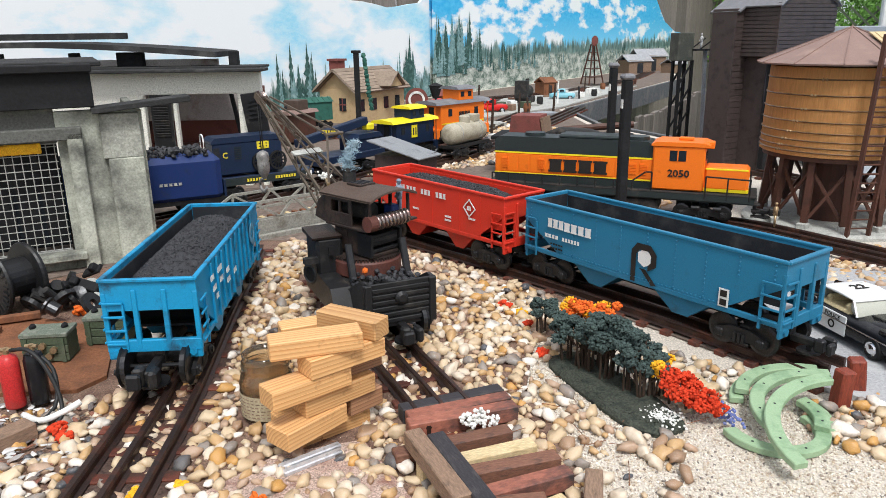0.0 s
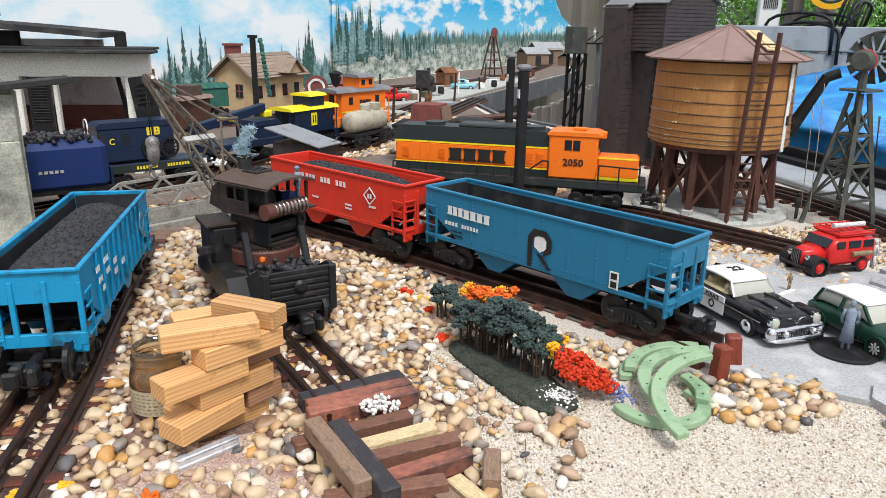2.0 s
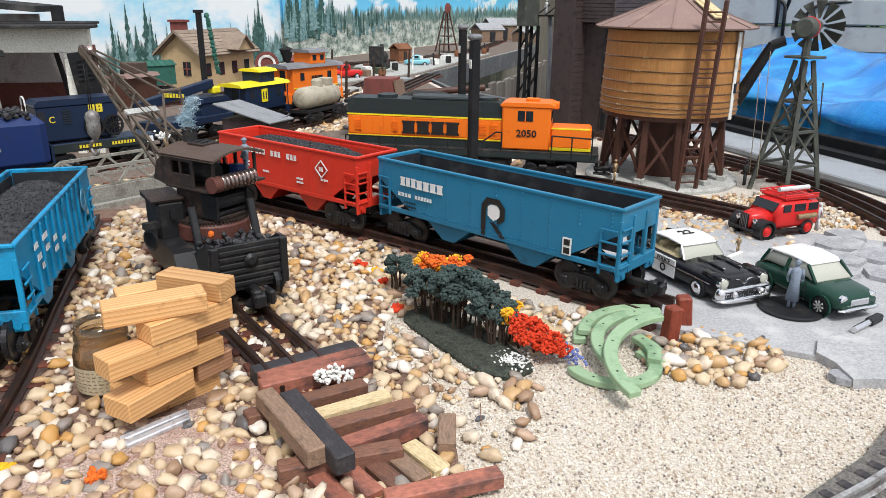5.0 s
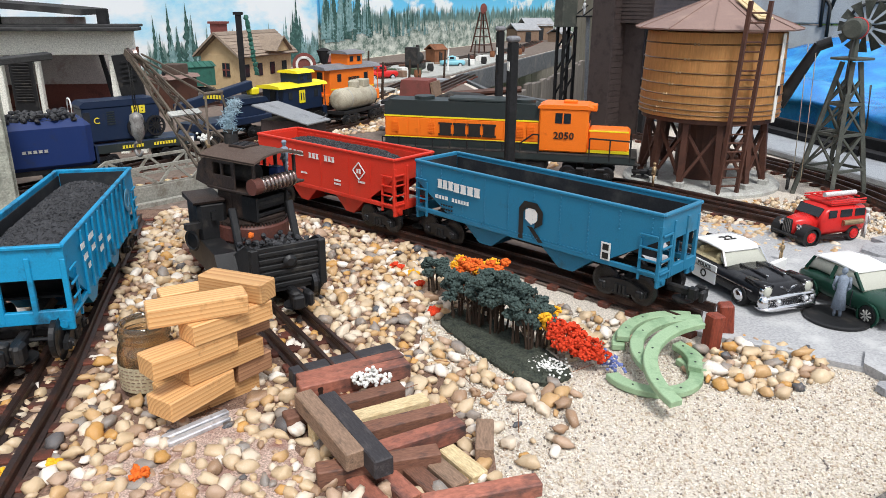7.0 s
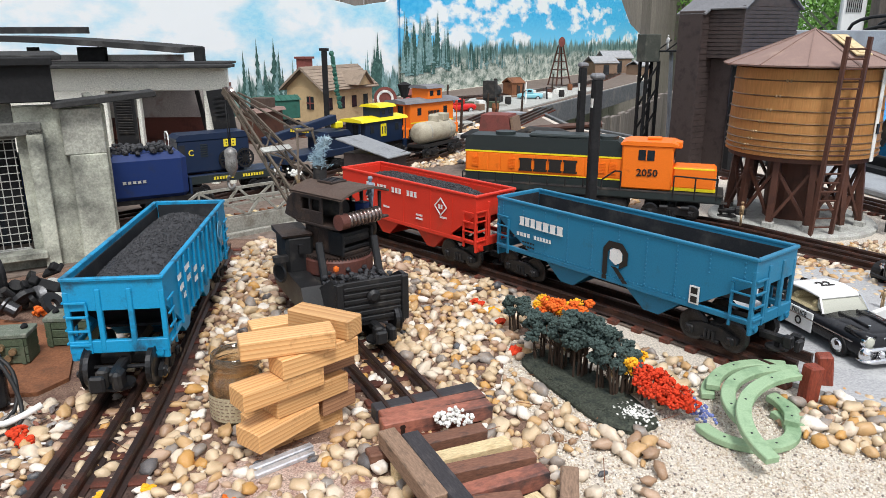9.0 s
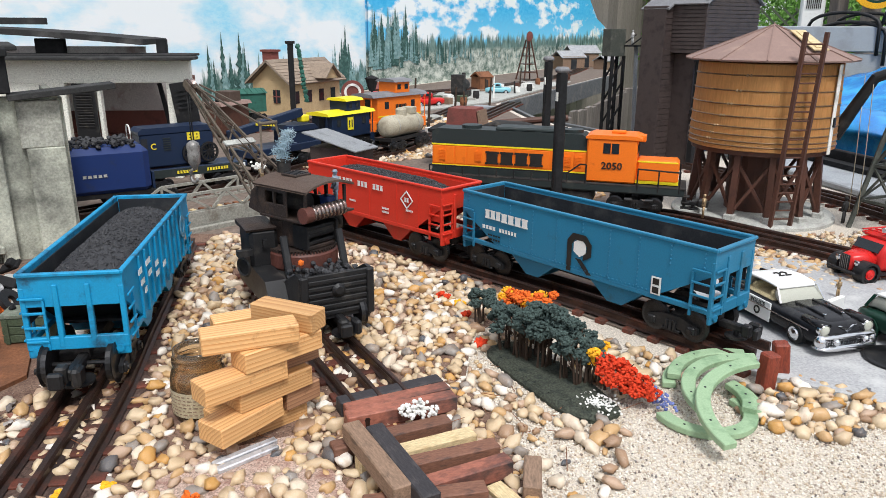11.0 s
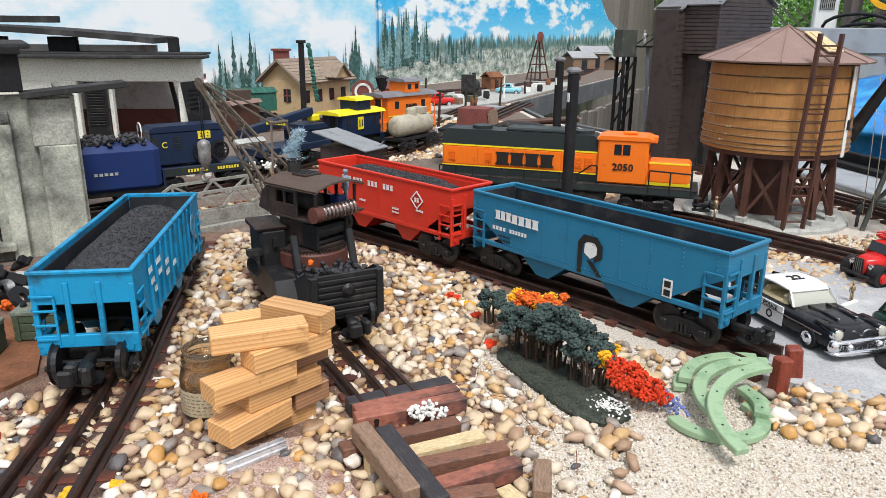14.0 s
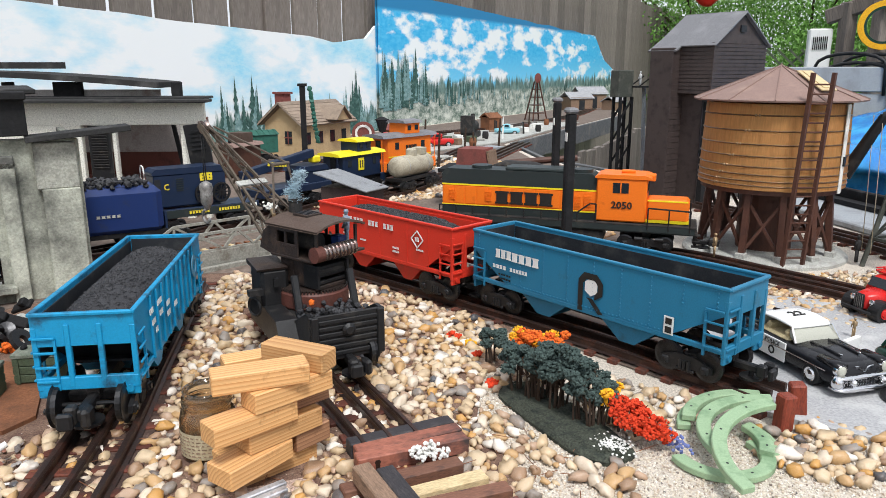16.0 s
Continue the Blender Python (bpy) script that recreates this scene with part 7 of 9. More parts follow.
part("tank_floor", lathe(B(), [(0.098, 0.092), (0.098, 0.098), (0.02, 0.0985)], 40), M["brownplastic"], wt)
for k in range(12):
    a = 2 * math.pi * (k + 0.5) / 12
    c, s_ = math.cos(a), math.sin(a)
    part("leg", beam(B(), (0.094 * c, 0.094 * s_, 0.006), (0.086 * c, 0.086 * s_, 0.094), 0.0085), M["brownplastic"], wt)
    b = 2 * math.pi * (k + 1.5) / 12
    part("brace", beam(beam(B(), (0.092 * c, 0.092 * s_, 0.015), (0.087 * math.cos(b), 0.087 * math.sin(b), 0.082), 0.004), (0.087 * c, 0.087 * s_, 0.082), (0.092 * math.cos(b), 0.092 * math.sin(b), 0.015), 0.004), M["brownplastic"], wt)
    part("footing", box(B(), 0.096 * c, 0.096 * s_, 0.010, 0.014, 0.014, 0.008, rz=math.degrees(a), bev=0.001), M["concrete"], wt)
part("riser_pipe", lathe(B(), [(0.040, 0.006), (0.040, 0.095)], 24), M["brownplastic"], wt)
lad = part("ladder", B(), M["brownplastic"], wt, "tall brown ladder")
for dx in (-0.0145, 0.0145):
    part("ladder_rail", beam(B(), (-0.0135 + dx, -0.110, 0.004), (-0.007 + dx, -0.1205, 0.244), 0.0050), M["brownplastic"], lad)
for k in range(20):
    u = 0.05 + k * 0.047
    p_ = Vector((-0.0135, -0.110, 0.004)).lerp(Vector((-0.007, -0.1205, 0.244)), u)
    part("rung", rod(B(), (p_.x - 0.0145, p_.y, p_.z), (p_.x + 0.0145, p_.y, p_.z), 0.0011, n=6), M["brownplastic"], lad)
part("gauge_board", box(B(), 0.056, -0.087, 0.150, 0.008, 0.002, 0.112, rz=33, bev=0.0005), M["flower"], wt, "white level board")
part("gauge_pointer", box(B(), 0.0575, -0.0885, 0.135, 0.005, 0.002, 0.012, rz=33), M["black"], wt)
sp = part("spout", rod(rod(B(), (0.098, -0.03, 0.110), (0.128, -0.06, 0.190), 0.0100, 0.0068, n=14), (0.127, -0.059, 0.188), (0.142, -0.069, 0.195), 0.0068, n=14), M["black"], wt, "raised black spout")
for yy in (-0.03, -0.05):
    tube("chain", [(0.125, yy - 0.01, 0.19), (0.110, yy - 0.04, 0.10), (0.100, yy - 0.06, 0.02)], 0.0006, M["wire"], wt)
wt.scale = (0.88, 0.88, 0.975)
wt.location.x = 0.508
figure("tower_man_figurine", 0.590, 0.850, 0.004, 0.034, 120, "blackm", "dark figurine standing beside the water tower")
figure("rail_man_figurine", 0.408, 0.860, 0.012, 0.030, 160, "brass", "tan figurine by the locomotive coupler")

wm = thing("windmill", 0.634, 0.828, 0, 18, "weathered grey-green lattice windmill tower", "windmill")
for sx in (-1, 1):
    for sy in (-1, 1):
        part("leg", beam(B(), (sx * 0.0325, sy * 0.0275, 0), (sx * 0.007, sy * 0.007, 0.168), 0.0050), M["millgrey"], wm)
def wleg(sx, sy, u):
    return Vector((sx * 0.0325, sy * 0.0275, 0)).lerp(Vector((sx * 0.007, sy * 0.007, 0.168)), u)
for u0, u1 in ((0.22, 0.48), (0.48, 0.70), (0.70, 0.88)):
    for a, b in (((-1, -1), (1, -1)), ((1, -1), (1, 1)), ((1, 1), (-1, 1)), ((-1, 1), (-1, -1))):
        part("girt", beam(B(), wleg(*a, u0), wleg(*b, u0), 0.0034), M["millgrey"], wm)
        part("brace", beam(beam(B(), wleg(*a, u0), wleg(*b, u1), 0.0024), wleg(*b, u0), wleg(*a, u1), 0.0024), M["millgrey"], wm)
part("platform", box(B(), 0, 0, 0.172, 0.036, 0.034, 0.003, bev=0.0006), M["millgrey"], wm)
part("mast", rod(B(), (0, 0, 0.17), (0, 0, 0.200), 0.0055, 0.004), M["millgrey"], wm)
hub = part("motor_housing", lathe(B(), [(0.010, -0.014), (0.0125, -0.011), (0.0125, 0.012), (0.009, 0.016)], 24, pose(-0.004, 0, 0.207, 0, 90, 20)), M["millgrey"], wm)
part("band", lathe(B(), [(0.0130, -0.0016), (0.0135, 0), (0.0130, 0.0016)], 24, pose(0.000, 0.0015, 0.207, 0, 90, 20)), M["bottle_red"], hub, "red rubber band")
WM_ = pose(0.022, 0.005, 0.209, 0, 90, 32)
part("wheel_hub", lathe(B(), [(0.006, -0.003), (0.006, 0.004), (0.003, 0.006)], 16, WM_), M["millgrey"], wm)
for k in range(12):
    a = 2 * math.pi * k / 12
    bm = B()
    vs = [bm.verts.new(WM_ @ Vector((r * math.cos(a + da), r * math.sin(a + da), dz))) for r, da, dz in ((0.009, -0.12, 0.0), (0.031, -0.20, -0.002), (0.031, 0.20, 0.003), (0.009, 0.16, 0.002))]
    bmesh.ops.solidify(bm, geom=[bm.faces.new(vs)], thickness=0.0008)
    part("vane", bm, M["millgrey"], wm)
tube("wire", [(-0.008, -0.004, 0.20), (-0.020, -0.010, 0.165), (-0.014, -0.012, 0.120), (-0.026, -0.015, 0.10)], 0.0008, M["rubber"], wm)
tube("wire", [(0.03, -0.01, 0.14), (0.034, -0.012, 0.09), (0.03, -0.01, 0.05)], 0.0014, M["rubber"], wm)

ct = thing("coaling_tower", 0.560, 1.250, 0, 30.6, "dark brown clapboard coaling tower with a grey gabled roof", "coaling tower")
GW, GD = 0.155, 0.115
part("bin", box(B(), GW / 2, GD / 2, 0.243, GW, GD, 0.086, bev=0.001), M["coalbrown"], ct)
part("gable", prism(B(), [(0, 0.286), (GW, 0.286), (GW / 2, 0.340)], GD, Matrix.Translation((0, GD / 2, 0))), M["coalbrown"], ct)
sl = math.degrees(math.atan2(0.054, GW / 2))
for sx in (-1, 1):
    part("roof_panel", box(B(), GW / 2 + sx * GW / 4 * 1.06, GD / 2, 0.3115, 0.104, GD + 0.014, 0.003, ry=sx * sl, bev=0.0006), M["greyroof"], ct, "grey roof slope")
for i in range(13):
    part("clapboard", box(B(), GW / 2, -0.0008, 0.2035 + i * 0.0066, GW, 0.0016, 0.0056, rx=4), M["coalbrown"], ct)
    part("clapboard", box(B(), -0.0008, GD / 2, 0.2035 + i * 0.0066, 0.0016, GD, 0.0056, ry=4), M["coalbrown"], ct)
part("corner_trim", box(B(), 0, 0, 0.243, 0.005, 0.005, 0.088), M["coalbrown"], ct)
part("gable_window", box(B(), GW / 2, -0.0015, 0.312, 0.016, 0.003, 0.011), M["inner"], ct)
for xx in (0.012, GW - 0.012):
    for yy in (0.012, GD - 0.012):
        part("leg", box(B(), xx, yy, 0.100, 0.010, 0.010, 0.200), M["soot"], ct)
for za, zb in ((0.02, 0.10), (0.10, 0.19)):
    part("brace", beam(beam(B(), (0.012, 0.012, za), (GW - 0.012, 0.012, zb), 0.006), (GW - 0.012, 0.012, za), (0.012, 0.012, zb), 0.006), M["soot"], ct)
    part("cross_beam", box(B(), GW / 2, 0.012, zb, GW, 0.007, 0.007), M["soot"], ct)
part("coal_chute", box(B(), 0.040, 0.050, 0.100, 0.052, 0.050, 0.198, bev=0.001), M["coalbrown"], ct)
shaft = part("hoist_shaft", box(B(), 0.004, 0.094, 0.140, 0.048, 0.050, 0.280, bev=0.001), M["coalbrown"], ct)
part("shaft_roof", box(B(), 0.008, 0.094, 0.290, 0.064, 0.062, 0.003, ry=-30), M["greyroof"], shaft)
for i in range(26):
    part("shaft_slat", box(B(), 0.004, 0.0685, 0.012 + i * 0.0105, 0.047, 0.0016, 0.0095, rx=3), M["coalbrown"], shaft)

lk = thing("lookout_tower", 0.470, 1.450, 0, 15, "blue-grey lattice signal tower with a railed platform", "tower")
for sx in (-1, 1):
    for sy in (-1, 1):
        part("post", box(B(), sx * 0.013, sy * 0.012, 0.095, 0.005, 0.005, 0.19), M["soot"], lk)
    for k in range(4):
        part("brace", beam(B(), (-0.013, sx * 0.013, 0.01 + k * 0.045), (0.013, sx * 0.013, 0.05 + k * 0.045), 0.003), M["soot"], lk)
part("head", box(B(), -0.004, 0, 0.215, 0.034, 0.030, 0.052, bev=0.001), M["millgrey"], lk)
part("platform", box(B(), 0.035, -0.01, 0.209, 0.050, 0.034, 0.003), M["soot"], lk)
for yy in (-0.025, 0.005):
    part("platform_brace", beam(B(), (0.018, yy, 0.209), (0.050, yy, 0.230), 0.002), M["soot"], lk)
part("drain_pipe", rod(B(), (0.045, -0.02, 0.0), (0.040, -0.012, 0.208), 0.004, n=10), M["greydeck"], lk)
figure("lookout_figurine", 0.503, 1.448, 0.2105, 0.028, 200, "cloth_white", "white figurine standing on the tower platform")

for x, y, h, r, l in ((0.213, 0.842, 0.192, 0.0056, "tall black square-capped post in front of the locomotive"), (0.246, 1.055, 0.196, 0.0052, "tall black post behind the locomotive")):
    ps = thing("black_post", x, y, 0, 8, l, "post", "black posts")
    part("shaft", box(B(), 0, 0, h / 2, r * 2, r * 2, h, bev=0.002), M["soot"], ps)
    part("cap", box(B(), 0, 0, h + 0.003, r * 2.6, r * 2.6, 0.007, bev=0.0025), M["greyroof"], ps)
    part("sticker", box(B(), -r - 0.0004, -0.002, h * 0.86, 0.0008, 0.006, 0.010), M["flower"], ps)

# ---- turntable bridge, tender, wrecking train ----
tt = thing("turntable_bridge", -0.205, 0.930, 0, 40, "pale grey truss turntable bridge over a concrete rim", "bridge")
part("girder", box(B(), 0, -0.020, 0.012, 0.20, 0.006, 0.024, bev=0.001), M["girdergrey"], tt)
part("girder", box(B(), 0.03, -0.034, 0.004, 0.26, 0.006, 0.008, bev=0.001), M["girdergrey"], tt)
part("deck", box(B(), 0, 0.010, 0.006, 0.20, 0.055, 0.006), M["tie"], tt)
for k in range(16):
    part("deck_tie", box(B(), -0.094 + k * 0.0125, 0.012, 0.011, 0.006, 0.056, 0.004), M["rust"] if k % 3 else M["paletimber"], tt)
for yy in (-0.021, 0.042):
    fr = part("truss", beam(B(), (-0.055, yy, 0.046), (0.052, yy, 0.046), 0.0034), M["girdergrey"], tt)
    for a, b in (((-0.092, 0.024), (-0.055, 0.046)), ((0.052, 0.046), (0.088, 0.024)), ((-0.092, 0.024), (0.088, 0.024)), ((-0.055, 0.046), (-0.055, 0.024)), ((-0.055, 0.046), (-0.02, 0.024)), ((-0.02, 0.024), (0.0, 0.046)), ((0.0, 0.046), (0.022, 0.024)), ((0.022, 0.024), (0.052, 0.046)), ((0.052, 0.046), (0.052, 0.024))):
        part("truss_bar", beam(B(), (a[0], yy, a[1]), (b[0], yy, b[1]), 0.003), M["girdergrey"], fr)

td = thing("tender", -0.401, 0.948, 0.012, 27, "dark blue steam engine tender filled with coal", "tender")
part("tank", box(B(), 0, 0, 0.051, 0.205, 0.058, 0.062, bev=0.008), M["navy2"], td)
part("frame", box(B(), 0, 0, 0.020, 0.215, 0.050, 0.006), M["black"], td)
part("ladder", box(B(), 0.106, 0.0, 0.03, 0.003, 0.04, 0.03), M["navy"], td)
cb = B()
rt = random.Random(31)
for k in range(260):
    lump(cb, rt.uniform(-0.095, 0.085), rt.uniform(-0.026, 0.026), 0.081 + rt.random() * 0.009, 0.004, 0.0036, 0.0034, k, 0.6)
tagged(part("coal", cb, M["coal"], td), kind="stuff")
bars(5, 0.0045, 0.0035, 0.0015, side_m(0.0585, 0.035, 0.047), M["concrete"], td)
for sx in (-1, 1):
    truck(td, sx * 0.070)
coupler(td, 0.106, 1)

wc = thing("wrecking_train_crane", -0.262, 1.122, 0.012, 33, "navy wrecking crane car with big spoked wheels", "crane car")
part("deck", box(B(), 0, 0, 0.030, 0.190, 0.056, 0.008, bev=0.001), M["navy"], wc)
part("side_sill", box(B(), 0, -0.0285, 0.027, 0.180, 0.002, 0.012), M["dgreen"], wc)
part("house", box(B(), -0.020, 0, 0.062, 0.120, 0.044, 0.050, bev=0.002), M["navy"], wc)
part("house_roof", prism(B(), [(-0.082, 0.087), (0.042, 0.087), (0.042, 0.091), (0.034, 0.096), (-0.075, 0.096), (-0.082, 0.091)], 0.046), M["navy"], wc)
for xx in (0.000, 0.030):
    wv = part("spoked_wheel", lathe(B(), [(0.0125, -0.002), (0.0155, -0.002), (0.0155, 0.002), (0.0125, 0.002)], 26, pose(xx, -0.0250, 0.054, 90, 0, 0)), M["black"], wc)
    for k in range(6):
        a = math.pi * k / 6
        part("spoke", box(B(), xx, -0.0250, 0.054, 0.027, 0.002, 0.0018, ry=math.degrees(a)), M["black"], wv)
words("C", 0.013, side_m(0.0445, -0.060, 0.068), M["yellow_ink"], wc, 1, "letter", 0.0002)
bars(2, 0.0095, 0.012, 0.0022, side_m(0.0445, 0.006, 0.080), M["yellow_ink"], wc, holes=True)
bars(7, 0.0038, 0.0045, 0.0012, side_m(0.0595, -0.012, 0.0275), M["yellow_ink"], wc)
bars(8, 0.0036, 0.0045, 0.0012, side_m(0.0595, 0.040, 0.0275), M["yellow_ink"], wc)
part("white_plate", box(B(), 0.084, -0.0300, 0.0275, 0.011, 0.001, 0.009), M["white"], wc)
part("cab_window", box(B(), -0.074, -0.0222, 0.072, 0.010, 0.001, 0.018), M["inner"], wc)
for i in range(6):
    part("vent_slat", box(B(), -0.038, -0.0225, 0.062 + i * 0.0035, 0.012, 0.0012, 0.0014), M["dgreen"], wc)
part("rear_rack", box(B(), -0.088, 0, 0.050, 0.012, 0.040, 0.032, bev=0.001), M["navy"], wc)
tube("handrail", [(-0.092, -0.015, 0.066), (-0.092, -0.015, 0.098), (-0.092, 0.002, 0.098), (-0.092, 0.002, 0.066)], 0.0012, M["flower"], wc)
for sx in (-1, 1):
    truck(wc, sx * 0.060)
wc.scale = (0.88, 0.88, 0.95)
wc.location.x, wc.location.y = -0.285, 1.107
bcar = thing("boom_car", -0.175, 1.270, 0.012, 52, "navy boom-tender car with folded crane boom", "flat car")
part("deck", box(B(), 0, 0, 0.030, 0.165, 0.054, 0.012, bev=0.001), M["navy"], bcar)
part("cabin", box(B(), 0.045, 0, 0.045, 0.060, 0.046, 0.024, bev=0.002), M["navy"], bcar)
part("cabin_roof", prism(B(), [(0.012, 0.057), (0.080, 0.057), (0.072, 0.066), (0.020, 0.066)], 0.050), M["navy"], bcar)
bo = part("folded_boom", box(B(), -0.020, 0, 0.074, 0.165, 0.014, 0.014, ry=-8, bev=0.001), M["navy"], bcar)
bars(7, 0.0050, 0.0065, 0.0014, pose(-0.030, -0.0078, 0.074, 90, 8, 0), M["yellow_ink"], bcar)
part("boom_head", box(B(), 0.066, -0.002, 0.074, 0.018, 0.016, 0.012, bev=0.002), M["yellow"], bcar, "yellow painted boom head")
for sx in (-1, 1):
    truck(bcar, sx * 0.052)


def caboose(x, y, rz, body, roof, label, L=0.135, text=None):
    t = thing("caboose", x, y, 0.012, rz, label, "caboose", "cabooses")
    part("body", box(B(), 0, 0, 0.046, L * 0.80, 0.054, 0.044, bev=0.001), M[body], t)
    part("roof", prism(B(), [(-0.031, 0.068), (0.031, 0.068), (0.027, 0.073), (0, 0.076), (-0.027, 0.073)], L, pose(0, 0, 0, 0, 0, 90)), M[roof], t)
    cu = part("cupola", box(B(), 0.012, 0, 0.083, 0.040, 0.046, 0.020, bev=0.001), M[body], t)
    part("cupola_roof", prism(B(), [(-0.027, 0.0925), (0.027, 0.0925), (0.022, 0.097), (0, 0.099), (-0.022, 0.097)], 0.050, pose(0.012, 0, 0, 0, 0, 90)), M[roof], cu)
    for sy in (-1, 1):
        for xx in (-0.036, 0.036):
            part("window", box(B(), xx, sy * 0.0272, 0.053, 0.010, 0.001, 0.013), M["darkglass"], t)
        for xx in (0.002, 0.022):
            part("cupola_window", box(B(), xx, sy * 0.0232, 0.084, 0.009, 0.001, 0.009), M["darkglass"], cu)
    for sx in (-1, 1):
        part("door", box(B(), sx * L * 0.401, 0, 0.046, 0.001, 0.014, 0.034), M["darkglass"], t)
        part("platform", box(B(), sx * L * 0.45, 0, 0.024, L * 0.1, 0.052, 0.003), M[body], t)
        for sy in (-1, 1):
            part("end_rail", rod(B(), (sx * L * 0.49, sy * 0.024, 0.024), (sx * L * 0.49, sy * 0.024, 0.066), 0.001, n=6), M[body], t)
            part("steps", box(B(), sx * L * 0.46, sy * 0.024, 0.016, 0.010, 0.006, 0.016), M[body], t)
        truck(t, sx * L * 0.30)
    part("underframe", box(B(), 0, 0, 0.021, L * 0.9, 0.046, 0.008), M["black"], t)
    return t


c1 = caboose(-0.072, 1.455, 50, "navy", "yellow", "navy caboose with a bright yellow roof")
part("sign", box(B(), -0.004, -0.0278, 0.050, 0.016, 0.001, 0.024), M["yellow"], c1, "yellow cross emblem")
for k in (-1, 1):
    part("sign_mark", box(B(), -0.004 + k * 0.0035, -0.0286, 0.050, 0.0024, 0.0008, 0.014), M["navy"], c1)
c2 = caboose(0.028, 1.680, 44, "orange", "greyroof", "orange caboose with a dark grey roof", 0.150)
bars(4, 0.0062, 0.0070, 0.0014, side_m(0.0555, 0.002, 0.050), M["dark_ink"], c2, holes=True)
c2.scale = (1.16, 1.16, 1.22)
part("belt_stripe", box(B(), 0, -0.0274, 0.034, 0.118, 0.001, 0.0016), M["yellow"], c2)

tc = thing("tank_car", 0.046, 1.460, 0.012, 55, "beige tank car with a centre dome", "tank car")
part("tank", lathe(B(), [(0.008, -0.060), (0.018, -0.057), (0.021, -0.050), (0.021, 0.050), (0.018, 0.057), (0.008, 0.060)], 28, pose(0, 0, 0.044, 0, 90, 0)), M["beige"], tc, smooth=True)
part("dome", lathe(B(), [(0.011, 0.060), (0.011, 0.074), (0.008, 0.077), (0.001, 0.078)], 20), M["beige"], tc)
part("frame", box(B(), 0, 0, 0.021, 0.130, 0.040, 0.006), M["black"], tc)
part("valve_box", box(B(), 0.03, 0, 0.070, 0.022, 0.022, 0.014, bev=0.001), M["beige"], tc)
for xx in (-0.035, 0.035):
    part("band", lathe(B(), [(0.0214, -0.001), (0.0214, 0.001)], 28, pose(xx, 0, 0.044, 0, 90, 0)), M["concrete"], tc)
for sx in (-1, 1):
    truck(tc, sx * 0.045)
tagged(tc, group="tank cars")

sh = thing("tin_roof_shed", -0.060, 1.205, 0, -28, "small brown shed with a grey lean-to roof", "shed")
part("wall", box(B(), 0, 0, 0.028, 0.095, 0.07, 0.056), M["coalbrown"], sh)
part("roof", box(B(), 0, -0.004, 0.066, 0.116, 0.088, 0.003, rx=-2, ry=13, bev=0.0008), M["tinroof"], sh, "pale grey sheet roof")
sh.scale = (0.88, 0.88, 0.97)
part("rock_pile", lump(lump(B(), 0.06, -0.05, 0.006, 0.02, 0.014, 0.010, 3, 0.5, 2), 0.085, -0.04, 0.005, 0.014, 0.012, 0.008, 5, 0.5, 2), M["slate"], sh)

# ---- station and distant clutter ----
hs = thing("station_house", -0.235, 2.215, 0, -32, "tan station house with a brown shingled roof", "house")
part("wall", box(B(), 0, 0, 0.048, 0.13, 0.24, 0.096), M["cream"], hs)
part("gable", prism(B(), [(-0.065, 0.096), (0.065, 0.096), (0, 0.146)], 0.236), M["cream"], hs)
rs_ = math.degrees(math.atan2(0.050, 0.065))
for sx in (-1, 1):
    rp = part("roof_slope", box(B(), sx * 0.038, 0, 0.1215, 0.104, 0.275, 0.004, ry=sx * rs_), M["shingle"], hs)
    for i in range(7):
        part("shingle_course", box(B(), sx * (0.007 + i * 0.0105), 0, 0.1490 - i * 0.0081, 0.013, 0.274, 0.0022, ry=sx * (rs_ - 5)), M["shingle"], rp)
    part("barge_board", beam(B(), (0, -0.134, 0.150), (sx * 0.080, -0.134, 0.089), 0.005), M["coalbrown"], hs)
for xx in (-0.035, 0.02):
    w = part("window", box(B(), xx, -0.1212, 0.055, 0.024, 0.002, 0.036), M["darkglass"], hs)
    part("window_frame", box(box(B(), xx, -0.1225, 0.055, 0.003, 0.002, 0.038), xx, -0.1225, 0.055, 0.026, 0.002, 0.003), M["brickred"], w)
for k in range(4):
    part("window", box(B(), 0.0655, -0.09 + k * 0.058, 0.052, 0.002, 0.022, 0.034), M["darkglass"], hs)
part("dormer", prism(B(), [(-0.035, 0.100), (0.035, 0.100), (0, 0.135)], 0.09, pose(0.055, 0.03, 0, 0, 0, 90)), M["cream"], hs)
for sx in (-1, 1):
    part("dormer_roof", box(B(), 0.060, 0.03 + sx * 0.020, 0.121, 0.10, 0.056, 0.003, rx=-sx * 45), M["shingle"], hs)
ch = part("chimney", box(B(), -0.070, -0.03, 0.100, 0.034, 0.034, 0.150, bev=0.001), M["brickred"], hs)
part("chimney_cap", box(B(), -0.070, -0.03, 0.176, 0.042, 0.042, 0.006), M["brickred"], ch)

gs = thing("green_boxcar", -0.350, 1.930, 0.012, 32, "old green boxcar with a ribbed roof", "boxcar")
part("body", box(B(), 0, 0, 0.055, 0.15, 0.06, 0.06, bev=0.001), M["greenroof"], gs)
part("roof", prism(B(), [(-0.034, 0.085), (0.034, 0.085), (0, 0.100)], 0.16, pose(0, 0, 0, 0, 0, 90)), M["greenroof"], gs)
for k in range(8):
    part("roof_rib", box(B(), -0.07 + k * 0.02, -0.017, 0.0935, 0.003, 0.036, 0.002, rx=24), M["greenroof"], gs)
for sx in (-1, 1):
    truck(gs, sx * 0.05)
gs.scale = (0.78, 0.78, 0.78)
bc = thing("brown_caboose", -0.345, 1.720, 0, 60, "dusty brown work car with a grey bench roof", "work car")
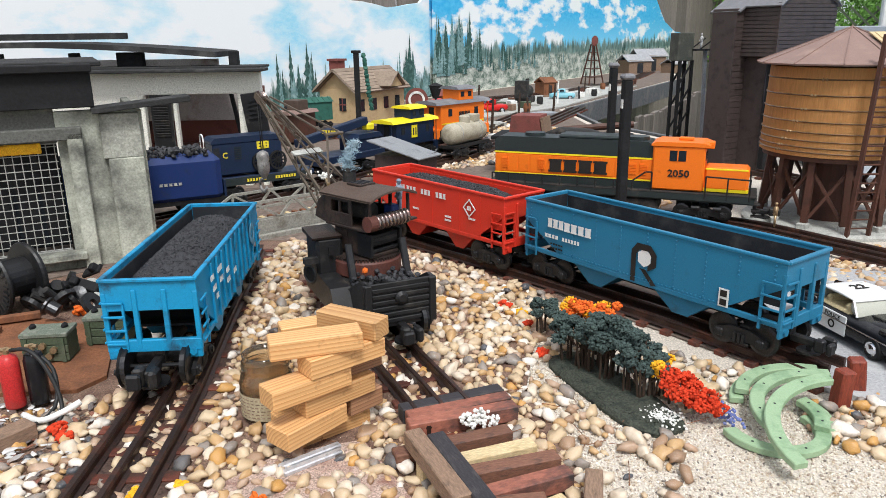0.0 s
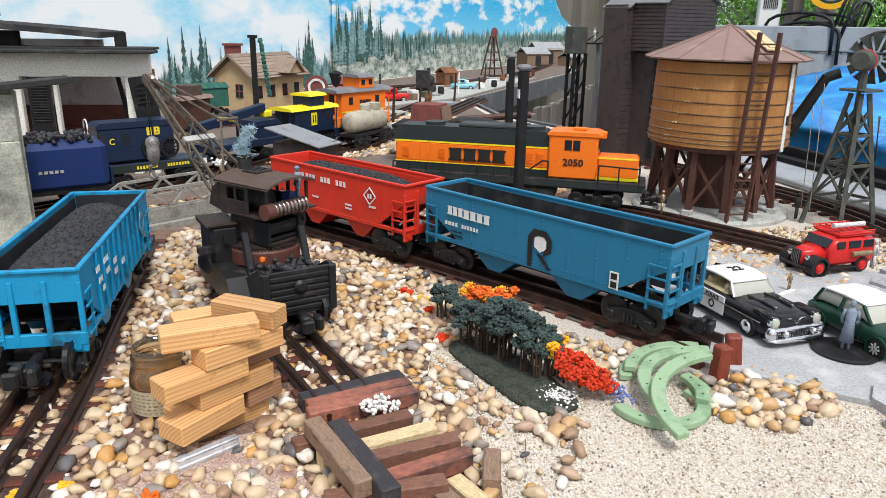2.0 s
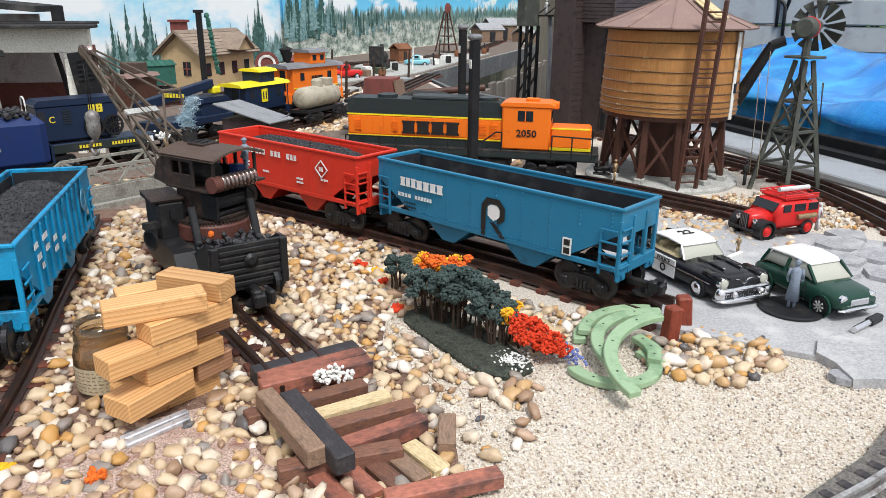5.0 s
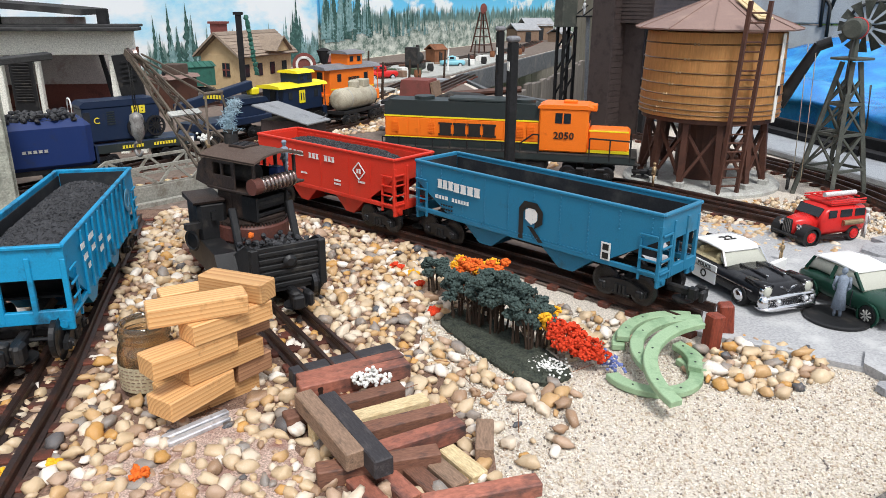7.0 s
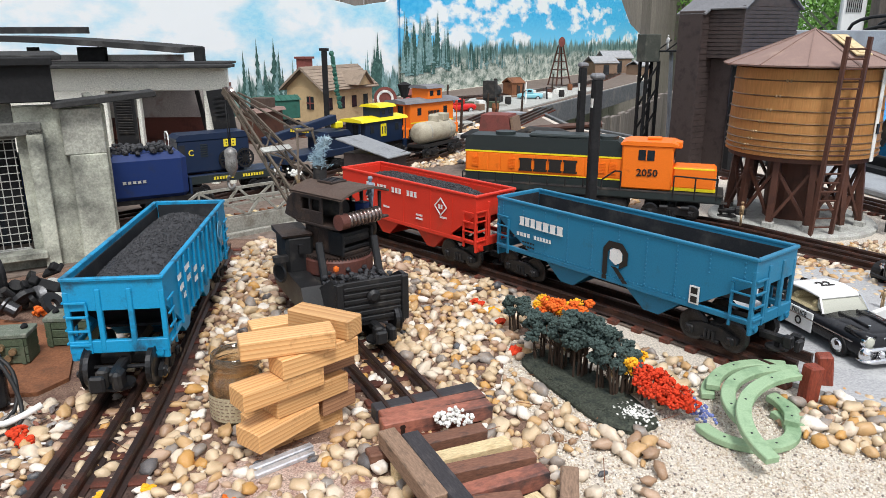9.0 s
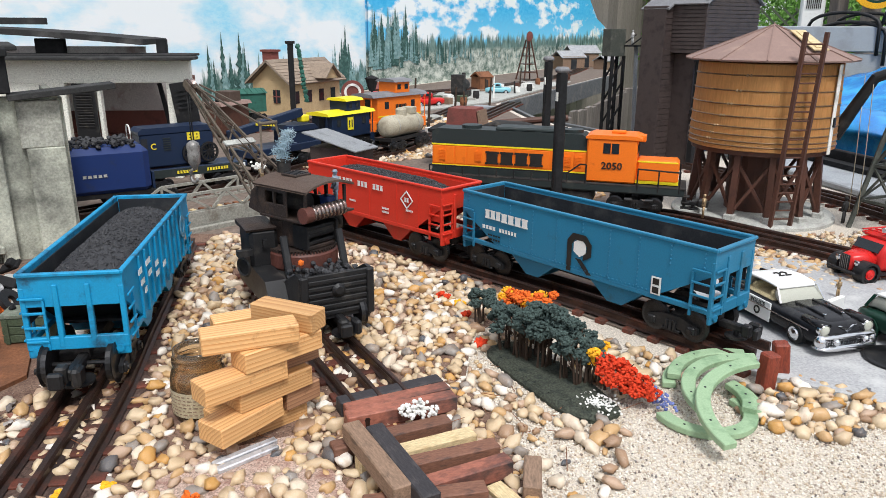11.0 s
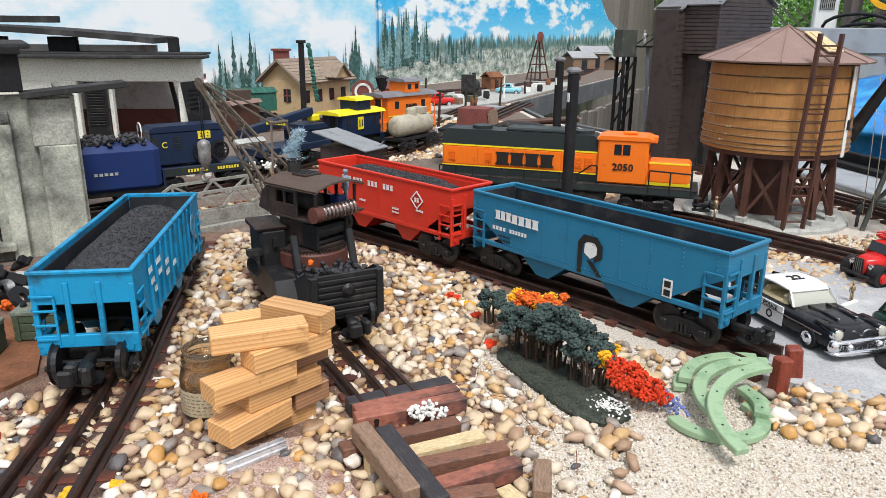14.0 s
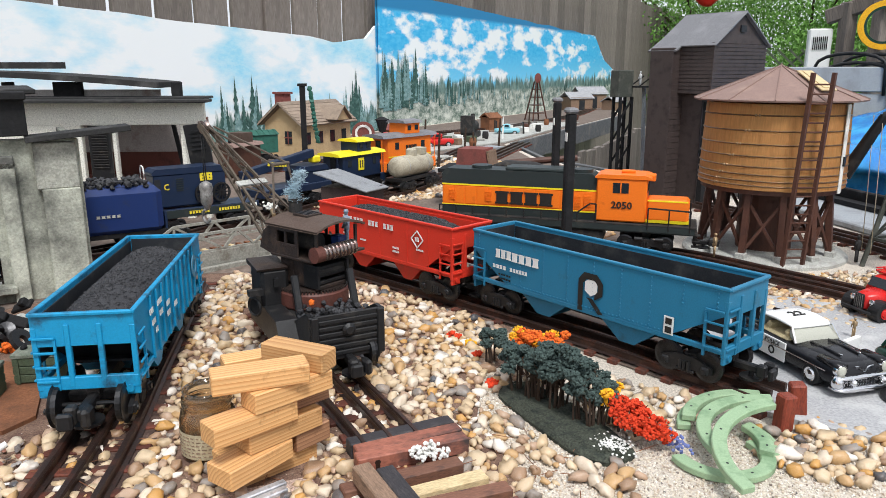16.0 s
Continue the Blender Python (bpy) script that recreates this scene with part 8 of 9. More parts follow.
part("body", box(B(), 0, 0, 0.045, 0.13, 0.062, 0.070, bev=0.001), M["brownplastic"], bc)
part("roof", prism(B(), [(-0.042, 0.080), (0.042, 0.080), (0.034, 0.088), (-0.034, 0.088)], 0.14, pose(0, 0, 0, 0, 0, 90)), M["tankroof"], bc)
part("cupola", box(B(), 0.01, 0, 0.100, 0.05, 0.056, 0.026, bev=0.001), M["cranroof"], bc)
part("lamp", lump(B(), -0.04, 0, 0.093, 0.006, 0.006, 0.008, 3, 0.1, 2), M["soot"], bc)
bc.scale = (0.74, 0.74, 0.90)

pole = thing("signal_pole", -0.192, 1.700, 0, 0, "tall black pole with a green-painted arm", "pole")
part("shaft", box(B(), 0, 0, 0.104, 0.012, 0.012, 0.208, bev=0.001), M["soot"], pole)
part("cap", box(B(), 0, 0, 0.209, 0.020, 0.016, 0.006), M["soot"], pole)
gp = B()
for k in range(14):
    lump(gp, 0.018 + 0.001 * k, -0.004, 0.20 - k * 0.009, 0.006, 0.005, 0.007, k, 0.7)
part("arm", gp, M["greenroof"], pole, "ragged green plastic arm")
cs = thing("crossing_signal", -0.065, 1.950, 0, 0, "round red and white crossing sign", "railway sign")
part("post", rod(B(), (0, 0, 0), (0, 0, 0.075), 0.003), M["flower"], cs)
part("disc", lathe(B(), [(0.0001, 0), (0.030, 0), (0.030, 0.004), (0.0001, 0.004)], 28, pose(0, -0.004, 0.080, 90, 0, 0)), M["brickred"], cs)
part("disc_ring", lathe(B(), [(0.016, 0), (0.022, 0), (0.022, 0.002), (0.016, 0.002)], 28, pose(0, -0.0085, 0.080, 90, 0, 0)), M["flower"], cs)
lt = thing("lantern", -0.015, 1.980, 0, 0, "black platform lantern on a thin post", "lantern")
part("post", rod(B(), (0, 0, 0), (0, 0, 0.085), 0.003), M["soot"], lt)
part("head", lathe(B(), [(0.008, 0.08), (0.017, 0.110), (0.019, 0.113), (0.004, 0.120)], 6), M["soot"], lt)


def toy_pickup(x, y, rz, m, label, s=1.0, name="toy_pickup"):
    t = thing(name, x, y, 0.001, rz, label, "toy car", "distant toy cars")
    part("body", loft([(-0.05 * s, 0.012 * s, 0.024 * s, 0.018 * s), (-0.045 * s, 0.008 * s, 0.027 * s, 0.020 * s), (0.03 * s, 0.008 * s, 0.028 * s, 0.020 * s), (0.05 * s, 0.010 * s, 0.024 * s, 0.017 * s)], 18, 4), M[m], t, smooth=True)
    part("cab", loft([(-0.012 * s, 0.026 * s, 0.042 * s, 0.016 * s), (0.0, 0.026 * s, 0.045 * s, 0.017 * s), (0.014 * s, 0.026 * s, 0.042 * s, 0.017 * s), (0.022 * s, 0.026 * s, 0.030 * s, 0.018 * s)], 18, 4), M[m], t, smooth=True)
    part("windscreen", box(B(), 0.0185 * s, 0, 0.036 * s, 0.001, 0.028 * s, 0.009 * s, ry=-40), M["darkglass"], t)
    for sy in (-1, 1):
        part("side_window", box(B(), 0.003 * s, sy * 0.017 * s, 0.037 * s, 0.016 * s, 0.001, 0.008 * s), M["darkglass"], t)
        for xx in (-0.03 * s, 0.03 * s):
            car_wheel(t, xx, sy * 0.018 * s, 0.009 * s, 0.007 * s)
    return t


toy_pickup(0.155, 2.330, 200, "carred", "red toy pickup truck in the far yard", 1.05)
toy_pickup(0.455, 2.780, 175, "paleblue", "pale blue toy car on the far concrete", 0.95, "toy_sedan")
toy_pickup(-0.010, 2.220, 150, "carred", "red toy lorry beside the station", 1.3, "toy_lorry")
be = thing("black_engine", 0.300, 2.640, 0, 70, "small black toy steam engine far off", "locomotive")
part("boiler", rod(B(), (-0.05, 0, 0.045), (0.045, 0, 0.045), 0.020, n=16), M["blackm"], be)
part("cab", box(B(), -0.050, 0, 0.055, 0.035, 0.045, 0.06, bev=0.001), M["blackm"], be)
part("stack", rod(B(), (0.03, 0, 0.06), (0.03, 0, 0.088), 0.007, n=10), M["blackm"], be)
part("frame", box(B(), 0, 0, 0.018, 0.12, 0.045, 0.014), M["blackm"], be)
for sx in (-1, 0, 1):
    for sy in (-1, 1):
        part("wheel", lathe(B(), [(0.001, -0.002), (0.014, -0.002), (0.014, 0.002), (0.001, 0.002)], 16, pose(sx * 0.034, sy * 0.024, 0.014, 90, 0, 0)), M["blackm"], be)
fm = thing("far_windmill", 0.730, 3.590, 0, 20, "rust-brown toy windmill tower far off", "windmill")
for sx in (-1, 1):
    for sy in (-1, 1):
        part("leg", beam(B(), (sx * 0.040, sy * 0.040, 0), (sx * 0.008, sy * 0.008, 0.19), 0.006), M["brownplastic"], fm)
for k in range(4):
    u = 0.2 + 0.2 * k
    w = 0.040 - 0.032 * u
    part("girt", box(B(), 0, 0, 0.19 * u, w * 2, w * 2, 0.004), M["brownplastic"], fm)
part("wheel", lathe(B(), [(0.004, -0.003), (0.024, -0.001), (0.024, 0.001), (0.004, 0.003)], 14, pose(0, -0.01, 0.205, 90, 0, 20)), M["brickred"], fm)


def hut(x, y, rz, L, W, H, label, wall="greytimber", roof="slate", name="small_hut"):
    t = thing(name, x, y, 0, rz, label, "hut", "far huts")
    part("wall", box(B(), 0, 0, H / 2, L, W, H), M[wall], t)
    part("door", box(B(), 0, -W / 2 - 0.001, H * 0.4, L * 0.25, 0.003, H * 0.75), M["inner"], t)
    for s_ in (-1, 1):
        part("roof_slope", box(B(), 0, s_ * W * 0.27, H * 1.14, L * 1.15, W * 0.66, 0.005, rx=-s_ * 30), M[roof], t)
    return t


hut(1.18, 4.55, 20, 0.16, 0.12, 0.08, "grey weathered hut beside the backdrop")
hut(1.33, 4.80, 10, 0.18, 0.14, 0.10, "grey weathered barn beside the backdrop")
hut(1.42, 4.55, 40, 0.12, 0.10, 0.06, "small grey lean-to beside the backdrop")
hut(0.42, 2.98, 30, 0.06, 0.06, 0.055, "small rusty hut in the far yard", "rust", "rust")
hut(0.02, 2.62, 10, 0.07, 0.06, 0.04, "small orange-brown hut by the far track", "rust", "brickred")
for k, (x, y, h) in enumerate(((0.10, 2.02, 0.11), (0.36, 2.36, 0.09), (0.12, 1.75, 0.10), (0.22, 2.1, 0.08), (0.6, 3.1, 0.08))):
    o = part("wooden_pole", rod(B(), (0, 0, 0), (0.004, 0, h), 0.004, 0.0025, n=7), M["bark"])
    o.location = (x, y, 0)
    tagged(o, "thin dark wooden pole in the far yard", "pole", "far poles")
for k, (x, y, rz, L, W, H, m) in enumerate(((0.02, 1.95, 40, 0.09, 0.06, 0.004, "flower"), (0.13, 1.98, 20, 0.08, 0.05, 0.012, "concrete"), (0.22, 1.72, 50, 0.07, 0.05, 0.014, "flower"), (0.14, 1.70, 35, 0.05, 0.04, 0.018, "carwhite"), (0.50, 3.0, 30, 0.12, 0.08, 0.006, "flower"), (0.3, 2.25, 40, 0.12, 0.06, 0.008, "greydeck"), (0.62, 3.02, 60, 0.05, 0.04, 0.025, "flower"))):
    block(x, y, 0.001, rz, L, W, H, m, "pale board scrap lying in the far yard", "board_scrap", "board", "yard scraps")
ry_ = random.Random(77)
for k in range(26):
    u = ry_.random()
    x, y = 0.16 + 0.72 * u + ry_.uniform(-0.10, 0.10), 2.32 + 1.15 * u + ry_.uniform(-0.08, 0.12)
    kind = k % 4
    if kind == 0:
        o = part("barrel", lathe(B(), [(0.001, 0), (0.010, 0), (0.012, 0.012), (0.010, 0.026), (0.001, 0.026)], 12), M[("rust", "blackm", "brownplastic")[k % 3]])
        tagged(o, "small dark drum standing in the far yard", "drum", "yard drums")
    elif kind == 1:
        o = part("crate", box(B(), 0, 0, 0.010, 0.034, 0.024, 0.020, bev=0.001), M[("greytimber", "flower", "army")[k % 3]])
        tagged(o, "small worn crate in the far yard", "crate", "yard crates")
    elif kind == 2:
        o = part("scrap_timber", box(B(), 0, 0, 0.004, 0.090, 0.008, 0.007, bev=0.0008), M[("brntimber", "greytimber", "concrete")[k % 3]])
        tagged(o, "short timber lying in the far yard", "timber", "yard timbers")
    else:
        o = part("post_stub", rod(B(), (0, 0, 0), (0.003, 0, 0.045), 0.004, 0.003, n=8), M[("bark", "blackm", "flower")[k % 3]])
        tagged(o, "short upright post in the far yard", "post", "yard posts")
    o.matrix_basis = pose(x, y, 0.0065, 0, 0, ry_.uniform(0, 180))
ld = thing("loading_platform", 0.215, 1.290, 0, -18, "dark loading platform carrying a red box", "platform")
part("deck", box(B(), 0, 0, 0.068, 0.24, 0.09, 0.006, bev=0.001), M["soot"], ld)
for xx in (-0.105, 0.0, 0.105):
    for yy in (-0.035, 0.035):
        part("leg", box(B(), xx, yy, 0.0325, 0.010, 0.010, 0.065), M["soot"], ld)
part("rail_pipe", rod(B(), (0.0, 0.01, 0.078), (0.12, 0.03, 0.088), 0.006, n=10), M["brownplastic"], ld)
part("black_tarp", loft([(-0.03, 0.070, 0.076, 0.004), (0.0, 0.070, 0.088, 0.016), (0.05, 0.070, 0.086, 0.018), (0.09, 0.070, 0.075, 0.006)], 14, 2.5), M["blackm"], ld).location.y = -0.03
rbx = thing("red_box", 0.160, 1.305, 0.0712, -25, "dull red wooden box with a pale end", "box")
part("body", prism(B(), [(-0.032, 0), (0.028, 0), (0.022, 0.034), (-0.028, 0.034)], 0.050), M["brickred"], rbx)
part("pale_end", box(B(), 0.029, 0, 0.016, 0.004, 0.046, 0.030, ry=-10), M["greytimber"], rbx)

# ---- left foreground clutter ----
o = sheet("rusty_plate", [(-0.375, 0.612), (-0.282, 0.580), (-0.250, 0.490), (-0.262, 0.468), (-0.42, 0.455), (-0.45, 0.58)], 0.0045, M["rust"], 0.004, "flat rust-brown base plate on the ground", "", "plate")


def crate(x, y, rz, label, extra):
    t = thing("army_crate", x, y, 0.0046, rz, label, "crate", "olive crates")
    for k in range(3):
        part("side_board", box(B(), 0, -0.0098, 0.004 + k * 0.0068, 0.034, 0.0016, 0.0062, bev=0.0004), M["army"], t)
        part("side_board", box(B(), 0, 0.0098, 0.004 + k * 0.0068, 0.034, 0.0016, 0.0062, bev=0.0004), M["army"], t)
    part("body", box(B(), 0, 0, 0.0105, 0.0335, 0.019, 0.0205, bev=0.0005), M["army"], t)
    part("lid", box(B(), 0, 0, 0.0225, 0.0355, 0.0225, 0.0035, bev=0.0006), M["armylid"], t, "dusty grey-green lid")
    for sx in (-1, 1):
        part("cleat", box(B(), sx * 0.0135, -0.0112, 0.0105, 0.003, 0.0014, 0.020), M["army"], t)
        part("lid_knob", lump(B(), sx * 0.012, 0.002, 0.0255, 0.0030, 0.0034, 0.0028, 4, 0.3), M["soot"], t)
    if extra:
        for xx, zz in ((-0.004, 0.010), (0.003, 0.006), (0.007, 0.011), (-0.001, 0.0145)):
            part("brass_fitting", rod(B(), (xx, -0.0135, zz), (xx, -0.0105, zz), 0.0026, n=12), M["brass"], t)
    return t


crate(-0.3070, 0.5230, 6, "olive wooden crate with brass fittings on a rusty plate", True)
crate(-0.2740, 0.5560, 4, "olive wooden crate with a dusty lid", False)
for x, y, m, l in ((-0.2915, 0.4450, "bottle_red", "scuffed red gas cylinder with a brass valve"), (-0.2775, 0.4505, "carblack", "glossy black gas cylinder with a valve")):
    t = thing("gas_cylinder", x, y, 0.0046, 0, l, "gas cylinder", "gas cylinders")
    part("body", lathe(B(), [(0.0062, 0), (0.0066, 0.001), (0.0066, 0.032), (0.0055, 0.0365), (0.002, 0.0385)], 24), M[m], t, smooth=True)
    part("valve", rod(rod(B(), (0, 0, 0.038), (0, 0, 0.043), 0.0018, n=10), (-0.004, 0, 0.0415), (0.004, 0, 0.0415), 0.0016, n=8), M["brass"], t)
h1 = tube("rubber_hose", [(-0.288, 0.444, 0.046), (-0.274, 0.440, 0.048), (-0.262, 0.436, 0.038), (-0.252, 0.430, 0.018), (-0.250, 0.420, 0.006), (-0.262, 0.405, 0.004), (-0.285, 0.400, 0.004), (-0.310, 0.410, 0.004)], 0.0014, M["rubber"])
tagged(h1, "black rubber hose looping from the gas cylinders", "hose", "hoses")
h2 = tube("rubber_hose", [(-0.280, 0.452, 0.044), (-0.264, 0.448, 0.030), (-0.258, 0.432, 0.010), (-0.270, 0.412, 0.005), (-0.30, 0.418, 0.004), (-0.325, 0.43, 0.004)], 0.0014, M["rubber"])
tagged(h2, "black rubber hose lying on stones", "hose", "hoses")
h3 = tube("white_tube", [(-0.277, 0.428, 0.007), (-0.262, 0.420, 0.007), (-0.250, 0.424, 0.010), (-0.240, 0.432, 0.014)], 0.0022, M["flower"])
tagged(h3, "short white plastic tube lying on stones", "tube")
block(-0.285, 0.375, 0.002, 57, 0.085, 0.014, 0.011, "greytimber", "weathered brown square beam on the ground", "square_beam", "beam", "old beams")
block(-0.338, 0.400, 0.002, 20, 0.06, 0.014, 0.007, "brntimber", "broken dark board on the ground", "square_beam", "beam", "old beams")
block(-0.405, 0.585, 0.006, 24, 0.100, 0.007, 0.006, "rust", "rusty iron bar leaning in the scrap", "iron_bar", "bar", "iron bars")
block(-0.420, 0.560, 0.006, 20, 0.090, 0.008, 0.004, "rust", "rusty flat iron bar in the scrap", "iron_bar", "bar", "iron bars")
spl = thing("cable_spool", -0.405, 0.632, 0.032, -32, "big black ribbed cable spool standing on edge", "spool", rx=0)
part("flange", lathe(B(), [(0.001, 0), (0.018, 0), (0.020, 0.002), (0.030, 0.002), (0.031, 0.004), (0.030, 0.006), (0.001, 0.006)], 36, pose(0, -0.004, 0, 90, 0, 0)), M["black"], spl)
part("drum", rod(B(), (0, -0.004, 0), (0, 0.022, 0), 0.018, n=24), M["black"], spl)
part("back_flange", lathe(B(), [(0.001, 0), (0.030, 0), (0.031, 0.003), (0.030, 0.005), (0.001, 0.005)], 36, pose(0, 0.026, 0, 90, 0, 0)), M["black"], spl)
for k in range(28):
    a = 2 * math.pi * k / 28
    part("rib", box(B(), 0.0245 * math.cos(a), -0.0105, 0.0245 * math.sin(a), 0.008, 0.002, 0.0022, ry=-math.degrees(a)), M["black"], spl)
rj = random.Random(77)
for k in range(26):
    x, y = -0.355 + rj.gauss(0, 0.028), 0.655 + rj.gauss(0, 0.022)
    kind = k % 4
    bm = B()
    if kind == 0:
        lathe(bm, [(0.004, 0), (0.011, 0), (0.011, 0.004), (0.004, 0.004)], 18)
        name, l, m = "scrap_disc", "black scrap wheel on the junk heap", "black"
    elif kind == 1:
        rod(rod(bm, (-0.014, 0, 0), (0.014, 0, 0), 0.0035, n=10), (-0.005, 0, 0), (-0.005, 0, 0.008), 0.006, n=10)
        name, l, m = "scrap_tin", "black scrap cylinder on the junk heap", "blackm"
    elif kind == 2:
        box(box(bm, 0, 0, 0, 0.030, 0.010, 0.004, bev=0.001), 0.008, 0, 0.004, 0.008, 0.008, 0.007, bev=0.001)
        name, l, m = "scrap_casting", "dark scrap casting on the junk heap", "soot"
    else:
        lathe(bm, [(0.003, -0.006), (0.006, -0.005), (0.006, 0.004), (0.008, 0.005), (0.008, 0.007), (0.002, 0.008)], 14)
        name, l, m = "scrap_fitting", "grey scrap fitting on the junk heap", "concrete" if k % 8 == 3 else "wheel"
    o = part(name, bm, M[m])
    o.matrix_basis = pose(x, y, 0.008 + rj.random() * 0.012, rj.uniform(-60, 60), rj.uniform(-60, 60), rj.uniform(0, 360))
    tagged(o, l, "scrap", "junk heap")

# ---- beyond the table ----
tp = B()
nx = 90
PROFILE = [(-0.012, -0.16), (0.0, -0.06), (0.012, 0.0), (0.008, 0.045), (-0.016, 0.058), (-0.014, 0.070), (0.010, 0.082), (0.060, 0.080), (0.12, 0.062), (0.20, 0.050), (0.30, 0.056), (0.40, 0.088), (0.47, 0.122), (0.53, 0.130), (0.58, 0.105), (0.62, 0.02), (0.64, -0.2)]
gr = []
for i in range(nx + 1):
    u = i / nx
    bx_, by_ = 0.86 + 0.09 * u + 0.03 * math.sin(u * 7), 1.95 - 1.55 * u
    row = []
    for j in range(len(PROFILE) * 2 - 1):
        a, b = PROFILE[j // 2], PROFILE[min(j // 2 + j % 2, len(PROFILE) - 1)]
        out, z = (a[0] + b[0]) / 2, (a[1] + b[1]) / 2
        v = j / (len(PROFILE) * 2 - 2)
        soft = min(1, max(0, (v - 0.15) * 4))
        fold = 0.012 * math.sin(u * 31 + 4 * noise.noise(Vector((u * 6, v * 3, 5)))) + 0.020 * noise.noise(Vector((u * 8, v * 6, 2)))
        lift = (0.020 * noise.noise(Vector((u * 7, v * 5, 9))) + 0.012 * math.sin(u * 23 + v * 14)) * soft
        row.append(tp.verts.new((bx_ + out + fold * (0.3 + soft), by_ + out * 0.2, z + lift)))
    gr.append(row)
for i in range(nx):
    for j in range(len(gr[0]) - 1):
        tp.faces.new((gr[i][j], gr[i + 1][j], gr[i + 1][j + 1], gr[i][j + 1]))
o = part("blue_tarp", tp, M["tarp"], smooth=True)
md = o.modifiers.new("thickness", "SOLIDIFY")
md.thickness = 0.003
tagged(o, "crumpled bright blue plastic tarp over a pool", "tarp")
o = part("grey_board", box(B(), 0, 0, 0, 0.13, 0.95, 0.010, bev=0.002), M["greydeck"])
o.matrix_basis = pose(0.78, 1.02, 0.006, 0, 0, 6)
tagged(o, "weathered grey board along the layout edge", "board")
o = part("black_channel", box(box(B(), 0, 0, 0, 0.010, 0.95, 0.026, bev=0.002), -0.016, 0, -0.008, 0.026, 0.95, 0.008), M["soot"])
o.matrix_basis = pose(0.838, 1.025, 0.024, 0, 0, 6)
tagged(o, "black metal channel along the pool edge", "channel")
gw = thing("grey_siding_wall", 1.75, 1.95, -0.85, -30, "blue-grey horizontal siding wall beyond the pool", "wall")
for k in range(14):
    part("siding_board", box(B(), 0, 0, 0.05 + k * 0.078, 1.5, 0.02, 0.074, rx=-4, bev=0.003), M["greydeck"], gw)
def patio_chair(x, y, z, rz):
    """A stacked garden chair of bent black tube: two side hoops, seat bars and a slatted back."""
    t = thing("patio_chair", x, y, z, rz, "black bent-tube patio chair stacked beyond the pool", "chair", "stacked patio chairs")
    for sy in (-1, 1):
        arch = [(-0.16, sy * 0.15, 0.0), (-0.165, sy * 0.15, 0.14)] + [(-0.165 * math.cos(a), sy * 0.15, 0.14 + 0.060 * math.sin(a)) for a in [math.pi * k / 8 for k in range(1, 8)]] + [(0.165, sy * 0.15, 0.14), (0.17, sy * 0.15, 0.0)]
        tube("side_hoop", arch, 0.0085, M["black"], t)
    for k in range(4):
        tube("seat_bar", [(-0.13 + k * 0.08, -0.15, 0.085), (-0.13 + k * 0.08, 0.15, 0.085)], 0.0065, M["black"], t)
    back = [(0.15, -0.13, 0.08), (0.19, -0.13, 0.24)] + [(0.20, -0.13 * math.cos(a), 0.25 + 0.05 * math.sin(a)) for a in [math.pi * k / 8 for k in range(1, 8)]] + [(0.19, 0.13, 0.24), (0.15, 0.13, 0.08)]
    tube("back_hoop", back, 0.0085, M["black"], t)
    for k in range(3):
        tube("back_bar", [(0.155, -0.07 + k * 0.07, 0.09), (0.20, -0.07 + k * 0.07, 0.29)], 0.0055, M["black"], t)
    return t


for x, y, z, rz in ((1.50, 2.22, 0.14, -55), (1.485, 2.235, 0.168, -55), (1.66, 2.10, 0.12, -20)):
    patio_chair(x, y, z, rz).scale = (0.62, 0.62, 0.62)
o = part("terrace", box(B(), 0, 0, 0, 1.6, 1.3, 0.90, bev=0.01), M["bluedeck"])
o.matrix_basis = pose(2.02, 2.62, -0.31, 0, 0, -28)
tagged(o, "blue-grey boarded terrace beyond the pool", "terrace", "", "structure")
ub = thing("utility_box", 1.552, 2.600, -0.85, -25, "white metal utility box with vent slots", "utility box")
part("case", box(B(), 0, 0, 1.115, 0.075, 0.08, 0.24, bev=0.005), M["carwhite"], ub)
part("stand", box(B(), 0, 0, 0.50, 0.06, 0.06, 1.02), M["greytimber"], ub)
for k in range(8):
    part("vent_slot", box(B(), -0.022 + k * 0.0062, -0.0415, 1.185, 0.0026, 0.004, 0.045), M["soot"], ub)
for x, y, w, h, rz in ((1.600, 2.52, 0.045, 1.32, 12), (1.640, 2.40, 0.045, 1.36, 12)):
    o = part("wooden_post", box(B(), 0, 0, h / 2, w, w, h, bev=0.004), M["fence"])
    o.matrix_basis = pose(x, y, -0.85, 0, 0, rz)
    tagged(o, "rough grey wooden post beyond the layout", "post", "yard posts")
o = part("wooden_crossbeam", box(B(), 0, 0, 0, 0.34, 0.04, 0.05, bev=0.004), M["fence"])
o.matrix_basis = pose(1.66, 2.45, 0.475, 0, -18, -50)
tagged(o, "leaning grey wooden crossbeam between posts", "beam")
rg = thing("round_hoop", 1.625, 2.36, 0.385, -25, "yellow and white round hoop hung on a post", "hoop")
part("hoop", lathe(B(), [(0.060, -0.006), (0.078, -0.006), (0.078, 0.006), (0.060, 0.006)], 32, pose(0, 0, 0, 90, 0, 0)), M["yelfol"], rg)
part("inner_hoop", lathe(B(), [(0.052, -0.005), (0.060, -0.005), (0.060, 0.005), (0.052, 0.005)], 32, pose(0, 0, 0, 90, 0, 0)), M["cargreen"], rg)
tl = thing("garden_trellis", 2.15, 4.10, -0.85, -30, "pale green diagonal garden trellis", "trellis")
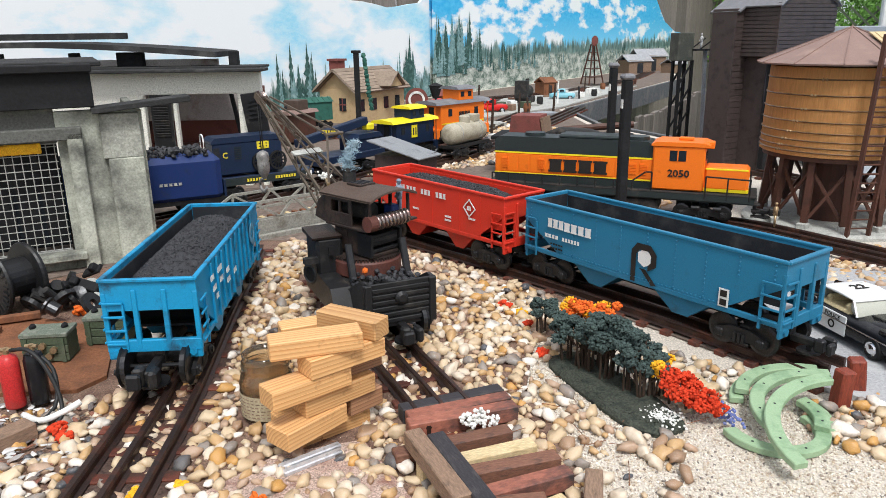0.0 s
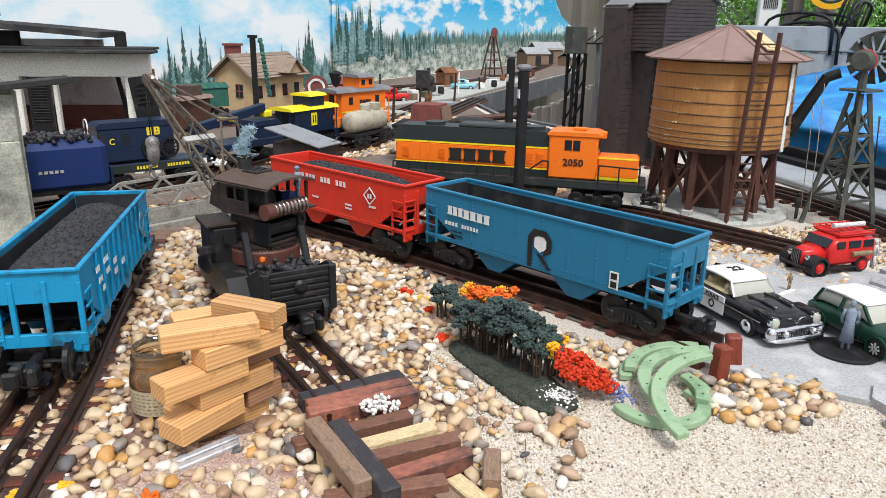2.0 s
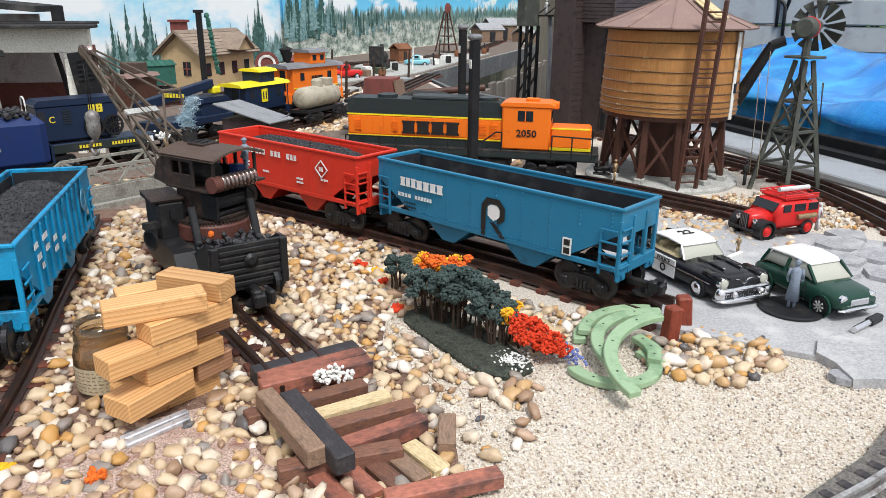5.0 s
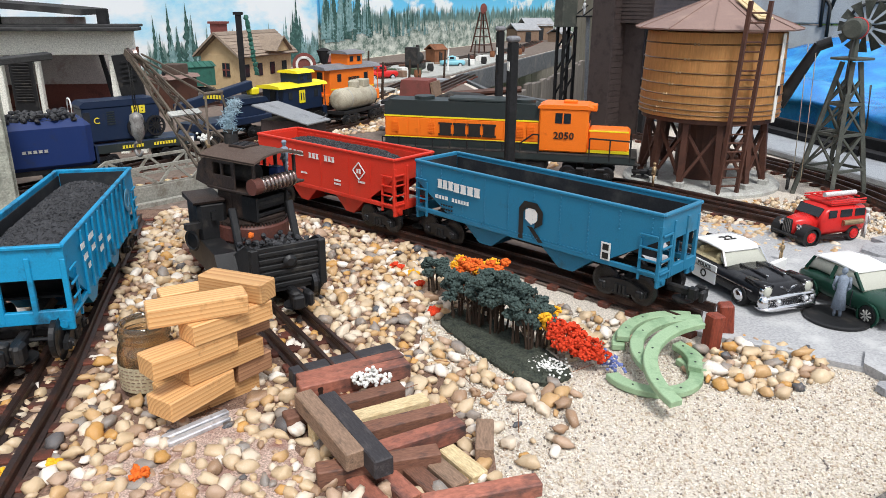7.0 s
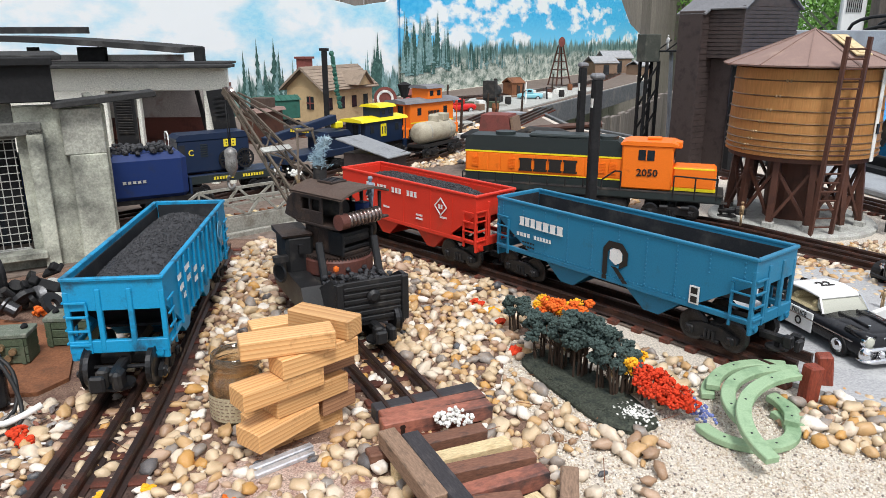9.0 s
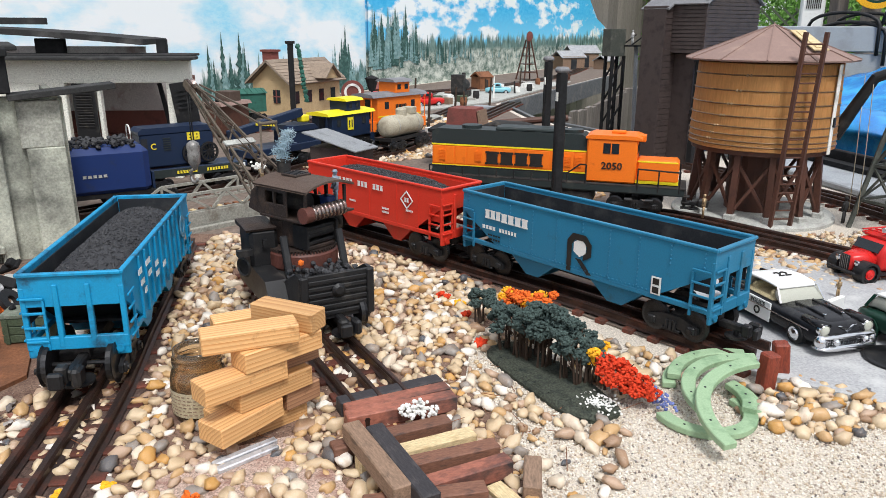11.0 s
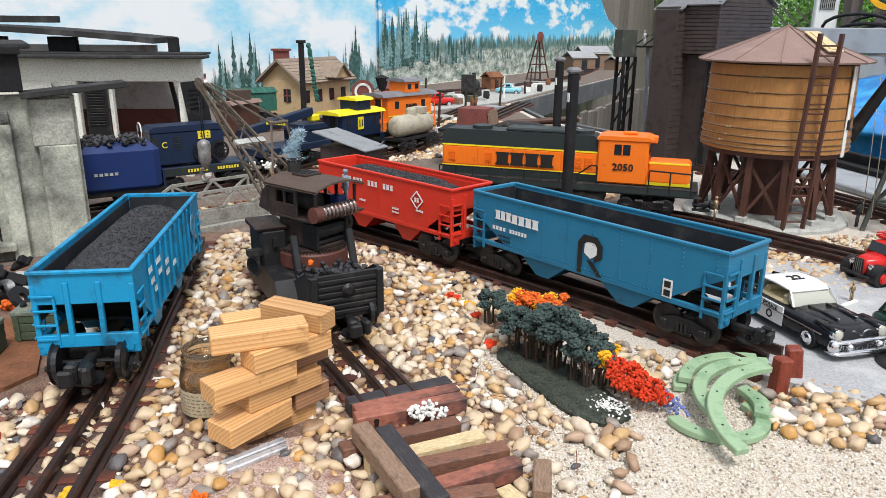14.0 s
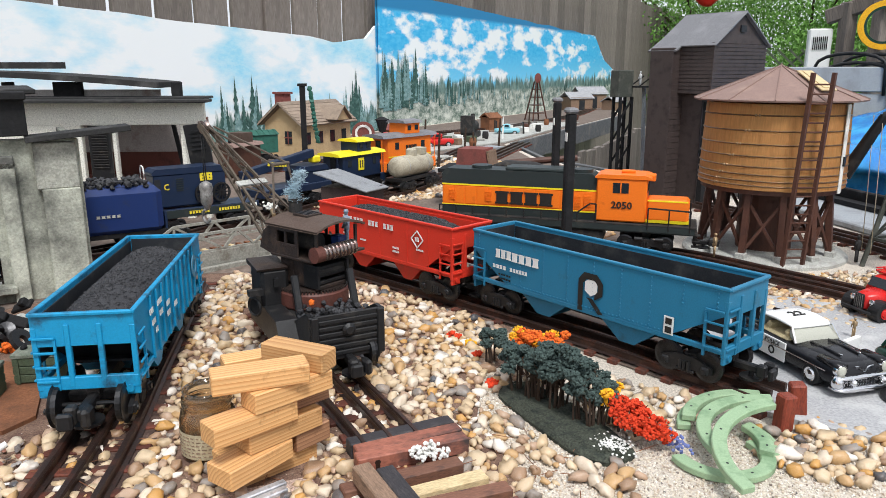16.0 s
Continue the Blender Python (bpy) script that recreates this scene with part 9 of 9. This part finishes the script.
for k in range(7):
    for s_ in (-1, 1):
        part("slat", box(B(), 0.1 + k * 0.06, 0.006 * s_, 1.10, 0.012, 0.006, 0.30, ry=45 * s_), M["army"], tl)
o = part("red_cushion", lump(B(), 0, 0, 0, 0.12, 0.06, 0.10, 5, 0.2, 3), M["carred"], smooth=True)
o.matrix_basis = pose(2.62, 6.10, 0.86)
tagged(o, "red and white cushion lying over the fence", "cushion")


def tree(x, y, z, h, r, seed):
    rng = random.Random(seed)
    t = thing("garden_tree", x, y, z, 0, "bright green leafy garden tree behind the fence", "tree", "garden trees")
    part("trunk", rod(B(), (0, 0, 0), (0.03, 0.02, h * 0.7), 0.05, 0.025, n=10), M["bark"], t)
    for k in range(7):
        a = rng.uniform(0, 6.28)
        part("limb", rod(B(), (0.02, 0.01, h * (0.35 + 0.05 * k)), (r * 0.6 * math.cos(a), r * 0.6 * math.sin(a), h * (0.6 + 0.05 * k)), 0.018, 0.006, n=6), M["bark"], t)
    vs, fs = [], []
    for k in range(17000):
        d = Vector((rng.gauss(0, 1), rng.gauss(0, 1), rng.gauss(0, 1))).normalized() * (rng.random() ** 0.4)
        q = 1 + 0.35 * noise.noise(d * 2.2 + Vector((seed, 0, 0)))
        c = Vector((d.x * r * q, d.y * r * q, h * 0.72 + d.z * h * 0.36 * q))
        if noise.noise(c * 5) < -0.42:
            continue
        e = Euler((rng.uniform(0, 6), rng.uniform(0, 6), rng.uniform(0, 6))).to_matrix()
        s_ = rng.uniform(0.010, 0.022)
        b0 = len(vs)
        vs += [tuple(c + e @ Vector(p_) * s_) for p_ in ((-1, 0, 0), (0, -0.5, 0.1), (1, 0, 0), (0, 0.5, 0.1))]
        fs.append((b0, b0 + 1, b0 + 2, b0 + 3))
    me = bpy.data.meshes.new("crown")
    me.from_pydata(vs, [], fs)
    me.materials.append(M["leaf"])
    o = new("crown", me)
    o.parent = t
    tagged(o, kind="stuff")


tree(2.9, 7.0, -0.85, 2.2, 0.85, 1)
tree(3.6, 6.2, -0.85, 2.0, 0.80, 2)
tree(4.5, 5.8, -0.85, 2.1, 0.90, 3)
tree(3.0, 4.6, -0.85, 1.35, 0.55, 4)


# ---- cracked slabs beside the road ----
rsl = random.Random(13)
for k, (x, y, r) in enumerate(((0.505, 0.560, 0.030), (0.535, 0.600, 0.026), (0.480, 0.530, 0.024), (0.555, 0.560, 0.034), (0.520, 0.515, 0.026), (0.565, 0.625, 0.024), (0.375, 0.372, 0.022), (0.395, 0.385, 0.018), (0.405, 0.360, 0.024), (0.35, 0.362, 0.012), (0.60, 0.585, 0.028), (0.49, 0.59, 0.018))):
    n = rsl.randint(5, 7)
    a0 = rsl.uniform(0, 6)
    bm = B()
    pts = [(r * rsl.uniform(0.75, 1.1) * math.cos(a0 + 6.2832 * i / n), r * rsl.uniform(0.6, 0.9) * math.sin(a0 + 6.2832 * i / n)) for i in range(n)]
    top = [bm.verts.new((a, b, 0.0042 + rsl.uniform(-0.0004, 0.0006))) for a, b in pts]
    bot = [bm.verts.new((a * 1.03, b * 1.03, 0)) for a, b in pts]
    bm.faces.new(top)
    for i in range(n):
        bm.faces.new((bot[i], bot[(i + 1) % n], top[(i + 1) % n], top[i]))
    o = part("slate_slab", bm, M["slate"])
    o.matrix_basis = pose(x, y, 0.0040 if x > 0.42 else 0.0008, rsl.uniform(-3, 3), rsl.uniform(-3, 3), 0)
    tagged(o, "broken flat grey slate slab on the road edge", "slab", "slate slabs")
bs = B()
outline = [(0.351, 0.390), (0.3535, 0.374), (0.3490, 0.352), (0.3600, 0.3505), (0.3735, 0.3465), (0.392, 0.352), (0.402, 0.372), (0.412, 0.395), (0.392, 0.412), (0.366, 0.408)]
top_, bot_ = [bs.verts.new((x, y, 0.0072)) for x, y in outline], [bs.verts.new((x * 1.002, y * 0.998, 0.0)) for x, y in outline]
bs.faces.new(top_)
for i in range(len(outline)):
    k = (i + 1) % len(outline)
    bs.faces.new((bot_[i], bot_[k], top_[k], top_[i]))
bmesh.ops.recalc_face_normals(bs, faces=bs.faces[:])
tagged(part("slate_slab", bs, M["road"]), "large broken slab of grey road with a ragged edge", "slab", "slate slabs")
tor = thing("chrome_torch", 0.420, 0.425, 0.0075, 25, "small chrome and black toy part lying on the road", "toy part")
part("barrel", rod(B(), (-0.020, 0, 0), (0.004, 0, 0), 0.0024, n=10), M["chrome"], tor)
part("grip", box(B(), 0.012, 0, 0, 0.018, 0.006, 0.006, bev=0.001), M["black"], tor)

# ---- pebbles ----
TRACKS = [spline(p_, 0.01) for p_ in ([(-0.176, 0.20), (-0.183, 0.34), (-0.190, 0.45), (-0.203, 0.56), (-0.216, 0.68), (-0.232, 0.82)],
                                    [(-0.17, 1.03), (-0.08, 0.905), (0.012, 0.802), (0.10, 0.706), (0.186, 0.605), (0.25, 0.52), (0.283, 0.470)],
                                    [(0.008, 0.405), (-0.010, 0.45), (-0.032, 0.50), (-0.062, 0.57), (-0.09, 0.64), (-0.125, 0.72)],
                                    [(0.07, 1.035), (0.237, 0.963), (0.37, 0.89), (0.445, 0.79), (0.515, 0.685)])]
TPTS = np.array([(q.x, q.y) for line in TRACKS for q, _ in line])


def track_gap(x, y):
    return float(np.sqrt(((TPTS - (x, y)) ** 2).sum(1)).min())


def inside(poly, x, y):
    hit = False
    for (x0, y0), (x1, y1) in zip(poly, poly[1:] + poly[:1]):
        if (y0 > y) != (y1 > y) and x < (x1 - x0) * (y - y0) / (y1 - y0) + x0:
            hit = not hit
    return hit


BEDS = [([(-0.255, 0.24), (0.075, 0.24), (0.085, 0.33), (0.075, 0.42), (0.060, 0.47), (0.070, 0.53), (0.085, 0.565), (0.135, 0.60), (0.045, 0.735), (-0.07, 0.86), (-0.185, 0.86), (-0.245, 0.60), (-0.235, 0.46)], 1.22, 0.97),
        ([(0.232, 0.390), (0.238, 0.430), (0.290, 0.458), (0.335, 0.415), (0.325, 0.385), (0.275, 0.365)], 0.85, 1.02),
        ([(0.075, 0.42), (0.060, 0.47), (0.070, 0.53), (0.13, 0.575), (0.24, 0.475), (0.20, 0.45), (0.10, 0.40)], 0.45, 0.9),
        ([(0.09, 0.30), (0.075, 0.42), (0.16, 0.40), (0.13, 0.34)], 0.16, 0.9),
        ([(-0.40, 0.25), (-0.255, 0.25), (-0.235, 0.46), (-0.30, 0.45), (-0.40, 0.40)], 0.30, 0.9),
        ([(0.33, 0.70), (0.36, 0.78), (0.46, 0.73), (0.515, 0.63), (0.48, 0.60)], 0.75, 0.75),
        ([(0.52, 0.72), (0.47, 0.80), (0.62, 0.82), (0.64, 0.70), (0.60, 0.64)], 0.35, 0.6),
        ([(-0.14, 1.28), (0.0, 1.33), (0.16, 1.42), (0.17, 1.58), (0.03, 1.45), (-0.10, 1.38)], 0.8, 1.1),
        ([(-0.05, 0.95), (0.25, 0.80), (0.33, 0.80), (0.02, 1.0)], 0.25, 0.8),
        ([(0.0, 1.08), (0.3, 0.99), (0.34, 1.05), (0.0, 1.20)], 0.4, 1.0),
        ([(0.25, 1.6), (0.30, 1.9), (0.10, 2.1), (-0.05, 1.85), (0.1, 1.7)], 0.35, 1.3)]
KEEP_OUT = [(-0.078, 0.41, 0.026), (-0.1195, 0.44, 0.0195), (0.02, 0.375, 0.026), (0.035, 0.34, 0.030), (0.02, 0.43, 0.022), (0.116, 0.462, 0.026), (0.10, 0.49, 0.026), (0.132, 0.43, 0.026),
            (-0.2915, 0.445, 0.010), (-0.2775, 0.4505, 0.010), (0.268, 0.438, 0.009), (0.287, 0.4525, 0.009), (0.205, 0.40, 0.024), (-0.075, 0.372, 0.012), (-0.285, 0.375, 0.018)]
rp = random.Random(42)
protos = []
for k in range(14):
    bm = B()
    random.seed(100 + k)
    lump(bm, 0, 0, 0, 1.0, rp.uniform(0.70, 0.95), rp.uniform(0.58, 0.80), k, 0.58, 2)
    for v in bm.verts:
        v.co *= 1 + 0.14 * noise.noise(v.co * 3.5 + Vector((k * 5, 0, 0)))
    bm.verts.ensure_lookup_table()
    protos.append(([tuple(v.co) for v in bm.verts], [tuple(v.index for v in f.verts) for f in bm.faces]))
    bm.free()
placed = {}
stones = []


def free_at(x, y, r):
    gx, gy = int(x / 0.02), int(y / 0.02)
    for i in (-1, 0, 1):
        for j in (-1, 0, 1):
            for a, b, c in placed.get((gx + i, gy + j), ()):
                if (a - x) ** 2 + (b - y) ** 2 < ((c + r) * 0.70) ** 2:
                    return False
    return True


for poly, dens, scale in BEDS:
    xs, ys = [p_[0] for p_ in poly], [p_[1] for p_ in poly]
    area = (max(xs) - min(xs)) * (max(ys) - min(ys))
    for _ in range(int(area * 105000 * dens)):
        x, y = rp.uniform(min(xs), max(xs)), rp.uniform(min(ys), max(ys))
        if not inside(poly, x, y) or rp.random() > 0.35 + dens:
            continue
        r = rp.choice((0.0026, 0.0034, 0.0040, 0.0046, 0.0052, 0.0058, 0.0066)) * scale
        gap = track_gap(x, y)
        if gap < 0.030:
            if gap > 0.016 or rp.random() < 0.45:
                if not (0.005 < gap < 0.014):
                    continue
            if x < -0.13 and rp.random() < 0.7:
                continue
            r = min(r, 0.0045)
        if any((x - a) ** 2 + (y - b) ** 2 < (c + r * 0.5) ** 2 for a, b, c in KEEP_OUT):
            continue
        sparse = inside([(-0.13, 0.26), (-0.03, 0.27), (-0.02, 0.345), (-0.06, 0.375), (-0.12, 0.36)], x, y)
        if sparse and rp.random() < 0.6:
            continue
        if not free_at(x, y, r):
            continue
        placed.setdefault((int(x / 0.02), int(y / 0.02)), []).append((x, y, r))
        stones.append((x, y, r * (0.36 if gap > 0.03 else 0.2) + rp.uniform(0, 0.0022), r))
bed = thing("pebble_bed", 0, 0, 0, 0, "loose rounded river pebbles in cream, tan and grey", "pebbles", "", "stuff")
meshes = []
for v, f in protos:
    me = bpy.data.meshes.new("pebble")
    me.from_pydata(v, [], f)
    me.polygons.foreach_set("use_smooth", [True] * len(me.polygons))
    me.materials.append(M["stone"])
    meshes.append(me)
near = [s_ for s_ in stones if -0.17 < s_[0] < 0.09 and 0.27 < s_[1] < 0.50]
near = near[:300]
near_set = set(near)
for x, y, z, r in near:
    o = new("pebble", rp.choice(meshes))
    o.parent = bed
    o.matrix_basis = pose(x, y, z, rp.uniform(-25, 25), rp.uniform(-25, 25), rp.uniform(0, 360)) @ Matrix.Diagonal((r * rp.uniform(0.95, 1.35), r, r * rp.uniform(0.85, 1.15), 1))
vs, fs = [], []
for x, y, z, r in stones:
    if (x, y, z, r) in near_set:
        continue
    v, f = rp.choice(protos)
    m = np.array((pose(x, y, z, rp.uniform(-25, 25), rp.uniform(-25, 25), rp.uniform(0, 360)) @ Matrix.Diagonal((r * rp.uniform(0.95, 1.35), r, r * rp.uniform(0.85, 1.15), 1))))
    b0 = len(vs)
    vs += [tuple(q) for q in (np.array(v) @ m[:3, :3].T + m[:3, 3])]
    fs += [tuple(i + b0 for i in t) for t in f]
me = bpy.data.meshes.new("pebbles")
me.from_pydata(vs, [], fs)
me.polygons.foreach_set("use_smooth", [True] * len(me.polygons))
me.materials.append(M["stone_far"])
o = new("pebbles", me)
o.parent = bed
tagged(o, kind="stuff")

# ---- loose grit and twigs ----
GRIT = [(0.0, (0.70, 0.64, 0.54)), (0.3, (0.52, 0.44, 0.34)), (0.5, (0.78, 0.74, 0.66)), (0.7, (0.34, 0.28, 0.23)), (0.8, (0.62, 0.55, 0.46)), (0.95, (0.16, 0.14, 0.13))]
gm = stone_mat("grit_grain", GRIT, True)
vs, fs = [], []
FACES = ((0, 2, 4), (2, 1, 4), (1, 3, 4), (3, 0, 4), (2, 0, 5), (1, 2, 5), (3, 1, 5), (0, 3, 5))
for poly, count, s0 in (([(0.0, 0.24), (0.42, 0.24), (0.40, 0.36), (0.33, 0.40), (0.26, 0.44), (0.14, 0.52), (0.06, 0.56), (0.05, 0.40)], 26000, 0.00085),
                        ([(-0.28, 0.24), (0.06, 0.24), (0.10, 0.56), (-0.02, 0.74), (-0.20, 0.82), (-0.27, 0.5)], 12000, 0.00095),
                        ([(0.30, 0.72), (0.42, 0.80), (0.62, 0.80), (0.64, 0.66), (0.50, 0.62)], 4000, 0.0011)):
    xs, ys = [p_[0] for p_ in poly], [p_[1] for p_ in poly]
    made = 0
    while made < count:
        x, y = rp.uniform(min(xs), max(xs)), rp.uniform(min(ys), max(ys))
        if not inside(poly, x, y):
            continue
        made += 1
        s_ = s0 * rp.uniform(0.5, 1.5)
        e = Euler((rp.uniform(0, 6), rp.uniform(0, 6), rp.uniform(0, 6))).to_matrix()
        b0 = len(vs)
        for d in ((1, 0, 0), (-1, 0, 0), (0, 1, 0), (0, -1, 0), (0, 0, 1), (0, 0, -1)):
            q = e @ Vector(d) * s_ * rp.uniform(0.7, 1.1)
            vs.append((x + q.x, y + q.y, 0.0004 + q.z))
        fs += [tuple(b0 + i for i in f) for f in FACES]
me = bpy.data.meshes.new("grit")
me.from_pydata(vs, [], fs)
me.materials.append(gm)
tagged(new("grit", me), "loose pale grit grains strewn over the sand", "grit", "", "stuff")
fk = B()
for k in range(340):
    x, y = rp.uniform(-0.34, -0.222), rp.uniform(0.27, 0.46)
    if inside([(-0.34, 0.25), (-0.222, 0.25), (-0.228, 0.45), (-0.27, 0.455), (-0.34, 0.45)], x, y):
        lump(fk, x, y, 0.0030 + rp.uniform(0, 0.0015), rp.uniform(0.0018, 0.0050), rp.uniform(0.0012, 0.0024), 0.0006, k, 0.9, 1, rp.uniform(0, 6.28))
FLAKE = [(0.0, (0.55, 0.55, 0.54)), (0.3, (0.30, 0.28, 0.27)), (0.55, (0.12, 0.10, 0.095)), (0.75, (0.20, 0.075, 0.05)), (0.9, (0.68, 0.67, 0.64))]
tagged(part("bark_flakes", fk, stone_mat("grey_flake", FLAKE, True)), "grey and rusty flakes strewn beside the track", "flakes", "", "stuff")
tw = B()
for k in range(95):
    x, y = rp.uniform(-0.22, 0.16), rp.uniform(0.36, 0.62)
    a, l = rp.uniform(0, 6.28), rp.uniform(0.006, 0.026)
    z = rp.uniform(0.001, 0.006)
    rod(tw, (x, y, z), (x + l * math.cos(a), y + l * math.sin(a), z + rp.uniform(-0.001, 0.003)), 0.00026, n=4)
tagged(part("pine_needles", tw, M["rust"]), "dry brown pine needles strewn on the ground", "pine needles", "", "stuff")
